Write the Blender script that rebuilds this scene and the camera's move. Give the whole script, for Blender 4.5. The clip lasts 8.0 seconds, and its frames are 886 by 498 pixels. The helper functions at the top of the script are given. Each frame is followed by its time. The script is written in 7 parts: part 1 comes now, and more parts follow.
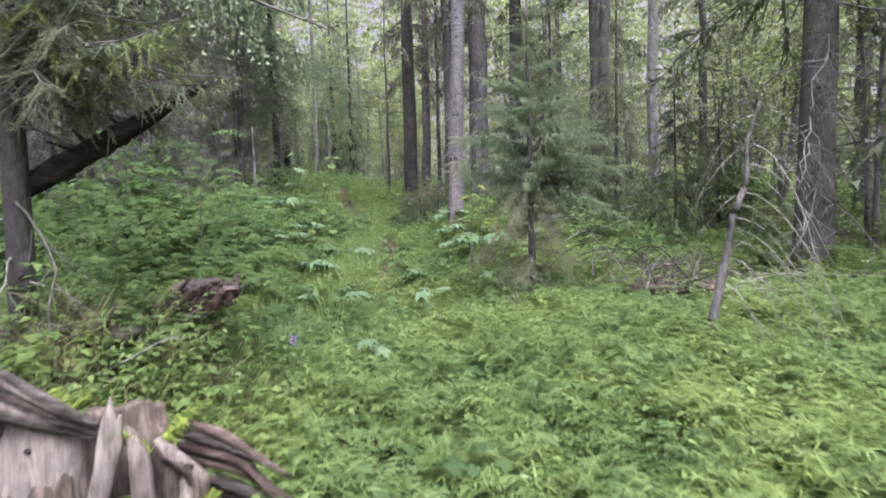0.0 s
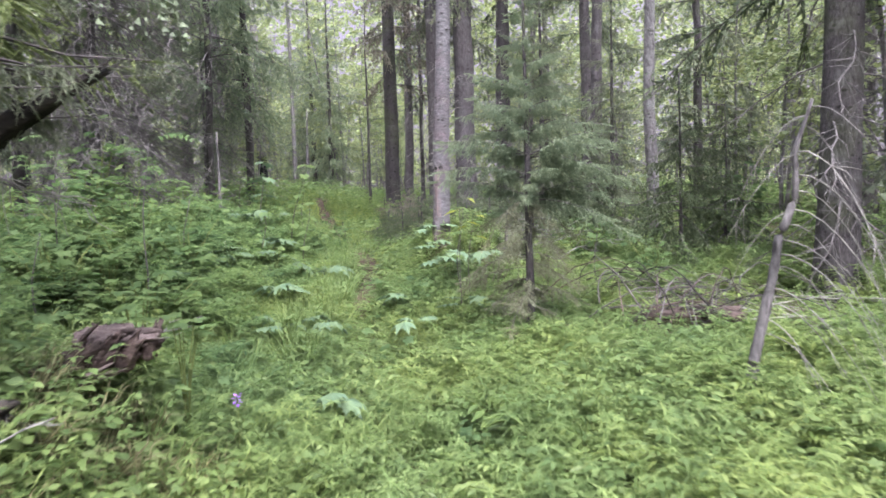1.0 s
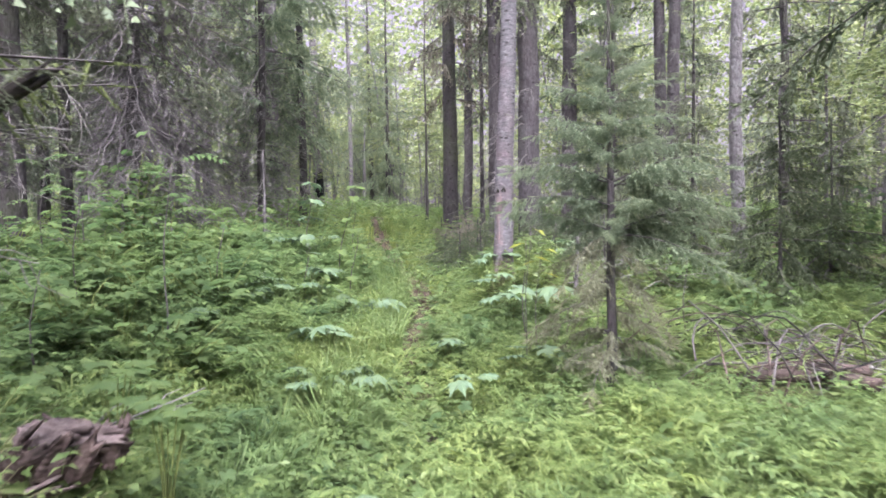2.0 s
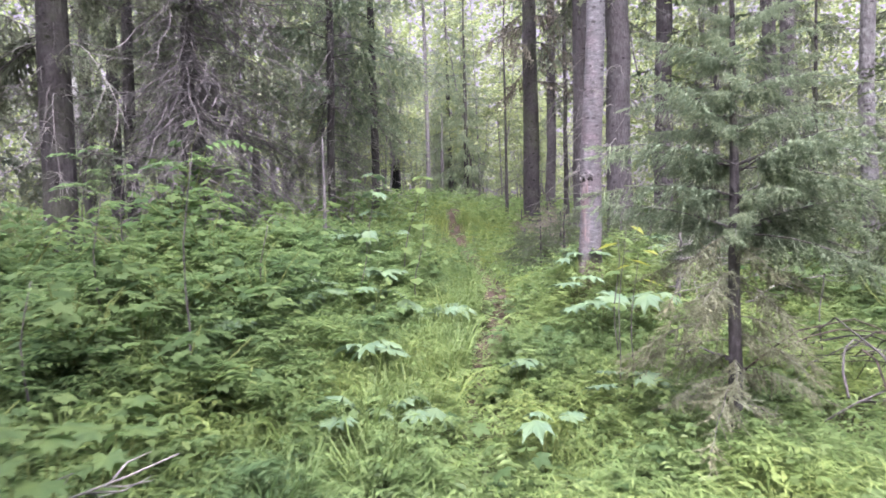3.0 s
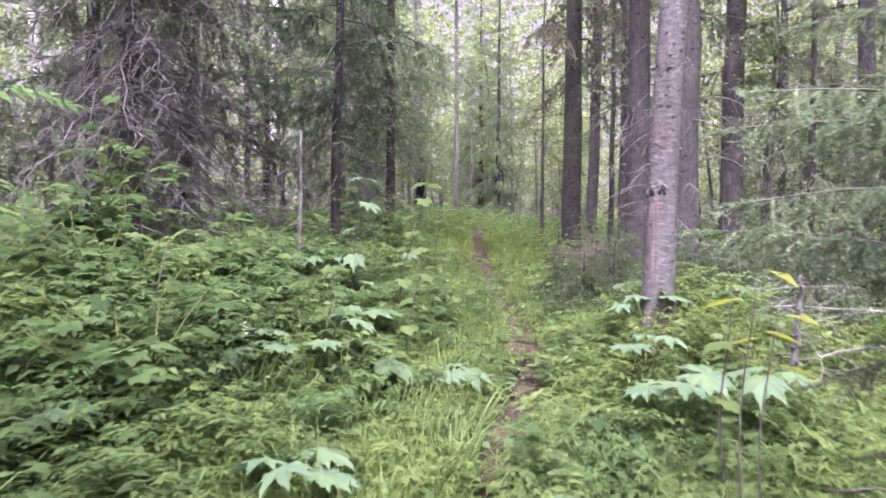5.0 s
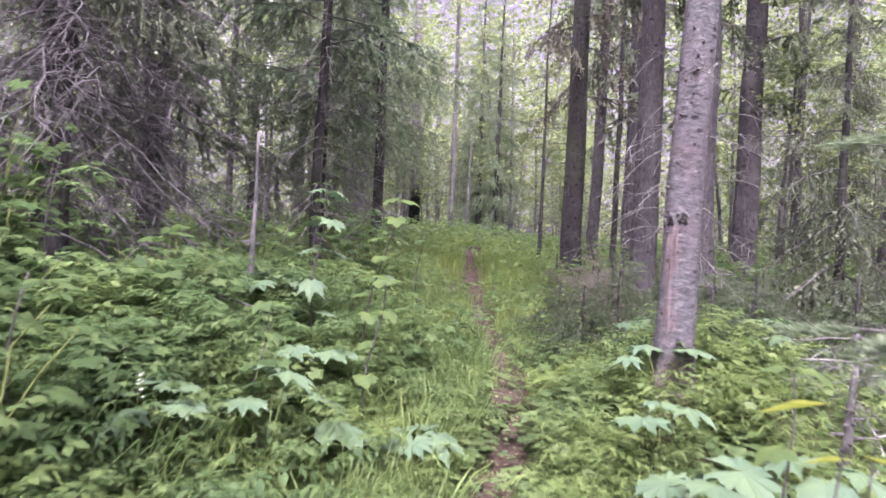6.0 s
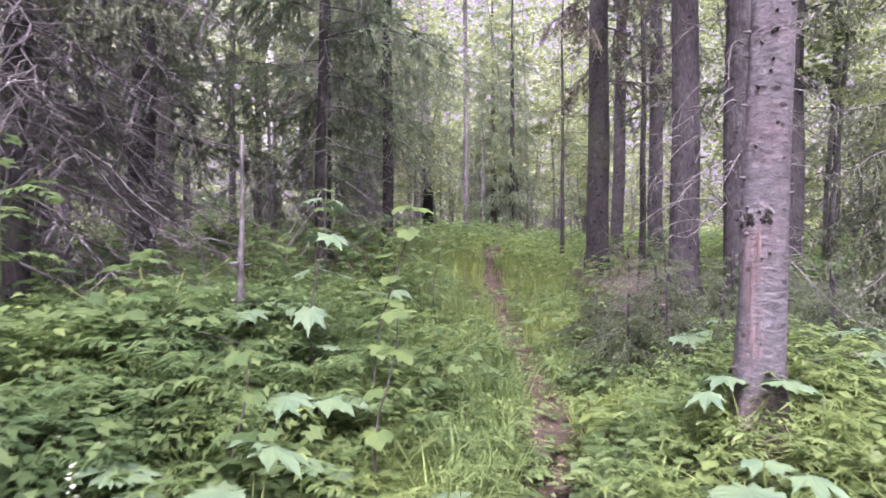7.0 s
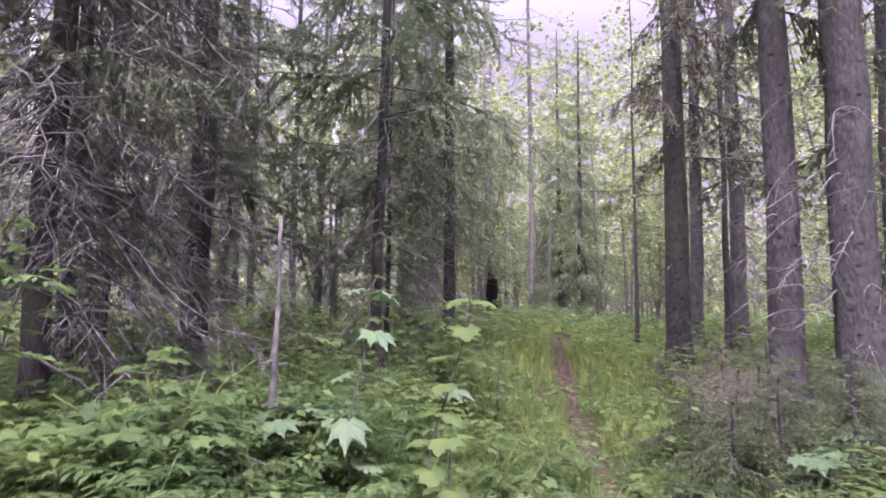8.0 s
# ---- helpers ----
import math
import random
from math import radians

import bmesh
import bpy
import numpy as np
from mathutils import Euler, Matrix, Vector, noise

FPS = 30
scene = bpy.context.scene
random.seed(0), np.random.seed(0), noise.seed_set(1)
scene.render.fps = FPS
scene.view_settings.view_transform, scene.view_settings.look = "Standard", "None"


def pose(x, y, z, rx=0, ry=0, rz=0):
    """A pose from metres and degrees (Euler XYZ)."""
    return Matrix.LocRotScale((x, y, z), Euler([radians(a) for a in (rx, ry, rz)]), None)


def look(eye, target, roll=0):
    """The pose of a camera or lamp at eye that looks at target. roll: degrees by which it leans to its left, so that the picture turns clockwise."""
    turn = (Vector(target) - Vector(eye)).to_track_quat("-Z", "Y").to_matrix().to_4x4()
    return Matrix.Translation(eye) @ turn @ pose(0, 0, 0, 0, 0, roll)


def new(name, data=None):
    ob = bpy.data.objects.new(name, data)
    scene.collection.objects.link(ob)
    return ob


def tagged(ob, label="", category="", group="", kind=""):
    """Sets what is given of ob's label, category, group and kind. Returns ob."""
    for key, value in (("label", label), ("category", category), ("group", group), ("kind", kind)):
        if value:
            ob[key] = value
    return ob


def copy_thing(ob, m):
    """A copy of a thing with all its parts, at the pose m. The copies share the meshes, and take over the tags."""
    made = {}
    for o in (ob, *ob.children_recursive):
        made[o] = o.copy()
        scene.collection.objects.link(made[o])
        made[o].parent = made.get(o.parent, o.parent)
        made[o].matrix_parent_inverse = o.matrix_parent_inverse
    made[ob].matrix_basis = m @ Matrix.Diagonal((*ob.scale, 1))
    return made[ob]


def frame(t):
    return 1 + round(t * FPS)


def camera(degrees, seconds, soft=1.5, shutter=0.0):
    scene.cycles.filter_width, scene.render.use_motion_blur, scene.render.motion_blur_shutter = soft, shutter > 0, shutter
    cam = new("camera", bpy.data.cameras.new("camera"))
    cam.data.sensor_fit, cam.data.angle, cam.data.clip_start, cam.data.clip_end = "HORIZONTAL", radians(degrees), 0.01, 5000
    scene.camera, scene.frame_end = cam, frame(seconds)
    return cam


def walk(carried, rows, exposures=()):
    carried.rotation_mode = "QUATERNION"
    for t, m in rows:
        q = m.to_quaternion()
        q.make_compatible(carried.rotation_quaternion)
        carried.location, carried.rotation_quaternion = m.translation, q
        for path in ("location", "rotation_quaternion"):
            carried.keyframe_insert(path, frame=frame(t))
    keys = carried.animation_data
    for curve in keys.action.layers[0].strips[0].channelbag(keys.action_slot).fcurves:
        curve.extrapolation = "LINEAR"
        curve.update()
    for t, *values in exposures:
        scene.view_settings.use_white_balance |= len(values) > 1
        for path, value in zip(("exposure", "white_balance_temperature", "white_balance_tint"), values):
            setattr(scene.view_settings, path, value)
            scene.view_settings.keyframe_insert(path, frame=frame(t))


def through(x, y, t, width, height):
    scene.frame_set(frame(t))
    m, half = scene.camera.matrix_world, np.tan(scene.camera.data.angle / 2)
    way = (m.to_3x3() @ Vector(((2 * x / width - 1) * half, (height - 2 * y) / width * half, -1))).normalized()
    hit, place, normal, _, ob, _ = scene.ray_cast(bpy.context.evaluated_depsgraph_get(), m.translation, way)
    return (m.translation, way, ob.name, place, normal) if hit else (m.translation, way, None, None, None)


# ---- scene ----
# The camera and its walk ------------------------------------------------------
cam = camera(65.9, 8.0, soft=1.7, shutter=0.5)
PATH = [
    (0, (0.000, 0.000, 1.550), (-0.016, 1.996, 1.418), -1.65),
    (0.5, (-0.017, 0.443, 1.573), (-0.026, 2.441, 1.493), -1.70),
    (1, (-0.016, 0.918, 1.612), (0.018, 2.914, 1.504), -1.65),
    (1.2, (0.003, 1.105, 1.633), (-0.063, 3.103, 1.578), -0.70),
    (2.3, (-0.062, 2.109, 1.804), (-0.249, 4.100, 1.741), -0.96),
    (2.5, (-0.045, 2.309, 1.814), (-0.344, 4.285, 1.757), -1.55),
    (3, (-0.045, 2.795, 1.812), (-0.419, 4.758, 1.728), -1.29),
    (3.5, (-0.096, 3.295, 1.777), (-0.509, 5.251, 1.717), -1.92),
    (4, (-0.046, 3.835, 1.749), (-0.587, 5.760, 1.769), -1.42),
    (4.5, (-0.186, 4.375, 1.791), (-0.673, 6.315, 1.788), 0.14),
    (4.7, (-0.225, 4.568, 1.814), (-0.683, 6.515, 1.784), -0.04),
    (5.8, (-0.257, 5.587, 1.935), (-0.786, 7.515, 1.925), 3.49),
    (6, (-0.292, 5.776, 1.963), (-0.759, 7.720, 1.968), 2.78),
    (6.5, (-0.422, 6.228, 2.010), (-0.950, 8.156, 2.084), 2.12),
    (7, (-0.523, 6.550, 2.074), (-1.032, 8.484, 2.068), 0.17),
    (7.5, (-0.636, 6.869, 2.127), (-1.090, 8.807, 2.327), 1.66),
    (7.7, (-0.677, 6.994, 2.152), (-1.274, 8.893, 2.350), 1.84),
    (8, (-0.693, 7.182, 2.169), (-1.379, 9.047, 2.398), 0.61),
]
walk(cam, [(t, look(eye, target, roll)) for t, eye, target, roll in PATH],
     exposures=[(0.0, 2.33, 6000, 10), (1.0, 2.58, 6000, 12), (2.5, 2.8, 6000, 17), (4.5, 2.85, 6000, 22), (6.5, 2.7, 6000, 29), (7.5, 2.82, 6000, 32), (8.0, 2.55, 6000, 33)])

# World and light: a bright overcast sky ---------------------------------------
SUN_EL, SUN_AZ = radians(60), radians(170)
world = bpy.data.worlds.new("overcast_sky")
scene.world = world
world.use_nodes = True
wn, wl = world.node_tree.nodes, world.node_tree.links
wn.clear()
sky = wn.new("ShaderNodeTexSky")
sky.sky_type = "NISHITA"
sky.sun_disc = False
sky.sun_elevation, sky.sun_rotation = SUN_EL, SUN_AZ
sky.air_density, sky.dust_density, sky.ozone_density = 1.0, 5.0, 1.0
grey = wn.new("ShaderNodeHueSaturation")
grey.inputs["Saturation"].default_value = 0.22
back = wn.new("ShaderNodeBackground")
back.inputs["Strength"].default_value = 0.15
wout = wn.new("ShaderNodeOutputWorld")
wl.new(sky.outputs[0], grey.inputs["Color"])
# an overcast sky is brightest overhead and dims to a lilac haze low down
way = wn.new("ShaderNodeTexCoord")
up = wn.new("ShaderNodeSeparateXYZ")
haze = wn.new("ShaderNodeValToRGB")
haze.color_ramp.interpolation = "EASE"
haze.color_ramp.elements[0].position, haze.color_ramp.elements[0].color = 0.33, (0.285, 0.238, 0.276, 1)
haze.color_ramp.elements[1].position, haze.color_ramp.elements[1].color = 0.80, (1.6, 1.6, 1.6, 1)
dim = wn.new("ShaderNodeMix")
dim.data_type, dim.blend_type = "RGBA", "MULTIPLY"
dim.inputs[0].default_value = 1.0
wl.new(way.outputs["Generated"], up.inputs[0])
wl.new(up.outputs["Z"], haze.inputs["Fac"])
wl.new(grey.outputs[0], dim.inputs[6])
wl.new(haze.outputs[0], dim.inputs[7])
wl.new(dim.outputs[2], back.inputs["Color"])
wl.new(back.outputs[0], wout.inputs["Surface"])

sun = new("sun", bpy.data.lights.new("sun", "SUN"))
sun.data.energy, sun.data.angle, sun.data.color = 0.9, radians(40), (1.0, 0.97, 0.93)
sun_way = Vector((math.sin(SUN_AZ) * math.cos(SUN_EL), math.cos(SUN_AZ) * math.cos(SUN_EL), math.sin(SUN_EL)))
sun.matrix_world = look(sun_way * 60, (0, 0, 0))


# Materials --------------------------------------------------------------------
class Nodes:
    """A short way to wire a node material."""

    def __init__(self, name):
        self.mat = bpy.data.materials.new(name)
        self.mat.use_nodes = True
        self.t = self.mat.node_tree
        self.t.nodes.clear()
        self.out = self.t.nodes.new("ShaderNodeOutputMaterial")

    def add(self, kind, **values):
        node = self.t.nodes.new("ShaderNode" + kind)
        for key, value in values.items():
            node.inputs[key.replace("_", " ")].default_value = value
        return node

    def link(self, a, b):
        self.t.links.new(a, b)

    def coords(self, scale=(1, 1, 1), kind="Object"):
        c, m = self.add("TexCoord"), self.add("Mapping")
        m.inputs["Scale"].default_value = scale
        self.link(c.outputs[kind], m.inputs["Vector"])
        return m.outputs["Vector"]

    def noise(self, vec, scale, detail=4.0, rough=0.6, distortion=0.0):
        n = self.add("TexNoise", Scale=scale, Detail=detail, Roughness=rough, Distortion=distortion)
        self.link(vec, n.inputs["Vector"])
        return n.outputs["Fac"]

    def ramp(self, fac, stops):
        r = self.add("ValToRGB")
        e = r.color_ramp.elements
        while len(e) < len(stops):
            e.new(0.5)
        for el, (p, c) in zip(e, stops):
            el.position, el.color = p, (*c, 1)
        self.link(fac, r.inputs["Fac"])
        return r.outputs["Color"]

    def mix(self, fac, a, b, how="MIX"):
        m = self.t.nodes.new("ShaderNodeMix")
        m.data_type, m.blend_type = "RGBA", how
        if isinstance(fac, float):
            m.inputs[0].default_value = fac
        else:
            self.link(fac, m.inputs[0])
        for slot, v in ((6, a), (7, b)):
            if isinstance(v, tuple):
                m.inputs[slot].default_value = (*v, 1)
            else:
                self.link(v, m.inputs[slot])
        return m.outputs[2]

    def bump(self, height, strength, distance):
        b = self.add("Bump", Strength=strength, Distance=distance)
        self.link(height, b.inputs["Height"])
        return b.outputs["Normal"]

    def finish(self, color, rough=0.8, normal=None, spec=0.3, through=0.0, through_color=None):
        p = self.add("BsdfPrincipled", Roughness=rough)
        p.inputs["Specular IOR Level"].default_value = spec
        self.link(color, p.inputs["Base Color"])
        if normal is not None:
            self.link(normal, p.inputs["Normal"])
        shader = p.outputs[0]
        if through > 0:
            tr, ms = self.add("BsdfTranslucent"), self.add("MixShader", Fac=through)
            self.link(through_color if through_color is not None else color, tr.inputs["Color"])
            self.link(shader, ms.inputs[1])
            self.link(tr.outputs[0], ms.inputs[2])
            shader = ms.outputs[0]
        self.link(shader, self.out.inputs["Surface"])
        return self.mat


def leaf_material(name, dark, mid, light, rough=0.5, through=0.52, spec=0.35):
    """Leaves: each island takes its own tone; larger patches drift."""
    n = Nodes(name)
    geo = n.add("NewGeometry")
    tone = n.ramp(geo.outputs["Random Per Island"], [(0.0, dark), (0.5, mid), (1.0, light)])
    vec = n.coords(kind="Object")
    patch = n.ramp(n.noise(vec, 0.9, 2.0), [(0.3, (0.72, 0.80, 0.80)), (0.7, (1.15, 1.1, 0.9))])
    color = n.mix(1.0, tone, patch, "MULTIPLY")
    vein = n.ramp(n.noise(vec, 60.0, 3.0), [(0.3, (0.82, 0.84, 0.8)), (0.7, (1.1, 1.08, 1.05))])
    color = n.mix(1.0, color, vein, "MULTIPLY")
    return n.finish(color, rough, None, spec, through)


def bark_material(name, dark, mid, light, lichen=(0.30, 0.32, 0.30), amount=0.35, plate=(9, 9, 3.4), moss=0.0):
    """Bark: plates, cracks, flakes and blots of lichen."""
    n = Nodes(name)
    info = n.add("ObjectInfo")
    vec = n.coords()
    shift = n.add("VectorMath")
    shift.operation = "ADD"
    n.link(vec, shift.inputs[0])
    n.link(info.outputs["Random"], shift.inputs[1])
    v = shift.outputs[0]
    stretch = n.add("Mapping")
    stretch.inputs["Scale"].default_value = plate
    n.link(v, stretch.inputs["Vector"])
    cells = n.add("TexVoronoi", Scale=3.2, Randomness=1.0)
    n.link(stretch.outputs[0], cells.inputs["Vector"])
    flakes = n.noise(stretch.outputs[0], 5.0, 6.0, 0.7, 0.6)
    color = n.ramp(flakes, [(0.18, dark), (0.5, mid), (0.9, light)])
    crack = n.ramp(cells.outputs["Distance"], [(0.0, (1.05, 1.05, 1.05)), (0.6, (0.95, 0.95, 0.95)), (0.9, (0.68, 0.66, 0.66))])
    color = n.mix(1.0, color, crack, "MULTIPLY")
    flat = n.add("Mapping")
    flat.inputs["Scale"].default_value = (3.6, 3.6, 6.0)
    n.link(v, flat.inputs["Vector"])
    knots = n.add("TexVoronoi", Scale=1.6, Randomness=1.0)
    n.link(flat.outputs[0], knots.inputs["Vector"])
    spot = n.ramp(knots.outputs["Distance"], [(0.0, (0.16, 0.14, 0.14)), (0.13, (0.35, 0.33, 0.33)), (0.2, (1, 1, 1))])
    color = n.mix(0.9, color, spot, "MULTIPLY")
    stain = n.ramp(n.noise(v, 0.9, 3.0), [(0.35, (0.82, 0.82, 0.84)), (0.65, (1.15, 1.13, 1.12))])
    color = n.mix(1.0, color, stain, "MULTIPLY")
    blot = n.ramp(n.noise(v, 3.5, 5.0, 0.65), [(0.52, (0, 0, 0)), (0.68, (amount, amount, amount))])
    color = n.mix(blot, color, lichen)
    if moss > 0:
        green = n.ramp(n.noise(v, 2.2, 4.0), [(0.45, (0, 0, 0)), (0.62, (moss, moss, moss))])
        color = n.mix(green, color, (0.07, 0.09, 0.03))
    add = n.add("Math")
    add.operation = "SUBTRACT"
    n.link(flakes, add.inputs[0])
    n.link(cells.outputs["Distance"], add.inputs[1])
    return n.finish(color, 0.9, n.bump(add.outputs[0], 0.9, 0.02), 0.15)


def wood_material(name, dark, mid, light, grain=(3, 30, 30), crack=0.6, rough=0.85):
    """Bare dead wood: grain along x of the thing, checks and stains."""
    n = Nodes(name)
    vec = n.coords(grain)
    g = n.noise(vec, 2.0, 6.0, 0.7, 0.4)
    color = n.ramp(g, [(0.3, dark), (0.5, mid), (0.72, light)])
    stain = n.ramp(n.noise(n.coords(), 4.0, 4.0), [(0.35, (1 - crack,) * 3), (0.6, (1.08, 1.06, 1.04))])
    color = n.mix(1.0, color, stain, "MULTIPLY")
    return n.finish(color, rough, n.bump(g, 0.8, 0.012), 0.15)


def pale_bark_material(name):
    """Pale scaly bark with dark lenticel dashes and knots; a ragged rosy streak where the bark was torn off, and at the roots."""
    n = Nodes(name)
    vec = n.coords()
    dash = n.noise(n.coords((4.5, 4.5, 14)), 2.4, 6.0, 0.75, 0.6)
    body = n.ramp(dash, [(0.25, (0.035, 0.03, 0.033)), (0.37, (0.074, 0.068, 0.075)), (0.55, (0.104, 0.097, 0.106)), (0.68, (0.136, 0.129, 0.138)), (0.82, (0.22, 0.213, 0.222))])
    scale = n.noise(n.coords((4.5, 4.5, 11)), 3.4, 6.0, 0.75, 0.9)
    body = n.mix(1.0, body, n.ramp(scale, [(0.36, (0.42, 0.40, 0.41)), (0.46, (0.85, 0.84, 0.85)), (0.55, (1.05, 1.04, 1.05)), (0.62, (1.5, 1.48, 1.49)), (0.68, (2.1, 2.07, 2.08))]), "MULTIPLY")

    def math_node(how, a, b):
        m = n.add("Math")
        m.operation = how
        for slot, v in ((0, a), (1, b)):
            if isinstance(v, float):
                m.inputs[slot].default_value = v
            else:
                n.link(v, m.inputs[slot])
        return m.outputs[0]
    sep = n.add("SeparateXYZ")
    n.link(vec, sep.inputs[0])
    # across: distance from the streak's middle line, on the side towards the path
    across = math_node("ABSOLUTE", math_node("ADD", math_node("MULTIPLY", sep.outputs["X"], 0.87), math_node("ADD", math_node("MULTIPLY", sep.outputs["Y"], -0.5), -0.005)), 0.0)
    front = math_node("LESS_THAN", math_node("ADD", math_node("MULTIPLY", sep.outputs["X"], 0.5), math_node("MULTIPLY", sep.outputs["Y"], 0.87)), 0.0)
    ragged = math_node("MULTIPLY", math_node("SUBTRACT", n.noise(n.coords((9, 9, 4)), 1.6, 5.0, 0.7), 0.5), 0.16)
    inside = n.ramp(math_node("ADD", across, ragged), [(0.030, (1, 1, 1)), (0.056, (0, 0, 0))])
    high = n.ramp(math_node("DIVIDE", math_node("ADD", sep.outputs["Z"], ragged), 2.0), [(0.12, (0, 0, 0)), (0.18, (1, 1, 1)), (0.50, (1, 1, 1)), (0.525, (0, 0, 0))])
    broken = n.ramp(n.noise(n.coords((6, 6, 5)), 1.5, 5.0, 0.7), [(0.42, (0, 0, 0)), (0.55, (0.85, 0.85, 0.85))])
    torn = math_node("MULTIPLY", broken, math_node("MULTIPLY", math_node("MULTIPLY", inside, high), front))
    streak = n.noise(n.coords((14, 14, 2)), 2.0, 5.0, 0.7)
    rosy = n.ramp(streak, [(0.3, (0.05, 0.034, 0.036)), (0.5, (0.125, 0.091, 0.096)), (0.72, (0.215, 0.168, 0.174))])
    tint = n.ramp(n.noise(vec, 2.4, 4.0), [(0.45, (1, 1, 1)), (0.65, (1.1, 0.93, 0.95))])
    color = n.mix(torn, n.mix(1.0, body, tint, "MULTIPLY"), rosy)
    root = n.ramp(math_node("ADD", sep.outputs["Z"], math_node("MULTIPLY", ragged, 2.0)), [(0.14, (0.8, 0.8, 0.8)), (0.24, (0, 0, 0))])
    color = n.mix(root, color, rosy)
    knots = n.add("TexVoronoi", Scale=1.0, Randomness=1.0)
    n.link(n.coords((7, 7, 11)), knots.inputs["Vector"])
    spot = n.ramp(knots.outputs["Distance"], [(0.0, (0.10, 0.09, 0.09)), (0.15, (0.3, 0.28, 0.28)), (0.22, (1, 1, 1))])
    color = n.mix(0.9, color, spot, "MULTIPLY")
    return n.finish(color, 0.8, n.bump(scale, 1.0, 0.02), 0.15)


def birch_material(name):
    n = Nodes(name)
    dash = n.noise(n.coords((2.5, 2.5, 18)), 2.0, 4.0, 0.6, 0.3)
    body = n.ramp(dash, [(0.3, (0.06, 0.055, 0.055)), (0.4, (0.30, 0.285, 0.29)), (0.55, (0.48, 0.465, 0.47))])
    blot = n.ramp(n.noise(n.coords((2, 2, 1.2)), 1.6, 4.0), [(0.5, (1, 1, 1)), (0.62, (0.25, 0.23, 0.22))])
    color = n.mix(0.8, body, blot, "MULTIPLY")
    # the bark turns dark and furrowed below about 2.5 m
    sep = n.add("SeparateXYZ")
    n.link(n.coords(), sep.inputs[0])
    edge = n.add("Math")
    edge.operation = "MULTIPLY_ADD"
    edge.inputs[1].default_value = 1.2
    n.link(n.noise(n.coords((6, 6, 1.5)), 1.2, 4.0), edge.inputs[0])
    n.link(sep.outputs["Z"], edge.inputs[2])
    tall = n.add("Math")
    tall.operation = "DIVIDE"
    tall.inputs[1].default_value = 6.0
    n.link(edge.outputs[0], tall.inputs[0])
    old = n.ramp(tall.outputs[0], [(0.45, (1, 1, 1)), (0.58, (0, 0, 0))])
    furrow = n.ramp(n.noise(n.coords((10, 10, 3)), 2.0, 5.0), [(0.35, (0.03, 0.027, 0.028)), (0.7, (0.10, 0.093, 0.094))])
    color = n.mix(old, color, furrow)
    return n.finish(color, 0.75, n.bump(dash, 0.5, 0.006), 0.25)


def burnt_trunk_material(name):
    """Grey bark with pale blots; the foot of the trunk is charred black up to about 1.6 m."""
    n = Nodes(name)
    vec = n.coords()
    dash = n.noise(n.coords((2.5, 2.5, 9)), 2.2, 5.0, 0.7, 0.4)
    body = n.ramp(dash, [(0.3, (0.045, 0.04, 0.042)), (0.5, (0.12, 0.11, 0.11)), (0.72, (0.33, 0.31, 0.31))])
    sep = n.add("SeparateXYZ")
    n.link(vec, sep.inputs[0])
    wob = n.add("Math")
    wob.operation = "MULTIPLY_ADD"
    wob.inputs[1].default_value = 0.45
    n.link(n.noise(vec, 6.0, 4.0), wob.inputs[0])
    n.link(sep.outputs["Z"], wob.inputs[2])
    scale = n.add("Math")
    scale.operation = "DIVIDE"
    scale.inputs[1].default_value = 2.0
    n.link(wob.outputs[0], scale.inputs[0])
    black = n.ramp(scale.outputs[0], [(0.18, (0.25, 0.25, 0.25)), (0.3, (1, 1, 1)), (0.9, (1, 1, 1)), (0.94, (0, 0, 0))])
    return n.finish(n.mix(black, body, (0.008, 0.008, 0.009)), 0.85, n.bump(dash, 0.8, 0.012), 0.15)


def ground_material(name):
    n = Nodes(name)
    vec = n.coords()
    fine = n.noise(vec, 38.0, 6.0, 0.75)
    litter = n.ramp(fine, [(0.3, (0.018, 0.014, 0.009)), (0.5, (0.055, 0.042, 0.026)), (0.72, (0.13, 0.10, 0.065))])
    moss = n.ramp(n.noise(vec, 55.0, 4.0), [(0.35, (0.02, 0.035, 0.009)), (0.7, (0.075, 0.115, 0.028))])
    where = n.ramp(n.noise(vec, 0.8, 5.0, 0.7), [(0.38, (0.1, 0.1, 0.1)), (0.6, (0.9, 0.9, 0.9))])
    return n.finish(n.mix(where, litter, moss), 0.95, n.bump(fine, 1.0, 0.03), 0.1)


def soil_material(name):
    n = Nodes(name)
    vec = n.coords()
    fine = n.noise(vec, 30.0, 7.0, 0.75)
    earth = n.ramp(fine, [(0.28, (0.024, 0.017, 0.014)), (0.5, (0.062, 0.043, 0.036)), (0.75, (0.135, 0.10, 0.086))])
    big = n.ramp(n.noise(vec, 3.0, 4.0), [(0.35, (0.7, 0.7, 0.7)), (0.7, (1.15, 1.1, 1.05))])
    return n.finish(n.mix(1.0, earth, big, "MULTIPLY"), 0.95, n.bump(fine, 1.0, 0.025), 0.1)


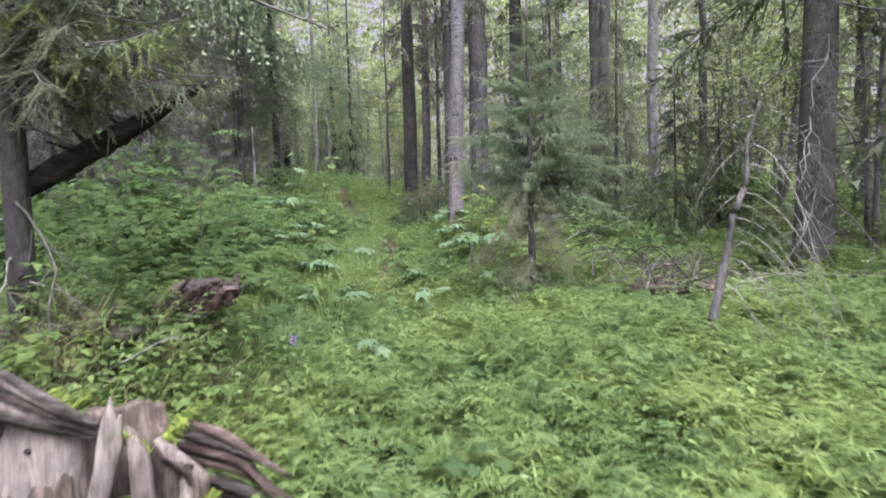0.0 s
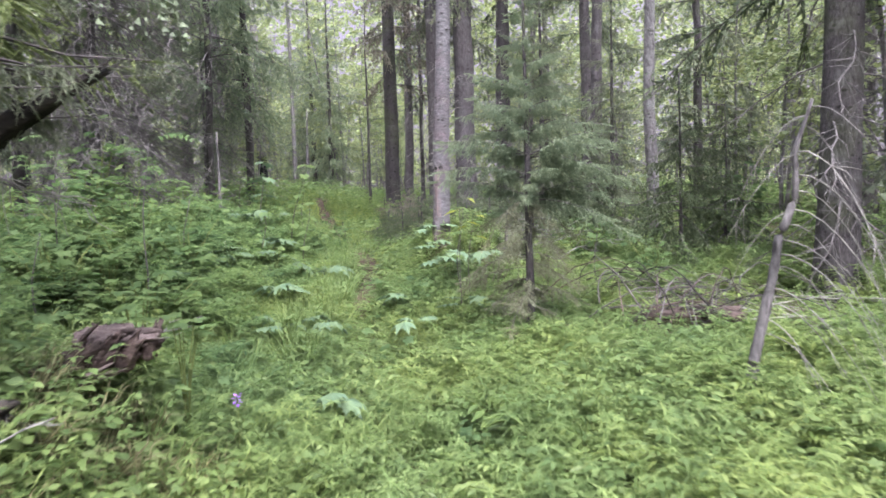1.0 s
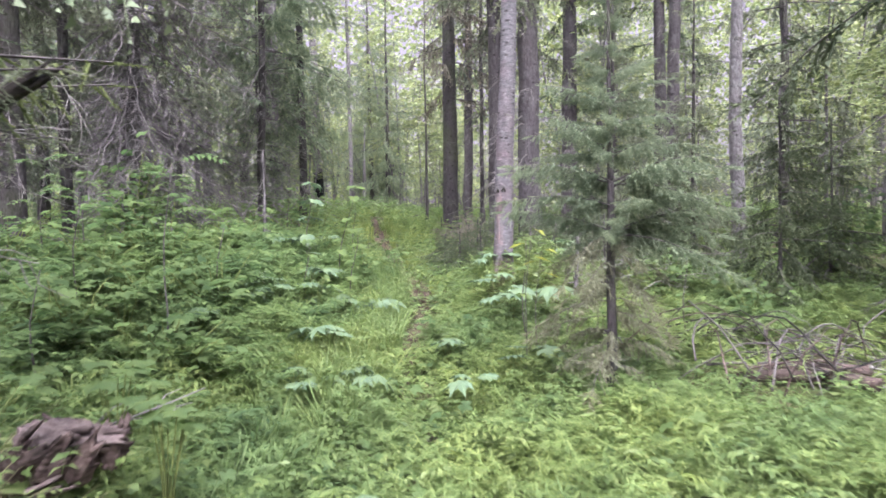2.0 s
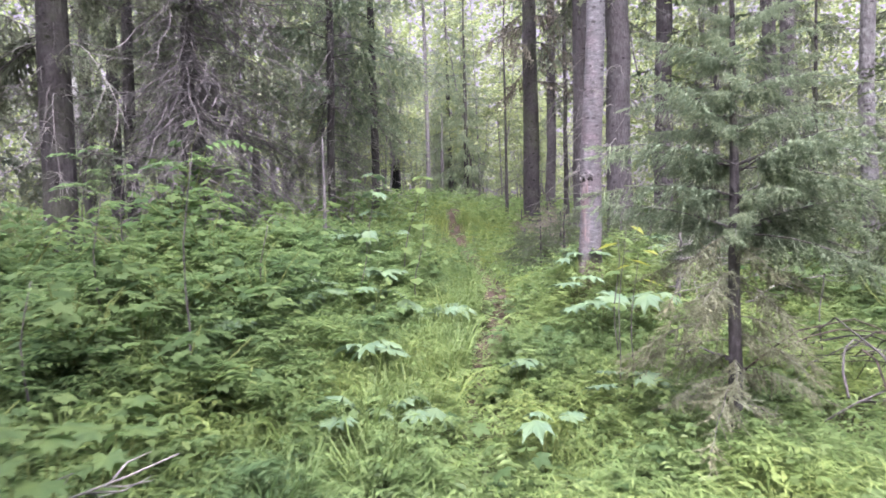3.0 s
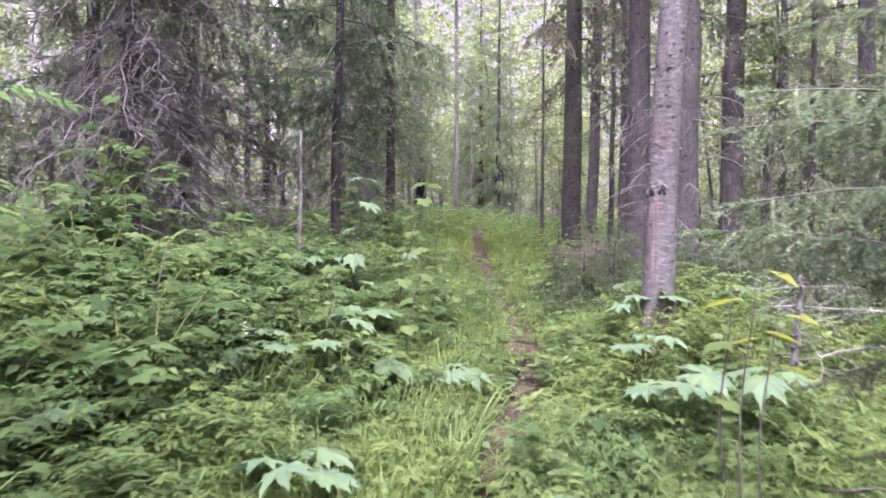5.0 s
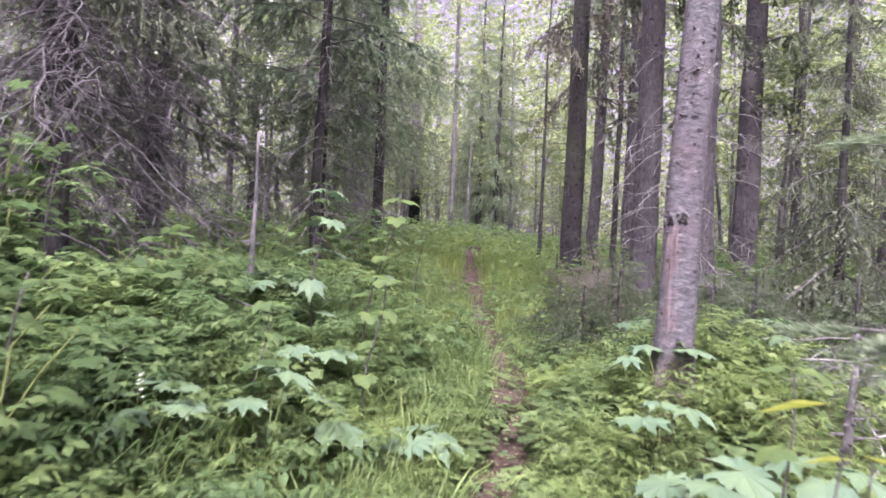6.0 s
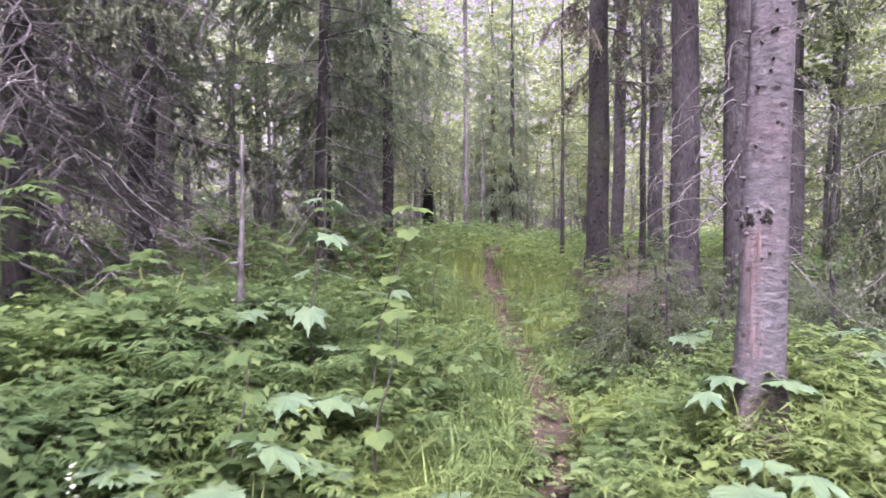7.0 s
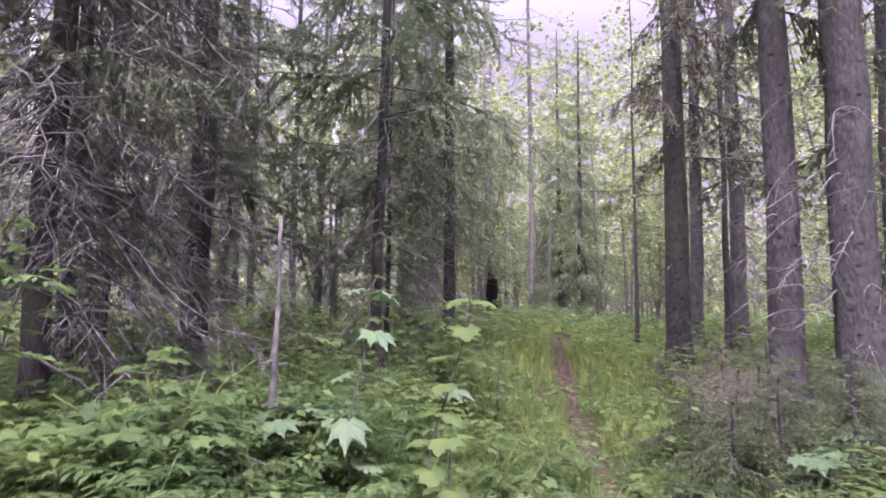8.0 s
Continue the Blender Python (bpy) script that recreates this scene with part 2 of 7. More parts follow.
M_HERB = leaf_material("herb_leaf", (0.064, 0.098, 0.038), (0.109, 0.154, 0.061), (0.168, 0.216, 0.092), rough=0.6, through=0.6, spec=0.25)
M_FEATHER = leaf_material("feathery_leaf", (0.072, 0.105, 0.038), (0.12, 0.162, 0.06), (0.18, 0.223, 0.091))
M_LOW = leaf_material("low_leaf", (0.07, 0.102, 0.042), (0.115, 0.158, 0.064), (0.175, 0.22, 0.092))
M_GRASS = leaf_material("grass_blade", (0.115, 0.158, 0.052), (0.175, 0.222, 0.077), (0.25, 0.295, 0.115), rough=0.55)
M_STRAW = leaf_material("dry_grass", (0.085, 0.077, 0.043), (0.145, 0.132, 0.077), (0.23, 0.21, 0.13), rough=0.8, through=0.2)
M_FERN = leaf_material("fern_frond", (0.077, 0.11, 0.035), (0.122, 0.162, 0.052), (0.176, 0.218, 0.076))
M_BIG = leaf_material("broad_leaf", (0.052, 0.084, 0.050), (0.077, 0.116, 0.071), (0.106, 0.148, 0.094), rough=0.64, through=0.3, spec=0.35)
M_SHRUB = leaf_material("shrub_leaf", (0.064, 0.103, 0.046), (0.108, 0.158, 0.071), (0.150, 0.202, 0.094), rough=0.62, through=0.66, spec=0.22)
M_TREE_LEAF = leaf_material("tree_leaf", (0.132, 0.162, 0.078), (0.212, 0.246, 0.125), (0.30, 0.334, 0.182))
M_HORSE = leaf_material("horsetail_green", (0.105, 0.150, 0.056), (0.150, 0.202, 0.078), (0.215, 0.268, 0.110), rough=0.6)
M_YELLOW = leaf_material("yellow_leaf", (0.17, 0.18, 0.033), (0.235, 0.24, 0.046), (0.29, 0.29, 0.064))
M_NEEDLE = leaf_material("spruce_needle", (0.050, 0.065, 0.041), (0.084, 0.105, 0.068), (0.132, 0.157, 0.104), through=0.15, rough=0.6)
# the spruce needle tone with deep shade put into its colour
M_NEEDLE_DEEP_SHADE = leaf_material("deep_shade_spruce_needle", (0.032, 0.043, 0.022), (0.054, 0.070, 0.036), (0.088, 0.108, 0.058), through=0.2, rough=0.7)
# grey needles toned down: the left spruces' shade is in this colour
M_NEEDLE_SHADE = leaf_material("shaded_spruce_needle", (0.076, 0.083, 0.064), (0.122, 0.131, 0.100), (0.185, 0.196, 0.152), through=0.3, rough=0.75)
M_NEEDLE_GREY = leaf_material("grey_spruce_needle", (0.088, 0.096, 0.077), (0.150, 0.162, 0.128), (0.235, 0.250, 0.20), through=0.5, rough=0.75)
M_NEEDLE_PALE = leaf_material("pale_spruce_needle", (0.118, 0.145, 0.104), (0.186, 0.222, 0.162), (0.275, 0.318, 0.236), through=0.5, rough=0.75)
M_NEEDLE_BRIGHT = leaf_material("fresh_spruce_needle", (0.070, 0.090, 0.036), (0.112, 0.136, 0.054), (0.165, 0.188, 0.076), through=0.3, rough=0.6)
M_NEEDLE_DEAD = leaf_material("dead_spruce_needle", (0.085, 0.072, 0.066), (0.14, 0.122, 0.113), (0.21, 0.188, 0.175), through=0.1, rough=0.9)
M_NEEDLE_VEIL = leaf_material("sparse_spruce_needle", (0.085, 0.086, 0.064), (0.140, 0.138, 0.102), (0.21, 0.207, 0.154), through=0.25, rough=0.8)
M_BARK = bark_material("spruce_bark", (0.030, 0.026, 0.029), (0.066, 0.058, 0.063), (0.115, 0.103, 0.110), lichen=(0.15, 0.14, 0.147))
M_BARK_DARK = bark_material("dark_spruce_bark", (0.022, 0.019, 0.021), (0.048, 0.042, 0.045), (0.088, 0.078, 0.083), lichen=(0.13, 0.125, 0.13), amount=0.25, moss=0.2)
M_BARK_GREY = bark_material("grey_bark", (0.065, 0.06, 0.063), (0.125, 0.115, 0.12), (0.205, 0.192, 0.198), lichen=(0.25, 0.245, 0.25), plate=(7, 7, 4))
M_PALE = pale_bark_material("pale_bark")
M_BIRCH = birch_material("birch_bark")
M_BURNT = burnt_trunk_material("burnt_bark")
M_TWIG = wood_material("dead_twig", (0.08, 0.073, 0.07), (0.15, 0.14, 0.137), (0.26, 0.245, 0.24), grain=(8, 8, 8), crack=0.3)
M_TWIG_DARK = wood_material("dark_twig", (0.040, 0.034, 0.036), (0.076, 0.067, 0.070), (0.125, 0.113, 0.116), grain=(8, 8, 8), crack=0.3)
M_TWIG_MID = wood_material("grey_brown_twig", (0.075, 0.067, 0.070), (0.135, 0.122, 0.127), (0.205, 0.19, 0.196), grain=(8, 8, 8), crack=0.3)
M_TWIG_DULL = wood_material("dull_grey_twig", (0.055, 0.049, 0.052), (0.100, 0.090, 0.095), (0.160, 0.147, 0.153), grain=(8, 8, 8), crack=0.3)
M_STEM = wood_material("green_stem", (0.05, 0.06, 0.02), (0.09, 0.11, 0.035), (0.15, 0.17, 0.06), grain=(10, 10, 10), crack=0.2)
M_ROTTEN = wood_material("rotten_wood", (0.022, 0.015, 0.014), (0.065, 0.046, 0.043), (0.15, 0.115, 0.11), grain=(4, 18, 18), crack=0.7)
M_CHAR = wood_material("charred_wood", (0.008, 0.007, 0.007), (0.02, 0.017, 0.016), (0.055, 0.045, 0.04), grain=(4, 16, 16), crack=0.5)
M_STREAK = wood_material("rosy_bare_wood", (0.06, 0.04, 0.041), (0.135, 0.096, 0.10), (0.225, 0.172, 0.178), grain=(22, 22, 3), crack=0.5)
M_GREYWOOD = wood_material("grey_dead_bark", (0.042, 0.037, 0.040), (0.098, 0.089, 0.094), (0.172, 0.159, 0.166), grain=(14, 14, 5), crack=0.5)
M_GROUND = ground_material("forest_floor")
M_SOIL = soil_material("trodden_soil")


# Mesh helpers -----------------------------------------------------------------
def mesh_data(name, verts, tris, mat, smooth=False):
    verts, tris = np.asarray(verts, np.float32).reshape(-1, 3), np.asarray(tris, np.int32).reshape(-1, 3)
    me = bpy.data.meshes.new(name)
    me.vertices.add(len(verts))
    me.vertices.foreach_set("co", verts.ravel())
    me.loops.add(tris.size)
    me.loops.foreach_set("vertex_index", tris.ravel())
    me.polygons.add(len(tris))
    me.polygons.foreach_set("loop_start", np.arange(0, tris.size, 3, dtype=np.int32))
    if smooth:
        me.polygons.foreach_set("use_smooth", np.ones(len(tris), bool))
    me.update(calc_edges=True)
    me.validate()
    me.materials.append(mat)
    return me


def mesh_of(name, pieces, smooth_first=False):
    """One mesh from several (shape, material) pieces."""
    v, t = joined([shape for shape, _ in pieces])
    me = mesh_data(name, v, t, pieces[0][1])
    for _, mat in pieces[1:]:
        me.materials.append(mat)
    index = np.concatenate([np.full(len(shape[1]), k, np.int32) for k, (shape, _) in enumerate(pieces)])
    me.polygons.foreach_set("material_index", index)
    if smooth_first:
        me.polygons.foreach_set("use_smooth", index == 0)
    return me


def part(name, shape, mat, parent, label="", smooth=False):
    """One mesh object under a thing or a part. shape: (verts, tris) or ready mesh data."""
    me = shape if isinstance(shape, bpy.types.Mesh) else mesh_data(name, *shape, mat, smooth)
    ob = new(name, me)
    ob.parent = parent
    return tagged(ob, label) if label else ob


def thing(name, where, label, category, group="", turn=0.0, scale=1.0):
    ob = new(name)
    ob.empty_display_size = 0.2
    ob.matrix_basis = pose(*where, 0, 0, turn) @ Matrix.Scale(scale, 4)
    return tagged(ob, label, category, group)


def joined(shapes):
    vs, ts, at = [], [], 0
    for v, t in shapes:
        if len(v):
            vs.append(v)
            ts.append(np.asarray(t) + at)
            at += len(v)
    return np.concatenate(vs), np.concatenate(ts)


def copies(shape, places, turns):
    """Many copies of a small shape: places (n, 3), turns (n, 3, 3) that hold turn and size."""
    v, t = shape
    n = len(places)
    out = np.einsum("nij,kj->nki", turns, v) + places[:, None, :]
    tris = t[None] + (np.arange(n) * len(v))[:, None, None]
    return out.reshape(-1, 3), tris.reshape(-1, 3)


def about_z(angles, sizes=1.0):
    c, s = np.cos(angles), np.sin(angles)
    z, o = np.zeros_like(c), np.ones_like(c)
    m = np.stack([np.stack([c, -s, z], -1), np.stack([s, c, z], -1), np.stack([z, z, o], -1)], 1)
    return m * np.reshape(sizes, (-1, 1, 1))


def axes_from(d, roll):
    """Turns whose x runs along d (n, 3), rolled about it."""
    d = d / np.linalg.norm(d, axis=1, keepdims=True)
    up = np.where(np.abs(d[:, 2:3]) > 0.95, np.array([[1.0, 0, 0]]), np.array([[0, 0, 1.0]]))
    y = np.cross(up, d)
    y /= np.linalg.norm(y, axis=1, keepdims=True)
    z = np.cross(d, y)
    c, s = np.cos(roll)[:, None], np.sin(roll)[:, None]
    return np.stack([d, c * y + s * z, c * z - s * y], 2)


def tube(points, radii, sides=5, close=True):
    """A tapered tube along a polyline."""
    p = np.asarray(points, float)
    r = np.broadcast_to(np.asarray(radii, float), (len(p),))
    d = np.gradient(p, axis=0)
    m = axes_from(d, np.zeros(len(p)))
    a = np.linspace(0, 2 * np.pi, sides, endpoint=False)
    ring = np.cos(a)[None, :, None] * m[:, None, :, 1] + np.sin(a)[None, :, None] * m[:, None, :, 2]
    v = (p[:, None] + ring * r[:, None, None]).reshape(-1, 3)
    i, j = np.meshgrid(np.arange(len(p) - 1), np.arange(sides), indexing="ij")
    a0, a1 = i * sides + j, i * sides + (j + 1) % sides
    b0, b1 = a0 + sides, a1 + sides
    t = np.concatenate([np.stack([a0, a1, b1], -1).reshape(-1, 3), np.stack([a0, b1, b0], -1).reshape(-1, 3)])
    if close:
        top = len(v)
        v = np.concatenate([v, p[-1:], p[:1]])
        e = (len(p) - 1) * sides + np.arange(sides)
        t = np.concatenate([t, np.stack([e, np.roll(e, -1), np.full(sides, top)], -1),
                            np.stack([np.roll(np.arange(sides), -1), np.arange(sides), np.full(sides, top + 1)], -1)])
    return v, t


# Shapes of leaves, twigs and branches ------------------------------------------
def leaflet(length=1.0, width=0.5, fold=0.12, droop=0.15):
    """A small leaf along +x, folded at the midrib."""
    v = np.array([(0, 0, 0), (0.4, width / 2, fold), (0.5, 0, 0.02), (0.4, -width / 2, fold), (1, 0, -droop)])
    t = np.array([(0, 2, 1), (0, 3, 2), (1, 2, 4), (2, 3, 4)])
    return v * length, t


def small_leaf(width=0.6):
    v = np.array([(0, 0, 0), (0.5, width / 2, 0.06), (1, 0, -0.08), (0.5, -width / 2, 0.06)])
    return v, np.array([(0, 1, 2), (0, 2, 3)])


def lobed_leaf(rng, lobes=7, depth=0.45, droop=0.25, teeth=True, gap=0.5, fine=True):
    """A palmate leaf of radius 1 about its stalk, which joins at the origin; it faces +z."""
    ang, rad = [], []
    span = 2 * np.pi - gap
    for k in range(lobes):
        mid = -span / 2 + span * (k + 0.5) / lobes
        half = span / lobes / 2
        size = 1.0 - 0.28 * abs(2 * (k + 0.5) / lobes - 1) ** 1.5 + rng.uniform(-0.08, 0.08)
        if not fine:
            ang += [mid - half, mid - half * 0.4, mid, mid + half * 0.4]
            rad += [1 - depth, size * 0.75, size, size * 0.75]
            continue
        ang += [mid - half, mid - half * 0.55, mid - half * 0.3, mid, mid + half * 0.3, mid + half * 0.55]
        rad += [1 - depth, size * 0.72, size * (0.76 if teeth else 0.86), size, size * (0.78 if teeth else 0.86), size * 0.70]
    ang.append(span / 2)
    rad.append(1 - depth)
    ang, rad = np.array(ang), np.array(rad)
    z = -droop * rad ** 2 + 0.05 * np.sin(ang * lobes)
    v = np.concatenate([[(0, 0, 0.0)], np.stack([rad * np.cos(ang), rad * np.sin(ang), z], -1)])
    k = np.arange(1, len(v) - 1)
    return v, np.stack([np.zeros_like(k), k, k + 1], -1)


def needle_twig(rng, needles, width, reach, core=0.16):
    """A twig of length 1 along x, set with needles."""
    x = np.linspace(0.02, 0.98, needles) + rng.uniform(-0.02, 0.02, needles)
    a = rng.uniform(0, 2 * np.pi, needles)
    out = np.stack([np.full(needles, 0.75), np.cos(a), np.sin(a) * 0.75], -1)
    out *= (reach * rng.uniform(0.75, 1.15, needles) * (1.05 - 0.35 * x))[:, None]
    base = np.stack([x, 0 * x, 0 * x], -1)
    side = np.stack([np.full(needles, width / 2), -np.sin(a) * width / 2, np.cos(a) * width / 2], -1)
    v = np.stack([base - side, base + side, base + out], 1).reshape(-1, 3)
    t = np.arange(len(v)).reshape(-1, 3)
    w = reach * core
    core = np.array([(0, w, 0), (0, -w, 0), (1.02, 0, 0), (0, 0, w), (0, 0, -w), (1.02, 0, 0)])
    return joined([(v, t), (core, np.array([(0, 1, 2), (3, 4, 5)]))])


def spruce_branch(rng, twigs, needles, width, reach, droop=0.35, hang=0.6, tip=0.12, sides=4, size=0.34, shoots=1, core=0.16):
    """A live branch of length 1 along x: its wood and its needles."""
    longest = size
    x = np.linspace(0, 1, 8)
    z = -droop * x ** 1.6 + tip * np.clip(x - 0.6, 0, 1) ** 2 * 6
    y = np.cumsum(rng.normal(0, 0.02, 8))
    axis = np.stack([x, y, z], -1)
    wood = tube(axis[[0, 1, 3, 5, 7]], np.linspace(0.011, 0.002, 5), 4, False) if sides > 3 else tube(axis[::2], np.linspace(0.011, 0.003, 4), 3, False)
    kinds = [needle_twig(rng, needles, width, reach, core) for _ in range(3)]
    s = np.sort(rng.uniform(0.12, 0.98, twigs))
    p = np.stack([np.interp(s, x, axis[:, k]) for k in range(3)], -1)
    side = np.where(np.arange(twigs) % 2 == 0, 1.0, -1.0)
    d = np.stack([rng.uniform(0.15, 0.75, twigs), side * rng.uniform(0.15, 0.8, twigs), -hang * rng.uniform(0.3, 1.3, twigs)], -1)
    d[-2:] = (1, 0.1, -0.1)
    size = (longest * (1.08 - 0.7 * s)) * rng.uniform(0.6, 1.25, twigs)
    m = axes_from(d, rng.uniform(0, 6.28, twigs)) * size[:, None, None]
    shapes = []
    for k, kind in enumerate(kinds):
        pick = np.arange(twigs) % 3 == k
        shapes.append(copies(kind, p[pick], m[pick]))
    # side shoots from the longer twigs
    big = size > 0.53 * longest
    if big.any():
        for _ in range(shoots):
            at = p[big] + m[big][:, :, 0] * rng.uniform(0.3, 0.75, big.sum())[:, None]
            dd = d[big] + rng.normal(0, 0.45, (big.sum(), 3)) + (0, 0, -0.35 * hang)
            shapes.append(copies(kinds[0], at, axes_from(dd, rng.uniform(0, 6, big.sum())) * (size[big] * 0.55)[:, None, None]))
    return wood, joined(shapes)


def dead_branch(rng, twigs=10, droop=0.5, thick=0.010, sides=3, curl=0.25):
    """A bare dead branch of length 1 along x, with bare twigs."""
    n = 8
    x = np.linspace(0, 1, n)
    z = -droop * x ** 1.5 + curl * np.clip(x - 0.5, 0, 1) ** 2 * 3 + np.cumsum(rng.normal(0, 0.012, n))
    y = np.cumsum(rng.normal(0, 0.035, n))
    axis = np.stack([x, y, z], -1)
    shapes = [tube(axis, np.linspace(thick, thick * 0.25, n), sides, False)]
    for k in range(twigs):
        s = rng.uniform(0.15, 0.97)
        p = np.array([np.interp(s, x, axis[:, j]) for j in range(3)])
        d = np.array([rng.uniform(0.3, 0.9), rng.choice([-1, 1]) * rng.uniform(0.3, 0.9), rng.uniform(-0.9, 0.25)])
        d *= rng.uniform(0.12, 0.4) * (1.1 - 0.6 * s) / np.linalg.norm(d)
        b = rng.normal(0, 0.022, 3)
        shapes.append(tube([p, p + d * 0.5 + b, p + d + (0, 0, -0.03)], [thick * 0.38, thick * 0.28, thick * 0.14], 3, False))
    v, t = joined(shapes)
    # a web of bark at the root of each twig joins it to the branch
    n = len(shapes[0][0])
    roots = np.array([n + 9 * k for k in range(twigs)])
    near = np.array([np.argmin(np.linalg.norm(v[:n] - v[r], axis=1)) for r in roots])
    return v, np.concatenate([t, np.stack([near, roots, roots + 1], -1)])


R0 = np.random.default_rng(7)
LIVE_FINE = [spruce_branch(R0, 30, 30, 0.032, 0.10, droop=d, hang=h, size=0.30, shoots=1, core=0.42) for d, h in ((0.16, 0.5), (0.26, 0.75), (0.32, 0.65), (0.08, 0.45))]
LIVE_MID = [spruce_branch(R0, 36, 5, 0.105, 0.17, droop=d, hang=h) for d, h in ((0.3, 1.2), (0.45, 1.8), (0.25, 1.0), (0.55, 2.2))]
LIVE_NEAR = [spruce_branch(R0, 58, 9, 0.060, 0.115, droop=d, hang=h, size=0.30) for d, h in ((0.3, 1.2), (0.45, 1.8), (0.25, 1.0), (0.55, 2.0))]
LIVE_FAR = [spruce_branch(R0, 20, 4, 0.125, 0.21, droop=d, hang=h, sides=3, size=0.40) for d, h in ((0.3, 1.2), (0.45, 1.8), (0.25, 0.9))]
DEAD = [dead_branch(R0, tw, dr, 0.009, 3, cu) for tw, dr, cu in ((16, 0.5, 0.2), (13, 0.8, 0.35), (18, 0.3, 0.1), (9, 0.15, 0.0), (16, 1.0, 0.5), (12, 0.65, 0.6))]
DRAPE = [dead_branch(R0, 34, dr, 0.007, 3, cu) for dr, cu in ((0.9, 0.35), (1.2, 0.45), (0.7, 0.2))]


def comb_branch(rng, twigs, length, needles=14, width=0.085, reach=0.17, droop=0.12, lean=0.4, core=0.45, thick=0.006):
    """A bough of length 1 along x whose needled twigs hang from it like a fringe: its wood and its needles."""
    x = np.linspace(0, 1, 8)
    z = -droop * x ** 1.7 + 0.05 * np.sin(np.pi * x)
    axis = np.stack([x, np.cumsum(rng.normal(0, 0.018, 8)), z], -1)
    wood = tube(axis, np.linspace(thick, 0.0025, 8), 4, False)
    kinds = [needle_twig(rng, needles, width, reach, core) for _ in range(3)]
    s = np.sort(rng.uniform(0.14, 1.0, twigs))
    p = np.stack([np.interp(s, x, axis[:, k]) for k in range(3)], -1)
    side = np.where(np.arange(twigs) % 2 == 0, 1.0, -1.0)
    d = np.stack([rng.uniform(0.05, 0.5, twigs), side * rng.uniform(0.05, lean, twigs), -rng.uniform(0.5, 1.0, twigs)], -1)
    flat = rng.random(twigs) < 0.3
    d[flat] = np.stack([rng.uniform(0.4, 0.9, twigs), side * rng.uniform(0.3, 1.0, twigs), -rng.uniform(0.1, 0.4, twigs)], -1)[flat]
    d[-3:] = np.array([(1, 0.15, -0.25), (1, -0.35, -0.35), (1, 0.45, -0.4)])
    size = length * (1.12 - 0.5 * s) * rng.uniform(0.6, 1.25, twigs)
    m = axes_from(d, rng.uniform(0, 6.28, twigs)) * size[:, None, None]
    shapes = [copies(kinds[k], p[k::3], m[k::3]) for k in range(3)]
    for q in range(2):
        at = p + m[:, :, 0] * rng.uniform(0.2 + 0.25 * q, 0.45 + 0.3 * q, twigs)[:, None]
        dd = d + rng.normal(0, 0.4, (twigs, 3)) + (0.15, 0, 0)
        shapes.append(copies(kinds[q], at, axes_from(dd, rng.uniform(0, 6, twigs)) * (size * rng.uniform(0.45, 0.7, twigs))[:, None, None]))
    return wood, joined(shapes)


RC = np.random.default_rng(17)
LIVE_COMB = [comb_branch(RC, 54, 0.18, 18, 0.066, 0.18, dr, 0.45, 0.27) for dr in (0.10, 0.22, 0.05, 0.30)]
LIVE_PEND = [comb_branch(RC, 25, 0.34, 9, 0.072, 0.155, dr, 0.3, 0.17) for dr in (0.25, 0.4, 0.15)]
LIVE_SKIRT = [comb_branch(RC, 40, 0.26, 15, 0.055, 0.15, dr, 0.7, 0.2, 0.005) for dr in (0.35, 0.5, 0.22)]
BOUGH_MESH = {}


def bough_meshes(live, needle, wood=None):
    """The shared meshes of a set of boughs in one kind of needles."""
    key = (id(live), needle.name)
    if key not in BOUGH_MESH:
        BOUGH_MESH[key] = [mesh_of("bough", [(w, wood or M_TWIG_DARK), (n, needle)]) for w, n in live]
    return BOUGH_MESH[key]


def dead_meshes(mat):
    key = ("dead", mat.name)
    if key not in BOUGH_MESH:
        BOUGH_MESH[key] = [mesh_data("dead_branch", *d, mat) for d in DEAD]
    return BOUGH_MESH[key]


def drape_meshes(mat):
    key = ("drape", mat.name)
    if key not in BOUGH_MESH:
        BOUGH_MESH[key] = [mesh_data("dead_branch", *d, mat) for d in DRAPE]
    return BOUGH_MESH[key]


def set_branches(ob, rng, name, meshes, axis, z0, z1, count, reach, label="", short_side=None, **how):
    """Branches as parts of a tree; alike ones share their mesh."""
    p, m = branch_places(rng, axis, z0, z1, count, reach, **how)
    for k in range(count):
        for a0, a1, most in short_side or ():
            side = math.degrees(math.atan2(m[k][1, 0], m[k][0, 0])) % 360
            size = np.linalg.norm(m[k][:, 0])
            if (a0 < side < a1 or a0 < side - 360 < a1) and size > most:
                m[k] *= most / size
        b = new(name, meshes[int(rng.integers(0, len(meshes)))])
        b.parent = ob
        b.matrix_basis = Matrix.Translation(p[k]) @ Matrix(m[k].tolist()).to_4x4()
        if label:
            tagged(b, label)


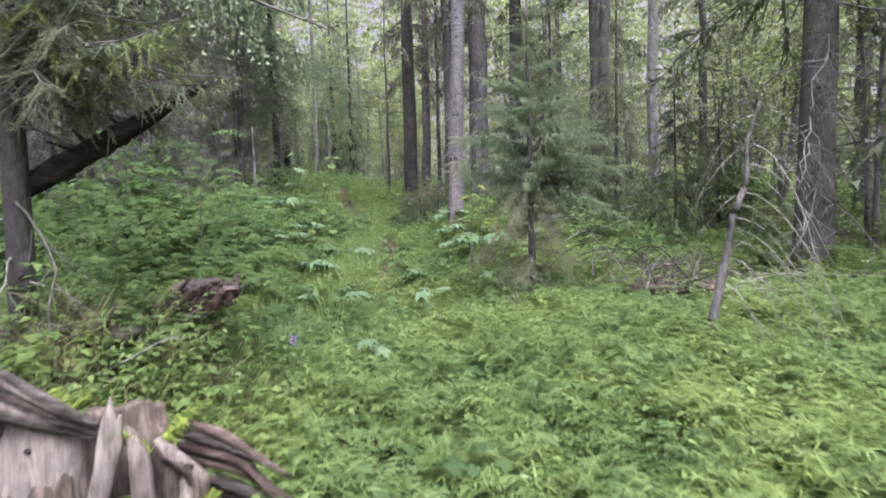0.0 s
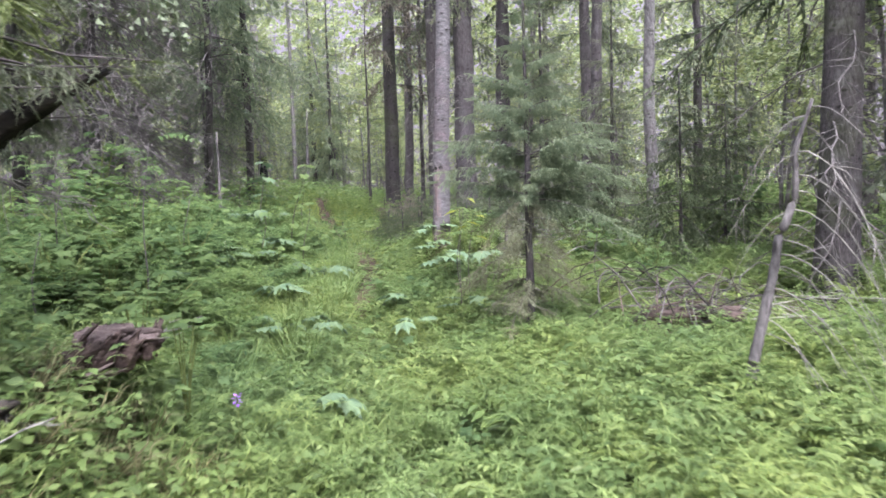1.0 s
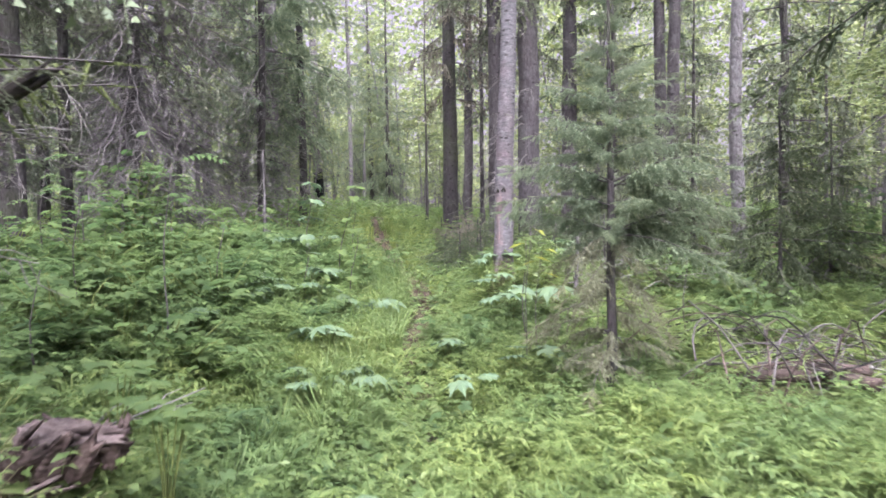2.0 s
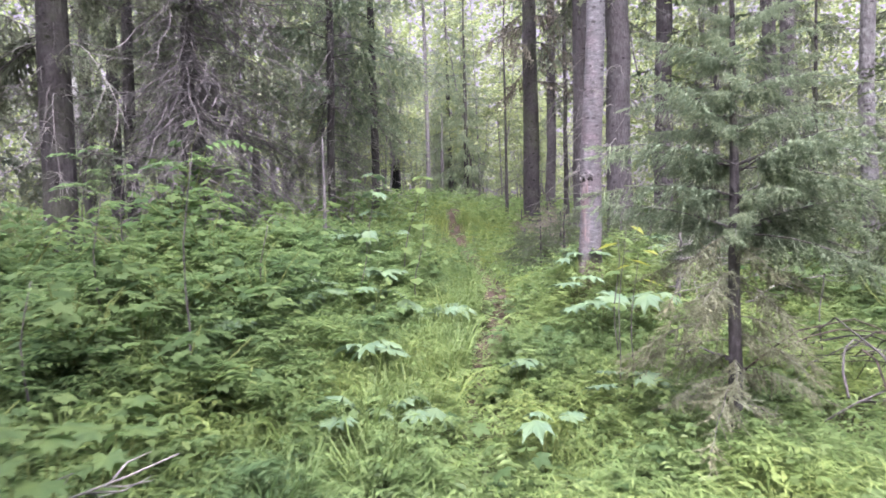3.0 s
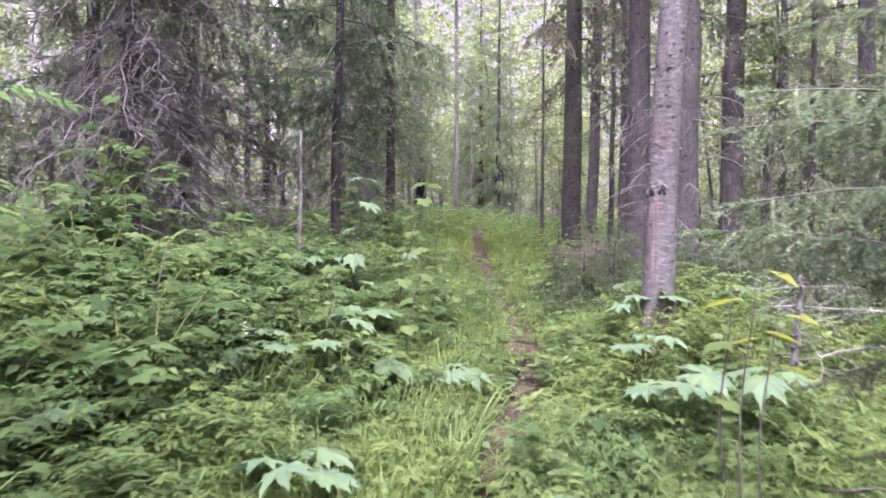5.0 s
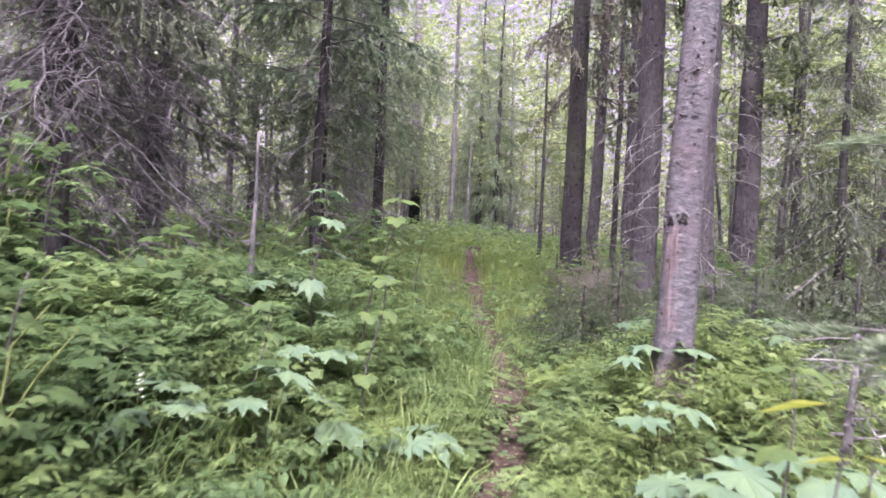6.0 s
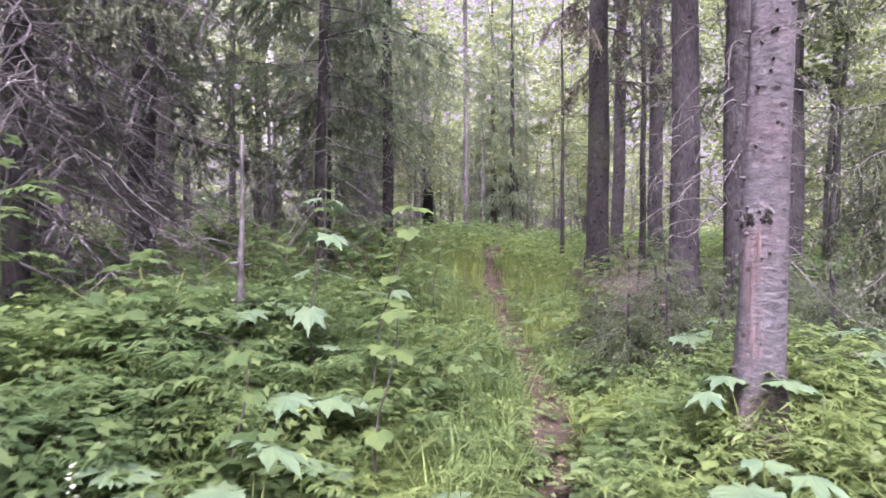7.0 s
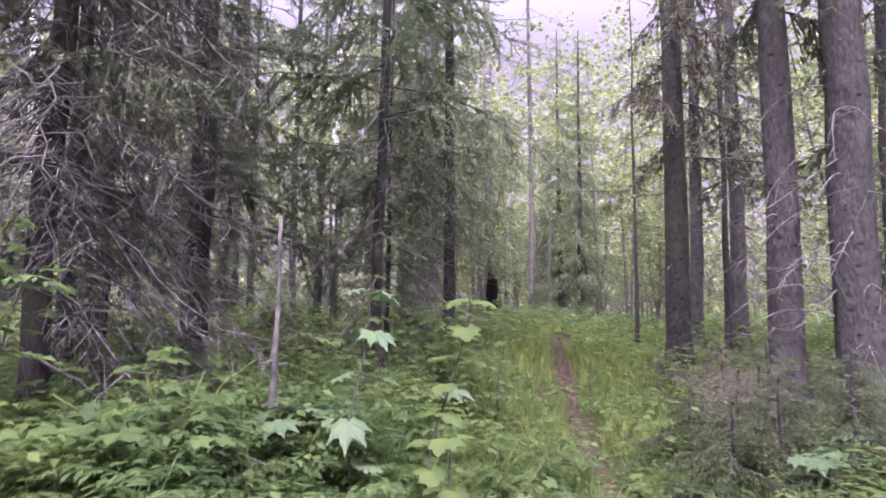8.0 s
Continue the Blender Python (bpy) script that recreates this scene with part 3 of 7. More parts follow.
def branch_places(rng, axis, z0, z1, count, reach, base_tilt=(-10, 15), tip_tilt=(20, 50), spread=(0, 360), whorls=0):
    """Places round a trunk. axis(z): the trunk's middle; reach(s): branch length, s from 0 (low) to 1 (top)."""
    s = (np.arange(count) + rng.uniform(0, 1, count)) / count
    if whorls:
        s = np.clip((np.floor(s * whorls) + 0.5) / whorls + rng.normal(0, 0.010, count), 0, 1)
    z = z0 + (z1 - z0) * s
    yaw = np.radians((np.arange(count) * 137.5 + rng.uniform(-30, 30, count)) % 360)
    yaw = np.radians(spread[0]) + yaw * (spread[1] - spread[0]) / 360.0
    low, high = rng.uniform(*base_tilt, count), rng.uniform(*tip_tilt, count)
    tilt = np.radians(low + (high - low) * s ** 1.5)
    d = np.stack([np.cos(yaw) * np.cos(tilt), np.sin(yaw) * np.cos(tilt), np.sin(tilt)], -1)
    size = np.array([reach(v) for v in s]) * rng.uniform(0.7, 1.2, count)
    return np.array([axis(v) for v in z]), axes_from(d, rng.uniform(-0.25, 0.25, count)) * size[:, None, None]


def crown_of(rng, branches, axis, z0, z1, count, reach, **how):
    """All branches of a far crown in one: wood and needles."""
    p, m = branch_places(rng, axis, z0, z1, count, reach, **how)
    wood, leaf = [], []
    kind = rng.integers(0, len(branches), count)
    for k, b in enumerate(branches):
        pick = kind == k
        if pick.any():
            if isinstance(b[0], tuple):
                wood.append(copies(b[0], p[pick], m[pick]))
                leaf.append(copies(b[1], p[pick], m[pick]))
            else:
                wood.append(copies(b, p[pick], m[pick]))
    return joined(wood), (joined(leaf) if leaf else None)


def trunk_shape(rng, radius, height, lean=(0, 0), flare=1.5, sides=14, wander=0.015, knots=0):
    """A tapered trunk with root flare, bumps and stubs of shed branches. Returns the shape and its axis."""
    z = np.concatenate([[-0.25, -0.05, 0.06, 0.18, 0.35], np.linspace(0.6, height, max(8, int(height * 1.6)))])
    w = np.cumsum(rng.normal(0, wander, (len(z), 2)), axis=0)
    w -= w[1]
    mid = np.stack([lean[0] * z + w[:, 0], lean[1] * z + w[:, 1], z], -1)
    r = radius * (1 - 0.85 * np.clip(z / height, 0, 1) ** 1.1) * (1 + (flare - 1) * np.exp(-np.clip(z, 0, 9) / 0.16))
    r = np.maximum(r, 0.012)
    v, t = tube(mid, r, sides)
    n = len(z) * sides
    a = np.tile(np.arange(sides), len(z))
    root = 1 + 0.22 * np.exp(-np.clip(np.repeat(z, sides), 0, 9) / 0.2) * np.sin(a * 2 * np.pi / sides * 4 + rng.uniform(0, 6))
    wob = rng.normal(1, 0.025, n) * root
    c = np.repeat(mid, sides, axis=0)
    v[:n] = c + (v[:n] - c) * wob[:, None]
    def axis(h):
        return np.array([np.interp(h, z, mid[:, k]) for k in range(3)])
    shapes = [(v, t)]
    for _ in range(knots):
        h, b = rng.uniform(min(0.3, height * 0.2), min(height * 0.5, 6)), rng.uniform(0, 6.28)
        d = np.array([np.cos(b), np.sin(b), rng.uniform(-0.2, 0.3)])
        rr = np.interp(h, z, r)
        p = axis(h) + d * rr * 0.9
        L = rng.uniform(0.02, 0.07)
        shapes.append(tube([p, p + d * L], [0.012, 0.006], 5))
    return joined(shapes), axis


# The ground --------------------------------------------------------------------
PROFILE_Y = (-60, -30, 0, 3.5, 6.7, 10.5, 13, 15.5, 18, 21, 25, 30, 45, 80, 300)
PROFILE_Z = (-1.6, -1.0, 0, 0.2, 0.4, 0.78, 0.98, 1.2, 1.5, 1.75, 1.95, 2.15, 2.7, 3.6, 5.0)
TRAIL = ((0.05, -2.0), (0.02, 2.0), (0.01, 4.2), (-0.06, 5.16), (-0.38, 6.0), (-0.66, 6.9), (-0.8, 7.9), (-0.84, 9.4), (-0.88, 10.4),
         (-1.0, 11.4), (-1.28, 12.5), (-1.65, 13.8), (-2.15, 15.7), (-2.7, 17.9), (-3.2, 21.0), (-3.6, 26.0), (-4.2, 33.0))
TRAIL_X, TRAIL_Y = np.array(TRAIL).T


def trail_x(y):
    return np.interp(y, TRAIL_Y, TRAIL_X)


def ease(q):
    q = np.clip(q, 0, 1)
    return q * q * (3 - 2 * q)


def ground_z(x, y):
    x, y = np.asarray(x, float), np.asarray(y, float)
    z = np.interp(y, PROFILE_Y, PROFILE_Z)
    # knoll under the pale tree and its neighbours
    z = z + 0.20 * np.exp(-((x - 0.5) / 0.9) ** 2 - ((y - 12.0) / 2.8) ** 2)
    # hump that carries the rotten log, and a low bank further on
    z = z + 0.70 * np.exp(-((x + 1.98) / 0.75) ** 2 - ((y - 3.72) / 0.95) ** 2)
    z = z + 0.24 * np.exp(-((x + 1.47) / 0.26) ** 2 - ((y - 4.14) / 0.26) ** 2)
    z = z + 0.16 * np.exp(-((x + 3.8) / 1.6) ** 2 - ((y - 8.5) / 2.5) ** 2)
    # the bank the pale tree stands on, and the long bank left of the path
    z = z + 0.38 * np.exp(-((x - 0.45) / 0.75) ** 2 - ((y - 10.6) / 1.0) ** 2)
    z = z + 0.45 * ease((-1.5 - x) / 1.7) * ease((y - 4.6) / 2.6) * (1 - ease((y - 19) / 9))
    z = z + 0.14 * np.exp(-((x - 0.2) / 0.7) ** 2 - ((y - 14.6) / 1.2) ** 2)
    off = x - trail_x(y)
    z = z - 0.05 * np.exp(-(off / 0.28) ** 2)
    z = z + 0.05 * np.sin(x * 1.7 + 0.6) * np.cos(y * 1.3) + 0.03 * np.sin(x * 3.9 + y * 2.7) * np.clip(np.abs(off) * 2, 0, 1)
    far = np.clip((np.hypot(x, y - 10) - 35) / 60, 0, 1)
    return z + far * (2.0 * np.sin(x * 0.05 + 1) + 1.5 * np.cos(y * 0.04))


def gz(x, y):
    return float(ground_z(x, y))


def build_ground():
    u = np.linspace(-1, 1, 150)
    gx = 9 * u + 260 * u ** 7
    gy = 12 + 20 * u + 300 * u ** 9
    x, y = np.meshgrid(gx, gy, indexing="ij")
    rng = np.random.default_rng(3)
    z = ground_z(x, y) + rng.normal(0, 0.008, x.shape)
    v = np.stack([x, y, z], -1).reshape(-1, 3)
    n = len(u)
    i, j = np.meshgrid(np.arange(n - 1), np.arange(n - 1), indexing="ij")
    a, b, c, d = i * n + j, (i + 1) * n + j, (i + 1) * n + j + 1, i * n + j + 1
    t = np.concatenate([np.stack([a, b, c], -1).reshape(-1, 3), np.stack([a, c, d], -1).reshape(-1, 3)])
    ob = new("ground", mesh_data("ground", v, t, M_GROUND, True))
    tagged(ob, "dark forest floor of needle litter and moss", "ground", kind="structure")


def build_trail():
    """The trodden footpath: a shallow, uneven strip of bare reddish soil."""
    rng = np.random.default_rng(5)
    ys = np.arange(1.0, 24.0, 0.09)
    cols = 9
    half = 0.125 + 0.035 * np.sin(ys * 2.3) + 0.03 * np.sin(ys * 5.1 + 1) + rng.uniform(-0.03, 0.03, len(ys))
    half *= np.interp(ys, (0, 4.5, 8.0, 9.2, 16, 24), (0.3, 0.3, 0.35, 1.0, 0.95, 0.6))
    xc = trail_x(ys) + 0.03 * np.sin(ys * 3.3)
    s = np.linspace(-1, 1, cols)
    x = xc[:, None] + half[:, None] * s[None] + rng.normal(0, 0.012, (len(ys), cols))
    y = ys[:, None] + rng.normal(0, 0.015, (len(ys), cols))
    z = ground_z(x, y) + 0.012 + 0.012 * rng.random((len(ys), cols)) - 0.03 * (np.abs(s[None]) > 0.99)
    v = np.stack([x, y, z], -1).reshape(-1, 3)
    i, j = np.meshgrid(np.arange(len(ys) - 1), np.arange(cols - 1), indexing="ij")
    a = i * cols + j
    t = np.concatenate([np.stack([a, a + 1, a + cols + 1], -1).reshape(-1, 3), np.stack([a, a + cols + 1, a + cols], -1).reshape(-1, 3)])
    ob = new("footpath", mesh_data("footpath", v, t, M_SOIL, True))
    tagged(ob, "narrow trodden footpath of bare reddish soil", "path", kind="structure")


build_ground()
build_trail()


# Trees -------------------------------------------------------------------------
def tall_conifer(x, y, dia, height, label, bark=None, lean=(0, 0), live=None, live_from=5.0, live_count=46, live_reach=1.6, needle=None,
                 dead=0, dead_from=0.6, dead_to=5.0, dead_reach=1.0, dead_mat=None, seed=0, flare=1.45, knots=8, spread=(0, 360), group="spruces",
                 joined_up=False, shape_of=None, tilt=(-10, 15), drape=0, drape_mat=None, short_side=None, shade_canopy=0):
    rng = np.random.default_rng(seed + int(abs(x) * 131 + abs(y) * 17))
    ob = thing("spruce_tree", (x, y, gz(x, y)), label, "spruce tree", group)
    shape, axis = trunk_shape(rng, dia / 2, height, lean, flare, knots=knots, sides=9 if joined_up else 14)
    pieces = [(shape, bark or M_BARK)]
    dead_mat = dead_mat or M_TWIG
    reach = shape_of or (lambda s: live_reach * (1.0 - 0.85 * s) + 0.15)
    if live_count and live is None:
        wood, leaf = crown_of(rng, LIVE_FAR, axis, live_from, height * 0.97, live_count, reach, spread=spread)
        pieces.append((wood, M_TWIG_DARK))
        part("crown", leaf, needle or M_NEEDLE, ob)
    elif live_count:
        set_branches(ob, rng, "bough", bough_meshes(live, needle or M_NEEDLE), axis, live_from, height * 0.97, live_count, reach, spread=spread, base_tilt=tilt, short_side=short_side)
    if dead and joined_up:
        wood, _ = crown_of(rng, DEAD, axis, dead_from, dead_to, dead, lambda s: dead_reach, base_tilt=(-35, 15), tip_tilt=(-20, 20))
        pieces.append((wood, dead_mat))
    elif dead:
        set_branches(ob, rng, "dead_branch", dead_meshes(dead_mat), axis, dead_from, dead_to, dead, lambda s: dead_reach, base_tilt=(-35, 15), tip_tilt=(-20, 20), spread=spread, short_side=short_side)
    if drape:
        set_branches(ob, rng, "dead_branch", drape_meshes(drape_mat or M_TWIG_DARK), axis, 1.9, 5.6, drape, lambda s: 1.65, base_tilt=(-25, 10), tip_tilt=(-15, 15), short_side=short_side)
    # unseen wide crown above 5.5 m, added only to shade the ground below
    if shade_canopy:
        wood, leaf = crown_of(rng, LIVE_FAR, axis, 5.5, height * 0.97, shade_canopy, lambda s: 2.9 * (1.0 - 0.7 * s) + 0.15)
        pieces.append((wood, M_TWIG_DARK))
        part("crown", leaf, needle or M_NEEDLE, ob)
    part("trunk", mesh_of("trunk", pieces, True), None, ob)
    return ob


def curved_limb(ob, rng, root, yaw, length, drop, thick, mat, twigs=4, rise=0.05, label=""):
    """A bare dead branch that arches out and down, with a few thin twigs."""
    q = np.linspace(0, 1, 10)
    c, si = math.cos(radians(yaw)), math.sin(radians(yaw))
    bend = rng.uniform(-0.12, 0.12)
    out, off = length * q, length * bend * np.sin(q * 3)
    z = rise * length * np.sin(q * 3.1) - drop * q ** 1.8
    ax = np.asarray(root, float) + np.stack([c * out - si * off, si * out + c * off, z], -1)
    ax[1:] += np.cumsum(rng.normal(0, 0.003, (9, 3)), axis=0)
    shapes = [tube(ax, np.linspace(thick, thick * 0.3, 10), 5, False)]
    for k in range(twigs):
        j = int(rng.integers(3, 9))
        way = ax[j] - ax[j - 1]
        way = way / np.linalg.norm(way) + rng.normal(0, 0.45, 3) + (0, 0, -0.25)
        end = ax[j] + way / np.linalg.norm(way) * length * rng.uniform(0.15, 0.38)
        shapes.append(tube([ax[j], (ax[j] + end) / 2 + rng.normal(0, 0.012, 3), end + (0, 0, -0.02)], [thick * 0.5, thick * 0.35, thick * 0.15], 4, False))
    return part("dead_branch", joined(shapes), mat, ob, label)


# the pale tree beside the path
def pale_tree():
    x, y = 0.13, 10.22
    rng = np.random.default_rng(21)
    ob = thing("pale_tree", (x, y, gz(x, y)), "slim pale grey tree trunk with stripped rosy lower bark", "tree")
    shape, axis = trunk_shape(rng, 0.115, 13, (0.030, 0), 1.35, sides=20, wander=0.006, knots=0)
    # stubs where whorls of branches were shed
    for k in range(60):
        h = rng.uniform(0.15, 3.6)
        b = rng.uniform(0, 6.28)
        d = np.array([np.cos(b), np.sin(b), 0.15])
        p = axis(h) + d * 0.098
        part("branch_stub", tube([p, p + d * 0.015, p + d * rng.uniform(0.02, 0.045)], [0.010, 0.008, 0.003], 6), M_TWIG_DARK, ob)
    # a scarred whorl with a ragged stripped streak of rosy wood below it
    def on_bark(angle, h, lift):
        c = axis(h)
        r = 0.115 * (1 - 0.85 * (h / 13) ** 1.1) * (1 + 0.35 * math.exp(-h / 0.16)) + lift
        return (c[0] + r * math.cos(angle), c[1] + r * math.sin(angle), h)
    def bark_patch(mid, wide, z0, z1, lift, droop, rows=9, cols=9):
        """A ragged flake of bark that hugs the trunk."""
        v = []
        edge = 1 + rng.uniform(-0.3, 0.3, cols)
        for i in range(rows):
            q = i / (rows - 1)
            half = wide * (0.55 + 0.45 * math.sin(math.pi * q)) * rng.uniform(0.75, 1.1)
            for j in range(cols):
                w = 2 * j / (cols - 1) - 1
                body = (1 - w * w) * math.sin(math.pi * q)
                v.append(on_bark(radians(mid + w * half), z0 + (z1 - z0) * q * edge[j] - droop * w * w, lift * body - 0.003 + rng.uniform(0, 0.003)))
        t = [(i * cols + j, i * cols + j + 1, (i + 1) * cols + j + 1) for i in range(rows - 1) for j in range(cols - 1)]
        t += [(i * cols + j, (i + 1) * cols + j + 1, (i + 1) * cols + j) for i in range(rows - 1) for j in range(cols - 1)]
        return np.array(v), np.array(t)
    for mid, wide, z0, z1, droop in ((-137, 13, 1.015, 1.055, 0.018), (-96, 16, 1.025, 1.075, 0.022), (-170, 9, 1.00, 1.025, 0.01)):
        part("scar", bark_patch(mid, wide, z0, z1, 0.006, droop), M_CHAR, ob, "dark torn branch scar")
        part("bark_lip", bark_patch(mid + 3, wide * 1.3, z1 - 0.004, z1 + 0.035, 0.014, droop * 1.1), M_BARK_GREY, ob, "pale torn lip of bark")
    for mid, wide, z0, z1 in ((-112, 7, 0.82, 0.99), (-128, 5, 0.60, 0.88), (-120, 8, 0.34, 0.54)):
        part("stripped_streak", bark_patch(mid, wide, z0, z1, 0.006, 0.0, 14, 5), M_STREAK, ob, "ragged rosy strip of bare wood")
    wood, leaf = crown_of(rng, LIVE_FAR, axis, 6.5, 12.6, 46, lambda s: 1.3 * (1 - 0.8 * s) + 0.1)
    part("crown", leaf, M_NEEDLE, ob)
    trunk = part("trunk", mesh_of("trunk", [(shape, M_PALE), (wood, M_TWIG_DARK)], True), None, ob)
    for piece in [c for c in ob.children if c.name.startswith(("branch_stub", "scar", "bark_lip", "stripped_streak"))]:
        piece.parent = trunk
    set_branches(ob, rng, "dead_branch", dead_meshes(M_TWIG), axis, 0.9, 6.0, 10, lambda s: 0.5, base_tilt=(-15, 15), tip_tilt=(-10, 20))


pale_tree()

# spruces along the right of the path
stout = tall_conifer(0.76, 14.4, 0.43, 19, "stout dark grey spruce with pale dead lower branches", M_BARK, (-0.012, 0), live_from=5.0, live_count=66, live_reach=2.1, live=LIVE_MID, needle=M_NEEDLE_GREY, dead=30, dead_from=0.5, dead_to=5.5, dead_reach=1.1, seed=1, knots=30)
knotty = tall_conifer(0.17, 14.6, 0.33, 18, "straight grey spruce trunk with knots and short dead stubs", M_BARK, (-0.012, 0), live_from=4.0, live_count=64, live_reach=1.9, live=LIVE_MID, needle=M_NEEDLE_GREY, dead=30, dead_from=0.6, dead_to=5.5, dead_reach=0.8, seed=2, knots=40, dead_mat=M_TWIG_DARK)
tall_conifer(0.18, 21.6, 0.32, 17, "grey spruce trunk with bare dead twigs", M_BARK, live_from=3.3, live_count=64, live_reach=1.8, needle=M_NEEDLE_GREY, dead=34, dead_to=5, dead_mat=M_TWIG_DARK, seed=3)
tall_conifer(-0.9, 18.0, 0.37, 18, "dark brown-grey spruce trunk with drooping brown crown", M_BARK_DARK, (-0.008, 0), live_from=3.2, live_count=56, live_reach=1.5, live=LIVE_MID, needle=M_NEEDLE_DEAD, dead=26, dead_to=4.5, dead_mat=M_TWIG_DARK, seed=4)
tall_conifer(-0.7, 22.6, 0.30, 17, "grey spruce trunk standing close behind another", M_BARK, live_from=4.2, dead=16, dead_mat=M_TWIG_DARK, seed=5)
tall_conifer(-0.15, 19.2, 0.12, 11, "thin dead spruce pole with bare twigs", M_BARK_DARK, live_count=0, dead=26, dead_to=8, dead_reach=0.6, dead_mat=M_TWIG_DARK, seed=6)
tall_conifer(-1.68, 20.4, 0.09, 7, "thin dark dead spruce sapling with bare twigs", M_BARK_DARK, live_count=0, dead=30, dead_to=5.5, dead_reach=0.55, dead_mat=M_TWIG_DARK, seed=7)
tall_conifer(1.75, 17.2, 0.38, 18, "grey-green spruce trunk among young leafy trees", M_BARK, live_from=3.0, dead=18, dead_mat=M_TWIG_DARK, seed=8)
tall_conifer(3.5, 15.4, 0.27, 16, "slim brownish spruce trunk behind the young growth", M_BARK, live_from=5.5, live_count=30, dead=10, seed=9)
tall_conifer(4.02, 13.3, 0.23, 15, "slim pale grey trunk with few branches", M_BARK_GREY, live_from=6.0, live_count=30, dead=10, seed=10)
tall_conifer(4.47, 8.35, 0.44, 20, "massive dark spruce trunk with drooping grey dead branches", M_BARK_DARK, (0.02, 0), live_from=3.3, live_count=76, live_reach=2.3, live=LIVE_PEND, dead=34, dead_from=0.8, dead_to=4.2, dead_reach=1.4, seed=11, knots=12, dead_mat=M_TWIG_DULL)
tall_conifer(3.7, 17.0, 0.30, 16, "grey spruce trunk deep in the stand", M_BARK, live_from=4.0, dead=18, dead_mat=M_TWIG_DARK, seed=12)

R_LIMB = np.random.default_rng(25)
for h, yaw, length, drop in ((1.0, 200, 0.9, 0.1), (1.25, 185, 1.1, 0.35), (1.5, 215, 0.8, 0.3), (1.75, 240, 0.7, 0.5), (2.0, 195, 0.9, 0.6), (2.3, 230, 0.8, 0.7), (2.6, 205, 0.9, 0.8), (2.9, 250, 0.7, 0.6),
                             (3.2, 190, 0.8, 0.5), (0.8, 300, 0.8, 0.2), (1.6, 320, 0.9, 0.4), (2.4, 340, 0.9, 0.5)):
    curved_limb(stout, R_LIMB, (0.16 * math.cos(radians(yaw)), 0.16 * math.sin(radians(yaw)), h), yaw, length, drop, 0.009, M_TWIG, 5, 0.12, "pale curved dead branch")
for h, yaw, length, drop in ((0.7, 170, 0.9, 0.1), (0.95, 330, 0.7, 0.15), (0.5, 350, 0.9, 0.1), (1.5, 190, 0.5, 0.2), (1.9, 240, 0.5, 0.3), (2.3, 200, 0.6, 0.4)):
    curved_limb(knotty, R_LIMB, (0.12 * math.cos(radians(yaw)), 0.12 * math.sin(radians(yaw)), h), yaw, length, drop, 0.007, M_TWIG_MID, 4, 0.08)

# trees to the left
tall_conifer(-4.4, 15.0, 0.15, 16, "dark spruce with a heavy curtain of drooping branches", M_BARK_DARK, live_from=2.3, live_count=78, live_reach=2.0, live=LIVE_PEND, needle=M_NEEDLE_PALE, dead=44, dead_from=0.5, dead_to=3.6, dead_reach=1.3, dead_mat=M_TWIG, drape=8, drape_mat=M_TWIG_MID, seed=13)
tall_conifer(-4.15, 16.8, 0.18, 15, "dark slim spruce with a grey-green crown", M_BARK_DARK, live_from=2.2, live_count=74, live=LIVE_PEND, live_reach=1.9, needle=M_NEEDLE_PALE, dead=40, dead_from=0.5, dead_to=3.6, dead_mat=M_TWIG, drape=5, drape_mat=M_TWIG_MID, short_side=((-100, 100, 1.1),), seed=14)
tall_conifer(-5.85, 20.2, 0.42, 18, "grey spruce trunk behind drooping branches", M_BARK_GREY, live_from=2.2, live_count=90, live_reach=2.3, live=LIVE_MID, needle=M_NEEDLE_PALE, dead=22, seed=15)
curtain = tall_conifer(-4.62, 10.35, 0.18, 13, "spruce hung with a dense curtain of dead drooping branches", M_BARK_DARK, live_from=2.4, live_count=44, live_reach=1.6, live=LIVE_PEND, needle=M_NEEDLE_SHADE, dead=52, dead_from=0.7, dead_to=4.6, dead_reach=1.5, seed=16, dead_mat=M_TWIG_DULL, drape=96, drape_mat=M_TWIG_DULL, short_side=((120, 260, 0.75),), shade_canopy=130)
set_branches(curtain, R_LIMB, "dead_branch", drape_meshes(M_TWIG_DULL), lambda z: np.array([0, 0, z]), 1.0, 2.6, 40, lambda s: 1.5, base_tilt=(-20, 12), tip_tilt=(-15, 15), short_side=((120, 260, 0.75),))
tall_conifer(-6.9, 14.6, 0.36, 17, "dark spruce trunk with bright new growth on its branches", M_BARK_DARK, live_from=1.9, live_count=80, live=LIVE_PEND, live_reach=2.0, needle=M_NEEDLE_GREY, dead=24, dead_mat=M_TWIG_MID, drape=14, drape_mat=M_TWIG_DULL, seed=17)
left_trunk = tall_conifer(-5.6, 9.4, 0.36, 18, "thick dark spruce trunk with forked pale dead branches", M_BARK_DARK, live_from=2.5, live_count=58, live_reach=2.2, live=LIVE_PEND, needle=M_NEEDLE_SHADE, dead=30, dead_from=0.8, dead_to=3.6, dead_reach=1.1, drape=20, seed=18, short_side=((-60, 100, 0.9),), shade_canopy=56)
curved_limb(left_trunk, R_LIMB, (0.15, -0.1, 2.5), -35, 2.0, 0.95, 0.010, M_TWIG, 7, 0.1, "long pale forked dead branch")
curved_limb(left_trunk, R_LIMB, (0.15, -0.1, 2.1), -50, 1.1, 1.1, 0.006, M_TWIG_MID, 6, 0.1, "pale drooping dead branch")
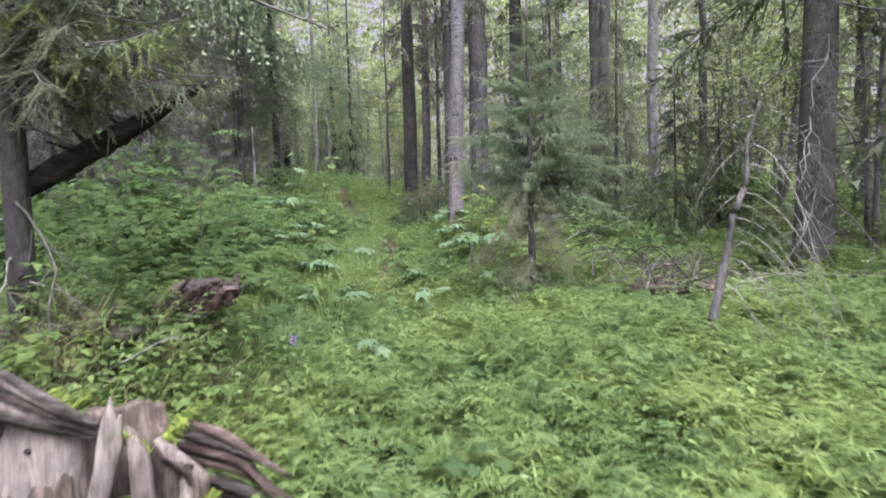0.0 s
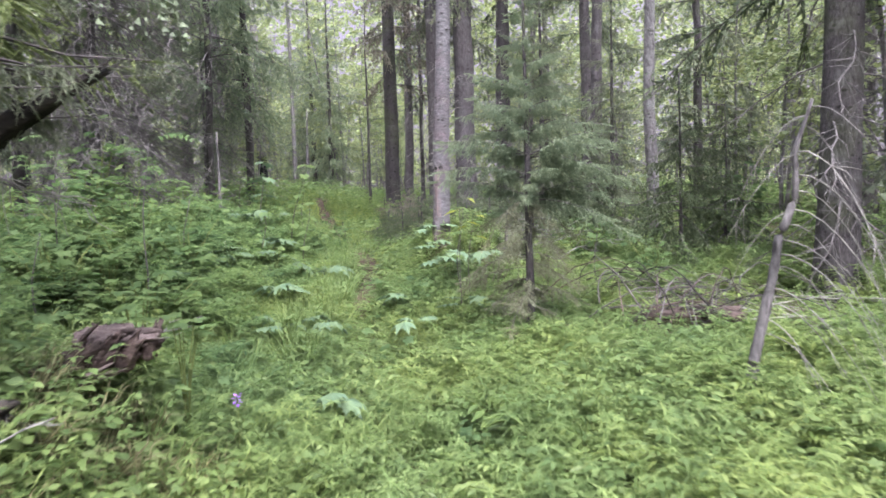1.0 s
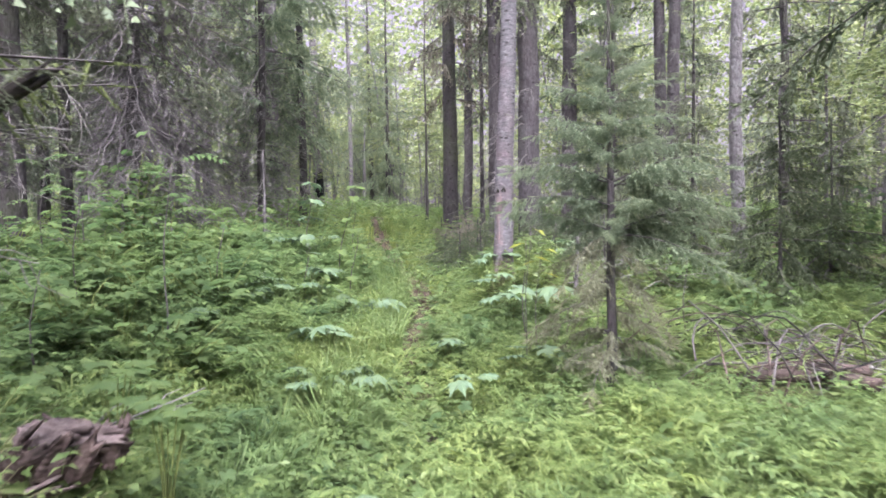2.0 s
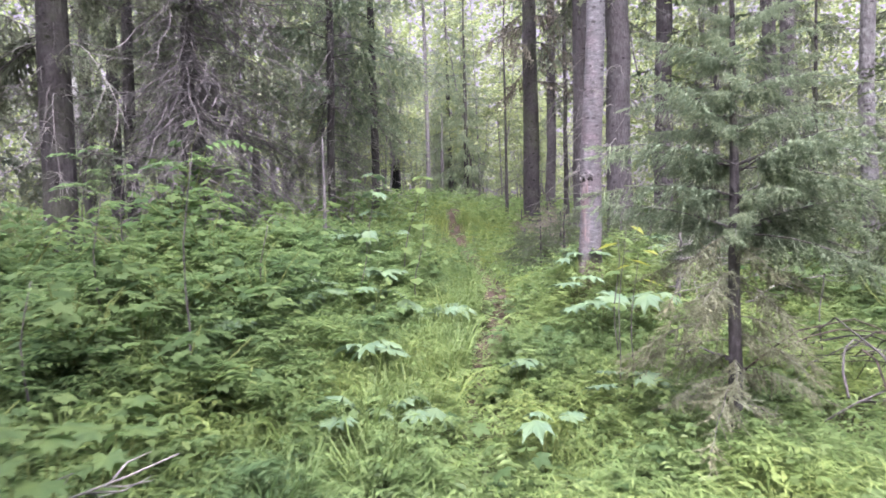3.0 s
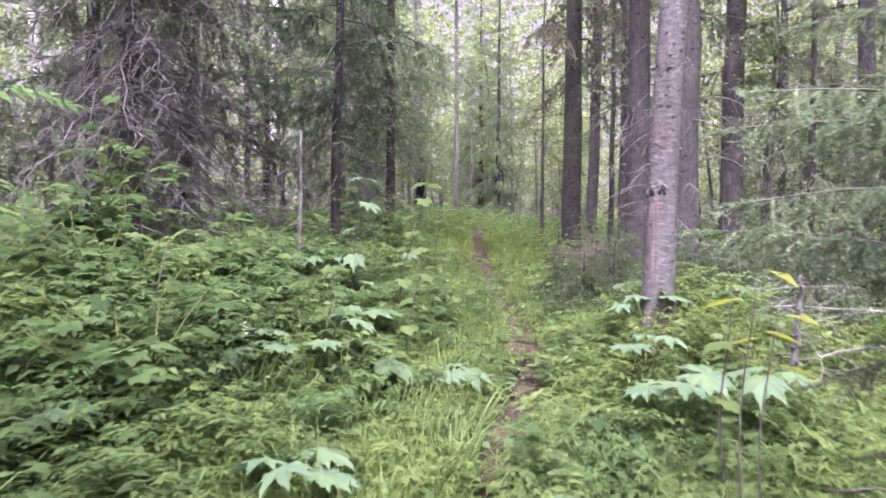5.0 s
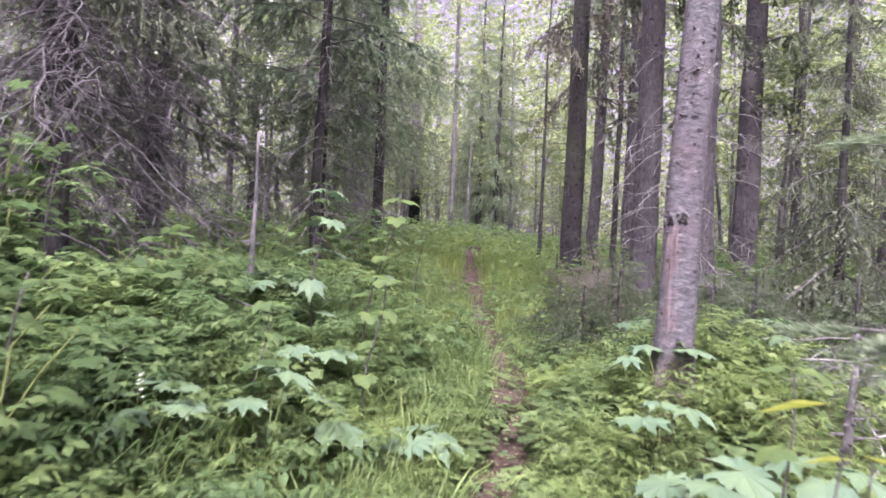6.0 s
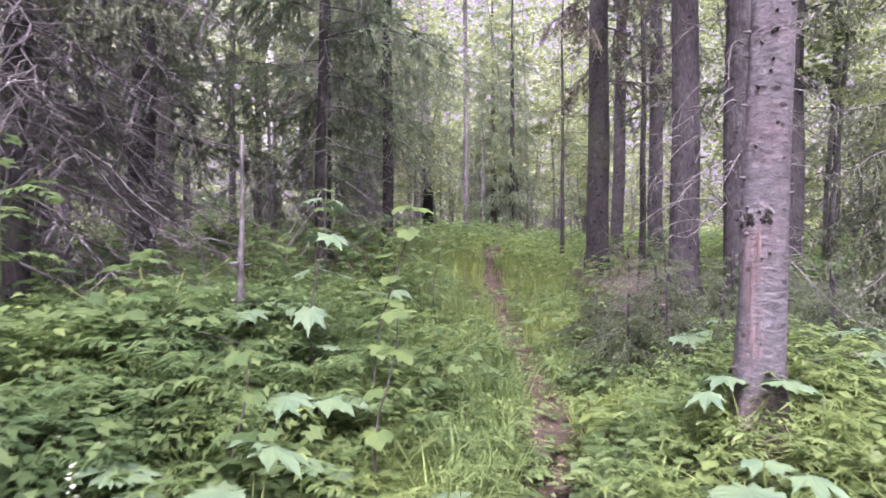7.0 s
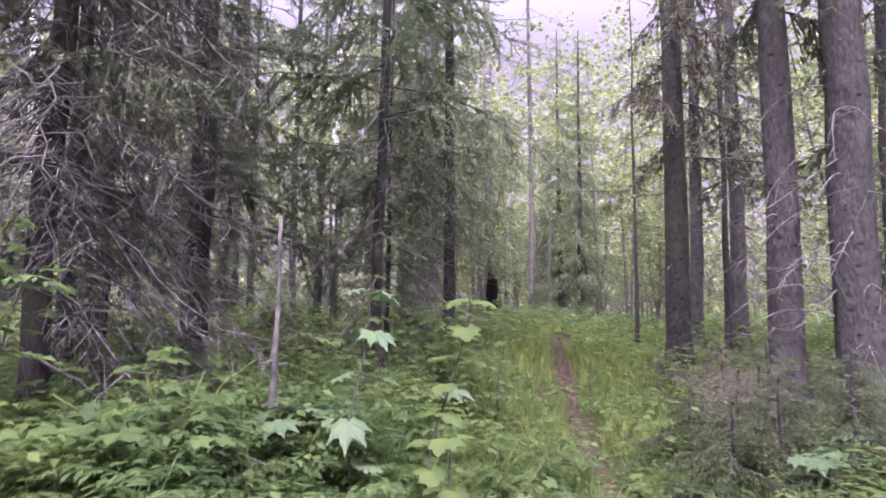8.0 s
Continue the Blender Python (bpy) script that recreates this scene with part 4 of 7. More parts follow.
curved_limb(left_trunk, R_LIMB, (0.1, -0.15, 1.8), -75, 1.0, 0.9, 0.006, M_TWIG_MID, 6, 0.1, "pale drooping dead branch")
tall_conifer(-8.4, 19.2, 0.15, 13, "thin dark spruce pole with sparse foliage", M_BARK_DARK, live_from=3.0, live_count=40, live_reach=0.9, dead=40, dead_to=7, dead_reach=0.6, seed=19)
tall_conifer(-9.6, 18.6, 0.20, 14, "brown slim spruce trunk half hidden by branches", M_BARK, live_from=3.0, live_count=50, live_reach=1.3, dead=20, seed=20)
tall_conifer(-5.1, 16.8, 0.08, 6.5, "young drooping spruce with thin sparse branches", M_BARK_DARK, live_from=0.9, live_count=50, live_reach=0.95, live=LIVE_MID, needle=M_NEEDLE_PALE, dead=14, dead_to=2.5, dead_reach=0.5, seed=21)
tall_conifer(-6.9, 12.6, 0.2, 13, "slim spruce clothed in drooping dark boughs", M_BARK_DARK, live_from=1.3, live_count=70, live_reach=1.7, live=LIVE_PEND, needle=M_NEEDLE_GREY, dead=12, dead_to=2.5, dead_mat=M_TWIG_DARK, seed=23)
tall_conifer(-4.9, 4.9, 0.34, 16, "old spruce with high drooping boughs and dead twigs", M_BARK_DARK, live_from=2.9, live_count=36, live_reach=2.4, live=LIVE_NEAR, dead=26, dead_from=0.8, dead_to=2.5, dead_reach=1.2, seed=22)


def plain_pole(x, y, dia, height, lean, mat, name, label, category, dead=0, dead_reach=0.4, dead_to=None, dead_mat=None, seed=0, wander=0.008):
    rng = np.random.default_rng(seed + 77)
    ob = thing(name, (x, y, gz(x, y)), label, category)
    shape, axis = trunk_shape(rng, dia / 2, height, lean, 1.2, sides=10, wander=wander, knots=10)
    part("trunk", shape, mat, ob, smooth=True)
    if dead:
        set_branches(ob, rng, "dead_branch", dead_meshes(dead_mat or M_TWIG), axis, 0.4, dead_to or height * 0.95, dead, lambda s: dead_reach, base_tilt=(-30, 10), tip_tilt=(-20, 20))
    return ob, axis


plain_pole(-4.5, 23.9, 0.15, 15, (-0.014, 0), M_BARK_GREY, "dead_pole", "thin pale standing dead trunk with bare side twigs", "dead tree", 60, 0.8, seed=1, dead_mat=M_TWIG_DARK)
plain_pole(-4.2, 24.6, 0.17, 3.2, (0.02, 0), M_BARK_GREY, "broken_snag", "short grey broken snag beside a thin pole", "dead tree", seed=2)
plain_pole(-5.72, 24.7, 0.34, 16, (-0.022, 0), M_BURNT, "burnt_tree", "grey trunk whose foot is charred black", "tree", 14, 0.6, seed=3, dead_mat=M_TWIG_DARK)
plain_pole(-2.96, 10.5, 0.062, 1.55, (-0.02, 0.05), M_GREYWOOD, "broken_snag", "short pale grey snag broken off above the herbs", "dead tree", 8, 0.3, seed=4, dead_mat=M_TWIG)
plain_pole(0.93, 9.65, 0.06, 0.75, (0.08, 0.0), M_GREYWOOD, "broken_snag", "short grey snag with bare forked twigs", "dead tree", 12, 0.4, seed=7, dead_mat=M_TWIG)
plain_pole(-8.3, 13.5, 0.18, 14, (-0.11, 0), M_BIRCH, "birch_tree", "white birch trunk with dark marks", "birch tree", seed=5)
plain_pole(-10.6, 24.5, 0.30, 16, (0.02, 0), M_BIRCH, "birch_tree", "white birch trunk seen high between spruces", "birch tree", seed=6)


def scatter_far():
    """The stand goes on all round: spruces and leafy young trees that share a few shapes."""
    rng = np.random.default_rng(40)
    kinds = []
    for k in range(4):
        ob = tall_conifer(-30 + 7 * k, 60, 0.30 + 0.05 * k, 15 + k, "slim spruce in the depth of the stand", [M_BARK, M_BARK_DARK][k % 2], needle=M_NEEDLE_GREY,
                          live_from=2.2 + 0.8 * k, live_count=42, live_reach=1.9, dead=0, dead_mat=M_TWIG_DARK, seed=50 + k, knots=0, group="background spruces", joined_up=True)
        kinds.append(ob)
    spots = []
    tries = 0
    while len(spots) < 14 and tries < 6000:
        tries += 1
        a, r = rng.uniform(0, 6.28), rng.uniform(9, 46)
        x, y = -1 + r * math.cos(a), 9 + r * math.sin(a)
        ahead = y > 9 and abs(x + 3.2 + (y - 20) * 0.12) < 2.6 + (y - 9) * 0.05
        right = x > 0.5 and 6 < y < 26 and x < 7
        left = x < 0 and x > -11 and 3 < y < 24
        behind = y < 2 and rng.random() < 0.4
        if behind or ahead or right or left or (abs(x) < 4 and y < 8):
            continue
        if all(math.hypot(x - p[0], y - p[1]) > 2.3 for p in spots):
            spots.append((x, y))
    for x, y in spots:
        k = kinds[int(rng.integers(0, 4))]
        copy_thing(k, pose(x, y, gz(x, y), 0, 0, rng.uniform(0, 360)) @ Matrix.Scale(rng.uniform(0.8, 1.2), 4))


scatter_far()


def dense_spruces():
    """Spruces clothed low, which fill the stand between the nearer trunks; some are unseen and added for shade."""
    rng = np.random.default_rng(44)
    kinds = []
    for k in range(3):
        kinds.append(tall_conifer((-9.5, -14.0, -12.5)[k], (12.0, 22.5, 15.0)[k], 0.22 + 0.04 * k, 11 + 2 * k, "spruce with low hanging grey-green boughs", M_BARK_DARK, live_from=0.9,
                                  live_count=42, live_reach=2.1, dead=8, dead_mat=M_TWIG_DARK, seed=70 + k, knots=0, group="dense spruces", joined_up=True,
                                  needle=(M_NEEDLE_GREY, M_NEEDLE_PALE, M_NEEDLE_GREY)[k]))
    # those beside and behind the start are out of view, added to block light
    for x, y, k in ((-8.8, 14.8, 2), (-10.8, 19.5, 0), (-10.5, 27, 2), (-12.8, 24, 1), (-11.5, 10.5, 2), (-8.3, 9.0, 0), (-7.5, 5.5, 1),
                    (3.6, 22, 2), (6.5, 17.5, 0), (7.5, 10.5, 1), (8.5, 14, 2), (5.6, 24.5, 1), (5.7, 2.5, 1), (6.1, 4.9, 0), (5.9, 7.4, 2), (-1.5, -4.5, 1), (3.2, -3.5, 0), (7.4, 6.8, 0), (-10.2, 15.8, 1), (-9.2, 21.6, 1), (-4.2, 0.6, 1)):
        copy_thing(kinds[k], pose(x, y, gz(x, y), 0, 0, rng.uniform(0, 360)) @ Matrix.Scale(rng.uniform(0.75, 1.15), 4))


dense_spruces()


def leafy_tree_shape(rng, height, stems, leaves, leaf_size, spread):
    """A young broad-leaved tree: thin stems, side shoots, and leaves set in loose sprays."""
    wood, p, d = [], [], []
    for s in range(stems):
        lean = rng.normal(0, 0.10, 2)
        n = 7
        z = np.linspace(-0.1, height * rng.uniform(0.75, 1.0), n)
        w = np.cumsum(rng.normal(0, 0.06, (n, 2)), axis=0)
        ax = np.stack([lean[0] * z + w[:, 0], lean[1] * z + w[:, 1], z], -1)
        wood.append(tube(ax, np.linspace(0.012 + 0.0035 * height, 0.004, n), 5))
        shoots = int(10 + height * 3)
        for _ in range(shoots):
            u = rng.uniform(0.18, 1.0)
            at = np.array([np.interp(u * z[-1], z, ax[:, k]) for k in range(3)])
            b = rng.uniform(0, 6.28)
            L = spread * rng.uniform(0.4, 1.0) * (1.15 - 0.6 * u)
            way = np.array([math.cos(b), math.sin(b), rng.uniform(0.0, 0.7)])
            way /= np.linalg.norm(way)
            end = at + way * L + (0, 0, -0.15 * L)
            wood.append(tube([at, (at + end) / 2 + (0, 0, 0.06 * L), end], [0.007, 0.004, 0.002], 3, False))
            m = max(3, int(leaves / (stems * shoots)))
            q = rng.uniform(0.25, 1.05, m)[:, None]
            p.append(at + (end - at) * q + rng.normal(0, 0.05 + 0.07 * L, (m, 3)) * (1, 1, 0.45))
            out = way + rng.normal(0, 0.6, (m, 3))
            out[:, 2] = out[:, 2] * 0.35 - 0.15
            d.append(out)
    p, d = np.concatenate(p), np.concatenate(d)
    size = 1.15 * leaf_size * rng.uniform(0.65, 1.3, len(p))
    leaf = copies(small_leaf(0.62), p, axes_from(d, rng.normal(0, 0.5, len(p))) * size[:, None, None])
    return joined(wood), leaf


def leafy_trees():
    rng = np.random.default_rng(61)
    kinds = []
    for k, (h, st, lv, sz, sp) in enumerate(((5.5, 3, 1900, 0.082, 1.0), (7.5, 2, 2400, 0.088, 1.3), (3.6, 4, 1250, 0.075, 0.75), (9.5, 2, 3000, 0.095, 1.6))):
        wood, leaf = leafy_tree_shape(rng, h, st, lv, sz, sp)
        ob = thing("young_broadleaf_tree", (2 + 3 * k, 42, gz(2 + 3 * k, 42)), "young broad-leaved tree with light green leaves", "tree", "young leafy trees")
        part("trunk", wood, M_BARK_GREY, ob)
        part("crown", leaf, M_TREE_LEAF, ob)
        kinds.append(ob)
    spots = []
    # the leafy belt on the right, the bright gap ahead, and some far on the left
    for n, (x0, x1, y0, y1) in ((29, (2.2, 12, 11.5, 26)), (17, (-4.6, -0.8, 25, 40)), (14, (-9, 6, 28, 46)), (6, (-16, -8, 20, 34)), (5, (5.5, 10, 4, 12)), (10, (-10, -5.2, 23, 34))):
        for _ in range(n):
            spots.append((rng.uniform(x0, x1), rng.uniform(y0, y1)))
    for x, y in spots:
        k = kinds[int(rng.integers(0, 4))]
        copy_thing(k, pose(x, y, gz(x, y), 0, 0, rng.uniform(0, 360)) @ Matrix.Scale(rng.uniform(0.75, 1.2), 4))


leafy_trees()


def young_spruce(x, y, height, reach, label, live, count, needle, low=0.06, dead=0, seed=0, dia=None, dry=0, shape_of=None, tilt=(-25, 5), short_side=None, whorls=0):
    """A young spruce clothed almost to the ground."""
    rng = np.random.default_rng(seed)
    ob = thing("young_spruce", (x, y, gz(x, y)), label, "spruce tree", "young spruces")
    shape, axis = trunk_shape(rng, (dia or height * 0.022) / 2, height, (0, 0), 1.2, sides=10, wander=0.006, knots=4)
    part("trunk", shape, M_BARK_DARK, ob, smooth=True)
    set_branches(ob, rng, "bough", bough_meshes(live, needle), axis, height * low, height * 0.97, count, shape_of or (lambda s: reach * (1.0 - 0.88 * s) + 0.08),
                 base_tilt=tilt, tip_tilt=(15, 45), short_side=short_side, whorls=whorls)
    if dry:
        set_branches(ob, rng, "dry_bough", bough_meshes(LIVE_SKIRT, M_NEEDLE_VEIL), axis, height * 0.12, height * 0.42, dry, lambda s: reach * (0.46 - 0.06 * s), "sparse grey-green drooping bough",
                     base_tilt=(-16, 10), tip_tilt=(-12, 8))
    if dead:
        set_branches(ob, rng, "dead_branch", dead_meshes(M_TWIG), axis, 0.2, height * 0.4, dead, lambda s: reach * 0.8, base_tilt=(-40, 0), tip_tilt=(-20, 10))
    return ob


def small_spruce_reach(s):
    return 1.12 * (1 - s) ** 1.8 + 0.17


young_spruce(0.82, 6.78, 3.15, 1.2, "small spruce with drooping pale grey-green boughs beside the path", LIVE_COMB, 92, M_NEEDLE_PALE, 0.39, 0, seed=5, dia=0.085, dry=26, whorls=10, shape_of=small_spruce_reach, tilt=(-6, 16), short_side=((40, 168, 0.45), (168, 225, 0.8), (245, 300, 0.5), (-60, 40, 0.95)))
young_spruce(-3.25, 23.7, 7.5, 1.3, "slender young spruce with dark green boughs", LIVE_MID, 80, M_NEEDLE_PALE, seed=6)
young_spruce(-4.5, 28.0, 9.6, 1.9, "tall bright green young spruce in an open gap", LIVE_MID, 120, M_NEEDLE_PALE, seed=7)
young_spruce(1.1, 15.6, 1.2, 0.9, "low bushy spruce seedling in shade", LIVE_MID, 36, M_NEEDLE, 0.03, seed=8)
young_spruce(-0.45, 14.6, 0.85, 0.8, "low bushy brown spruce seedling beside the trunks", LIVE_MID, 32, M_NEEDLE_DEAD, 0.03, seed=9)
young_spruce(0.75, 12.9, 0.8, 0.75, "low dark spruce seedling by a thick trunk", LIVE_MID, 30, M_NEEDLE, 0.03, seed=12)
young_spruce(-0.25, 13.30, 0.80, 0.80, "low bushy brown spruce seedling at the feet of the trunks", LIVE_MID, 30, M_NEEDLE_DEAD, 0.03, seed=31)
young_spruce(-1.07, 16.98, 0.50, 0.55, "low bushy brown spruce seedling at the feet of the trunks", LIVE_MID, 30, M_NEEDLE_DEAD, 0.03, seed=32)
young_spruce(-0.10, 13.90, 0.85, 0.85, "low bushy dark green spruce seedling at the feet of the trunks", LIVE_MID, 30, M_NEEDLE, 0.03, seed=33)
young_spruce(0.48, 13.60, 0.75, 0.80, "low bushy dark green spruce seedling at the feet of the trunks", LIVE_MID, 30, M_NEEDLE, 0.03, seed=34)
young_spruce(1.25, 13.30, 0.80, 0.80, "low bushy dark green spruce seedling at the feet of the trunks", LIVE_MID, 30, M_NEEDLE, 0.03, seed=35)
young_spruce(0.95, 12.1, 0.85, 0.9, "low bushy dark green spruce seedling at the feet of the trunks", LIVE_MID, 40, M_NEEDLE, 0.03, seed=36)
young_spruce(1.6, 11.6, 1.0, 0.95, "low bushy dark green spruce seedling at the feet of the trunks", LIVE_MID, 40, M_NEEDLE, 0.03, seed=37)
# thicket and young spruces whose needle colour carries the shade under the trees
for bx, by, bh, br, bm in ((-0.48, 12.2, 0.72, 0.75, M_NEEDLE_DEEP_SHADE), (-0.15, 12.5, 0.78, 0.8, M_NEEDLE_DEEP_SHADE), (-0.75, 13.0, 0.62, 0.65, M_NEEDLE_DEEP_SHADE), (0.2, 12.0, 0.68, 0.75, M_NEEDLE_DEEP_SHADE), (0.55, 11.7, 0.62, 0.75, M_NEEDLE_DEEP_SHADE), (0.9, 11.9, 0.7, 0.8, M_NEEDLE_DEEP_SHADE), (-0.4, 13.4, 0.75, 0.8, M_NEEDLE_DEAD)):
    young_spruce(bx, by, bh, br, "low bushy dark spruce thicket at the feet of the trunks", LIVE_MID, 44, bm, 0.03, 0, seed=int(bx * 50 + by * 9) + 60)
young_spruce(3.3, 9.9, 2.6, 1.15, "bushy young spruce, needles darkened as in deep shade", LIVE_MID, 60, M_NEEDLE_DEEP_SHADE, 0.03, seed=38)
young_spruce(4.2, 10.6, 2.2, 1.1, "bushy young spruce, needles darkened as in deep shade", LIVE_MID, 50, M_NEEDLE_DEEP_SHADE, 0.03, seed=39)
young_spruce(2.6, 12.2, 2.2, 1.1, "low spruce seedling, needles darkened as in deep shade", LIVE_MID, 50, M_NEEDLE_DEEP_SHADE, 0.03, seed=10)
young_spruce(2.15, 13.9, 5.5, 1.25, "slim grey-green young spruce in the stand", LIVE_MID, 64, M_NEEDLE_GREY, 0.08, seed=41)
young_spruce(3.2, 12.9, 4.6, 1.2, "slim grey-green young spruce in the stand", LIVE_MID, 56, M_NEEDLE_GREY, 0.06, seed=42)
young_spruce(-6.6, 22.5, 6.0, 1.3, "dusky young spruce behind the herbs", LIVE_MID, 70, M_NEEDLE_GREY, seed=11)


# Undergrowth ---------------------------------------------------------------------
def herb_plant(rng, arms=4, pairs=2, leaf=0.058, height=1.0, detail=True):
    """A herb about 1 high: a stem with spreading stalks, each with paired leaflets."""
    shapes = []
    for k in range(arms):
        b = 2 * np.pi * (k + rng.uniform(-0.3, 0.3)) / arms
        z0 = height * rng.uniform(0.45, 0.85)
        L = rng.uniform(0.35, 0.6)
        d = np.array([math.cos(b), math.sin(b), 0.0])
        tip = np.array([0, 0, z0]) + d * L + (0, 0, rng.uniform(0.0, 0.25))
        root = np.array([0, 0, z0 * 0.75])
        w = np.array([-d[1], d[0], 0]) * 0.008
        shapes.append((np.array([root - w, root + w, tip]), np.array([(0, 1, 2)])))
        spots, ways = [tip], [d + (0, 0, -0.15)]
        for q in range(pairs):
            at = root + (tip - root) * (0.95 - 0.33 * q)
            for s in (1, -1):
                spots.append(at)
                ways.append(d * 0.55 + np.array([-d[1], d[0], 0]) * s + (0, 0, rng.uniform(-0.2, 0.1)))
        spots, ways = np.array(spots), np.array(ways) + rng.normal(0, 0.12, (len(spots), 3))
        size = leaf * rng.uniform(2.6, 4.2, len(spots))
        m = axes_from(ways, rng.normal(0, 0.3, len(spots))) * size[:, None, None]
        shapes.append(copies(leaflet(1, 0.52) if detail else small_leaf(0.55), spots, m))
    shapes.append((np.array([(-0.01, 0, -0.1), (0.01, 0, -0.1), (0, 0, height * 0.85)]), np.array([(0, 1, 2)])))
    return joined(shapes)


def feather_plant(rng, arms=5):
    """A herb about 1 high: arching stalks set with many pairs of small leaflets."""
    shapes = []
    for k in range(arms):
        b = 2 * np.pi * (k + rng.uniform(-0.3, 0.3)) / arms
        d, n = np.array([math.cos(b), math.sin(b), 0]), np.array([-math.sin(b), math.cos(b), 0])
        z0, L = rng.uniform(0.35, 0.75), rng.uniform(0.4, 0.65)
        s = np.linspace(0.05, 1, 9)
        spine = np.outer(s * L, d) + np.outer(z0 + 0.22 * np.sin(s * 2.4) * L, (0, 0, 1)) + rng.normal(0, 0.012, (9, 3))
        size = 0.26 * L * (1.2 - 0.8 * s) * rng.uniform(0.8, 1.2)
        for side in (1, -1):
            way = np.array([n * side + d * 0.4 + (0, 0, rng.uniform(-0.35, 0.0))] * 9) + rng.normal(0, 0.14, (9, 3))
            shapes.append(copies(small_leaf(0.34), spine, axes_from(way, rng.normal(0, 0.35, 9)) * size[:, None, None]))
        w = n * 0.008
        shapes.append((np.array([(0, 0, -0.05) - w, (0, 0, -0.05) + w, spine[0], spine[0] - w, spine[0] + w, spine[-1]]), np.array([(0, 1, 2), (3, 4, 5)])))
    return joined(shapes)


def palmate_plant(rng, leaves=5, teeth=True, lobes=5):
    """A low plant about 1 high whose lobed leaves stand on their own stalks."""
    shapes = []
    for k in range(leaves):
        b = 2 * np.pi * (k + rng.uniform(-0.3, 0.3)) / leaves
        r, z = rng.uniform(0.25, 0.75), rng.uniform(0.55, 1.0)
        p = np.array([r * math.cos(b), r * math.sin(b), z])
        d = np.array([[math.cos(b), math.sin(b), rng.uniform(-0.5, 0.0)]])
        m = axes_from(d, rng.normal(0, 0.25, 1)) * rng.uniform(0.13, 0.24)
        shapes.append(copies(lobed_leaf(rng, lobes, 0.42, 0.25, teeth, fine=False), p[None], m))
        w = np.array([-math.sin(b), math.cos(b), 0]) * 0.012
        shapes.append((np.array([(0, 0, -0.05) - w, (0, 0, -0.05) + w, p]), np.array([(0, 1, 2)])))
    return joined(shapes)


def grass_tuft(rng, blades=16):
    shapes = []
    for k in range(blades):
        b, L, bend = rng.uniform(0, 6.28), rng.uniform(0.55, 1.1), rng.uniform(0.25, 1.1)
        d = np.array([math.cos(b), math.sin(b), 0])
        w = np.array([-d[1], d[0], 0]) * rng.uniform(0.005, 0.011)
        root = d * rng.uniform(0, 0.08)
        mid = root + d * bend * 0.25 * L + (0, 0, 0.6 * L)
        tip = root + d * bend * 0.75 * L + (0, 0, L * (0.95 - 0.4 * bend))
        v = np.array([root - w, root + w, mid - w * 0.9, mid + w * 0.9, tip])
        shapes.append((v, np.array([(0, 1, 3), (0, 3, 2), (2, 3, 4)])))
    return joined(shapes)


def fern_plant(rng, fronds=5, pairs=11):
    """A fern about 1 across: arching fronds with paired, tapering pinnae."""
    shapes = []
    for k in range(fronds):
        b = 2 * np.pi * (k + rng.uniform(-0.3, 0.3)) / fronds
        d, n = np.array([math.cos(b), math.sin(b), 0]), np.array([-math.sin(b), math.cos(b), 0])
        L = rng.uniform(0.75, 1.05)
        s = np.linspace(0.22, 1.0, pairs)
        spine = np.outer(s * L * 0.8, d) + np.outer(np.sin(s * 2.0) * 0.55 * L, (0, 0, 1))
        length = 0.30 * L * np.sin(np.clip((1.04 - s) * 1.9, 0, 1.57)) + 0.015
        for side in (1, -1):
            way = np.array([n * side + d * 0.45 + (0, 0, -0.2)] * pairs) + rng.normal(0, 0.06, (pairs, 3))
            shapes.append(copies(small_leaf(0.30), spine, axes_from(way, rng.normal(0, 0.2, pairs)) * length[:, None, None]))
        w = n * 0.006
        h = spine[pairs // 2]
        shapes.append((np.array([-w, w, spine[0] + w, spine[0] - w, h - w, h + w, spine[-1]]), np.array([(0, 1, 2), (0, 2, 3), (3, 2, 5), (3, 5, 4), (4, 5, 6)])))
    return joined(shapes)


def horsetail_plant(rng, whorls=5, arms=9):
    """A soft plant about 1 high: a stem with whorls of fine drooping branchlets."""
    shapes = [(np.array([(-0.008, 0, -0.05), (0.008, 0, -0.05), (0, 0, 1.0)]), np.array([(0, 1, 2)]))]
    for k in range(whorls):
        z, n = 0.32 + 0.62 * k / whorls, arms
        a = rng.uniform(0, 6.28) + np.arange(n) * 2 * np.pi / n + rng.normal(0, 0.15, n)
        L = 0.42 * (1.05 - 0.65 * k / whorls) * rng.uniform(0.75, 1.2, n)
        tip = np.stack([L * np.cos(a), L * np.sin(a), z + L * rng.uniform(-0.45, 0.25, n)], -1)
        w = np.stack([-np.sin(a), np.cos(a), 0 * a], -1) * 0.014
        root = np.array([0, 0, z])
        v = np.stack([root - w, root + w, tip], 1).reshape(-1, 3)
        shapes.append((v, np.arange(3 * n).reshape(-1, 3)))
    return joined(shapes)


def leaf_cluster(rng, leaves=9):
    """A low clump of small leaves."""
    a, r = rng.uniform(0, 6.28, leaves), rng.uniform(0.15, 1.0, leaves)
    p = np.stack([r * np.cos(a), r * np.sin(a), rng.uniform(0.35, 1.0, leaves)], -1)
    d = np.stack([np.cos(a), np.sin(a), rng.uniform(-0.4, 0.2, leaves)], -1)
    return copies(small_leaf(0.7), p, axes_from(d, rng.normal(0, 0.3, leaves)) * rng.uniform(0.45, 0.8, leaves)[:, None, None])


def trail_gap(x, y):
    return np.abs(x - trail_x(y))


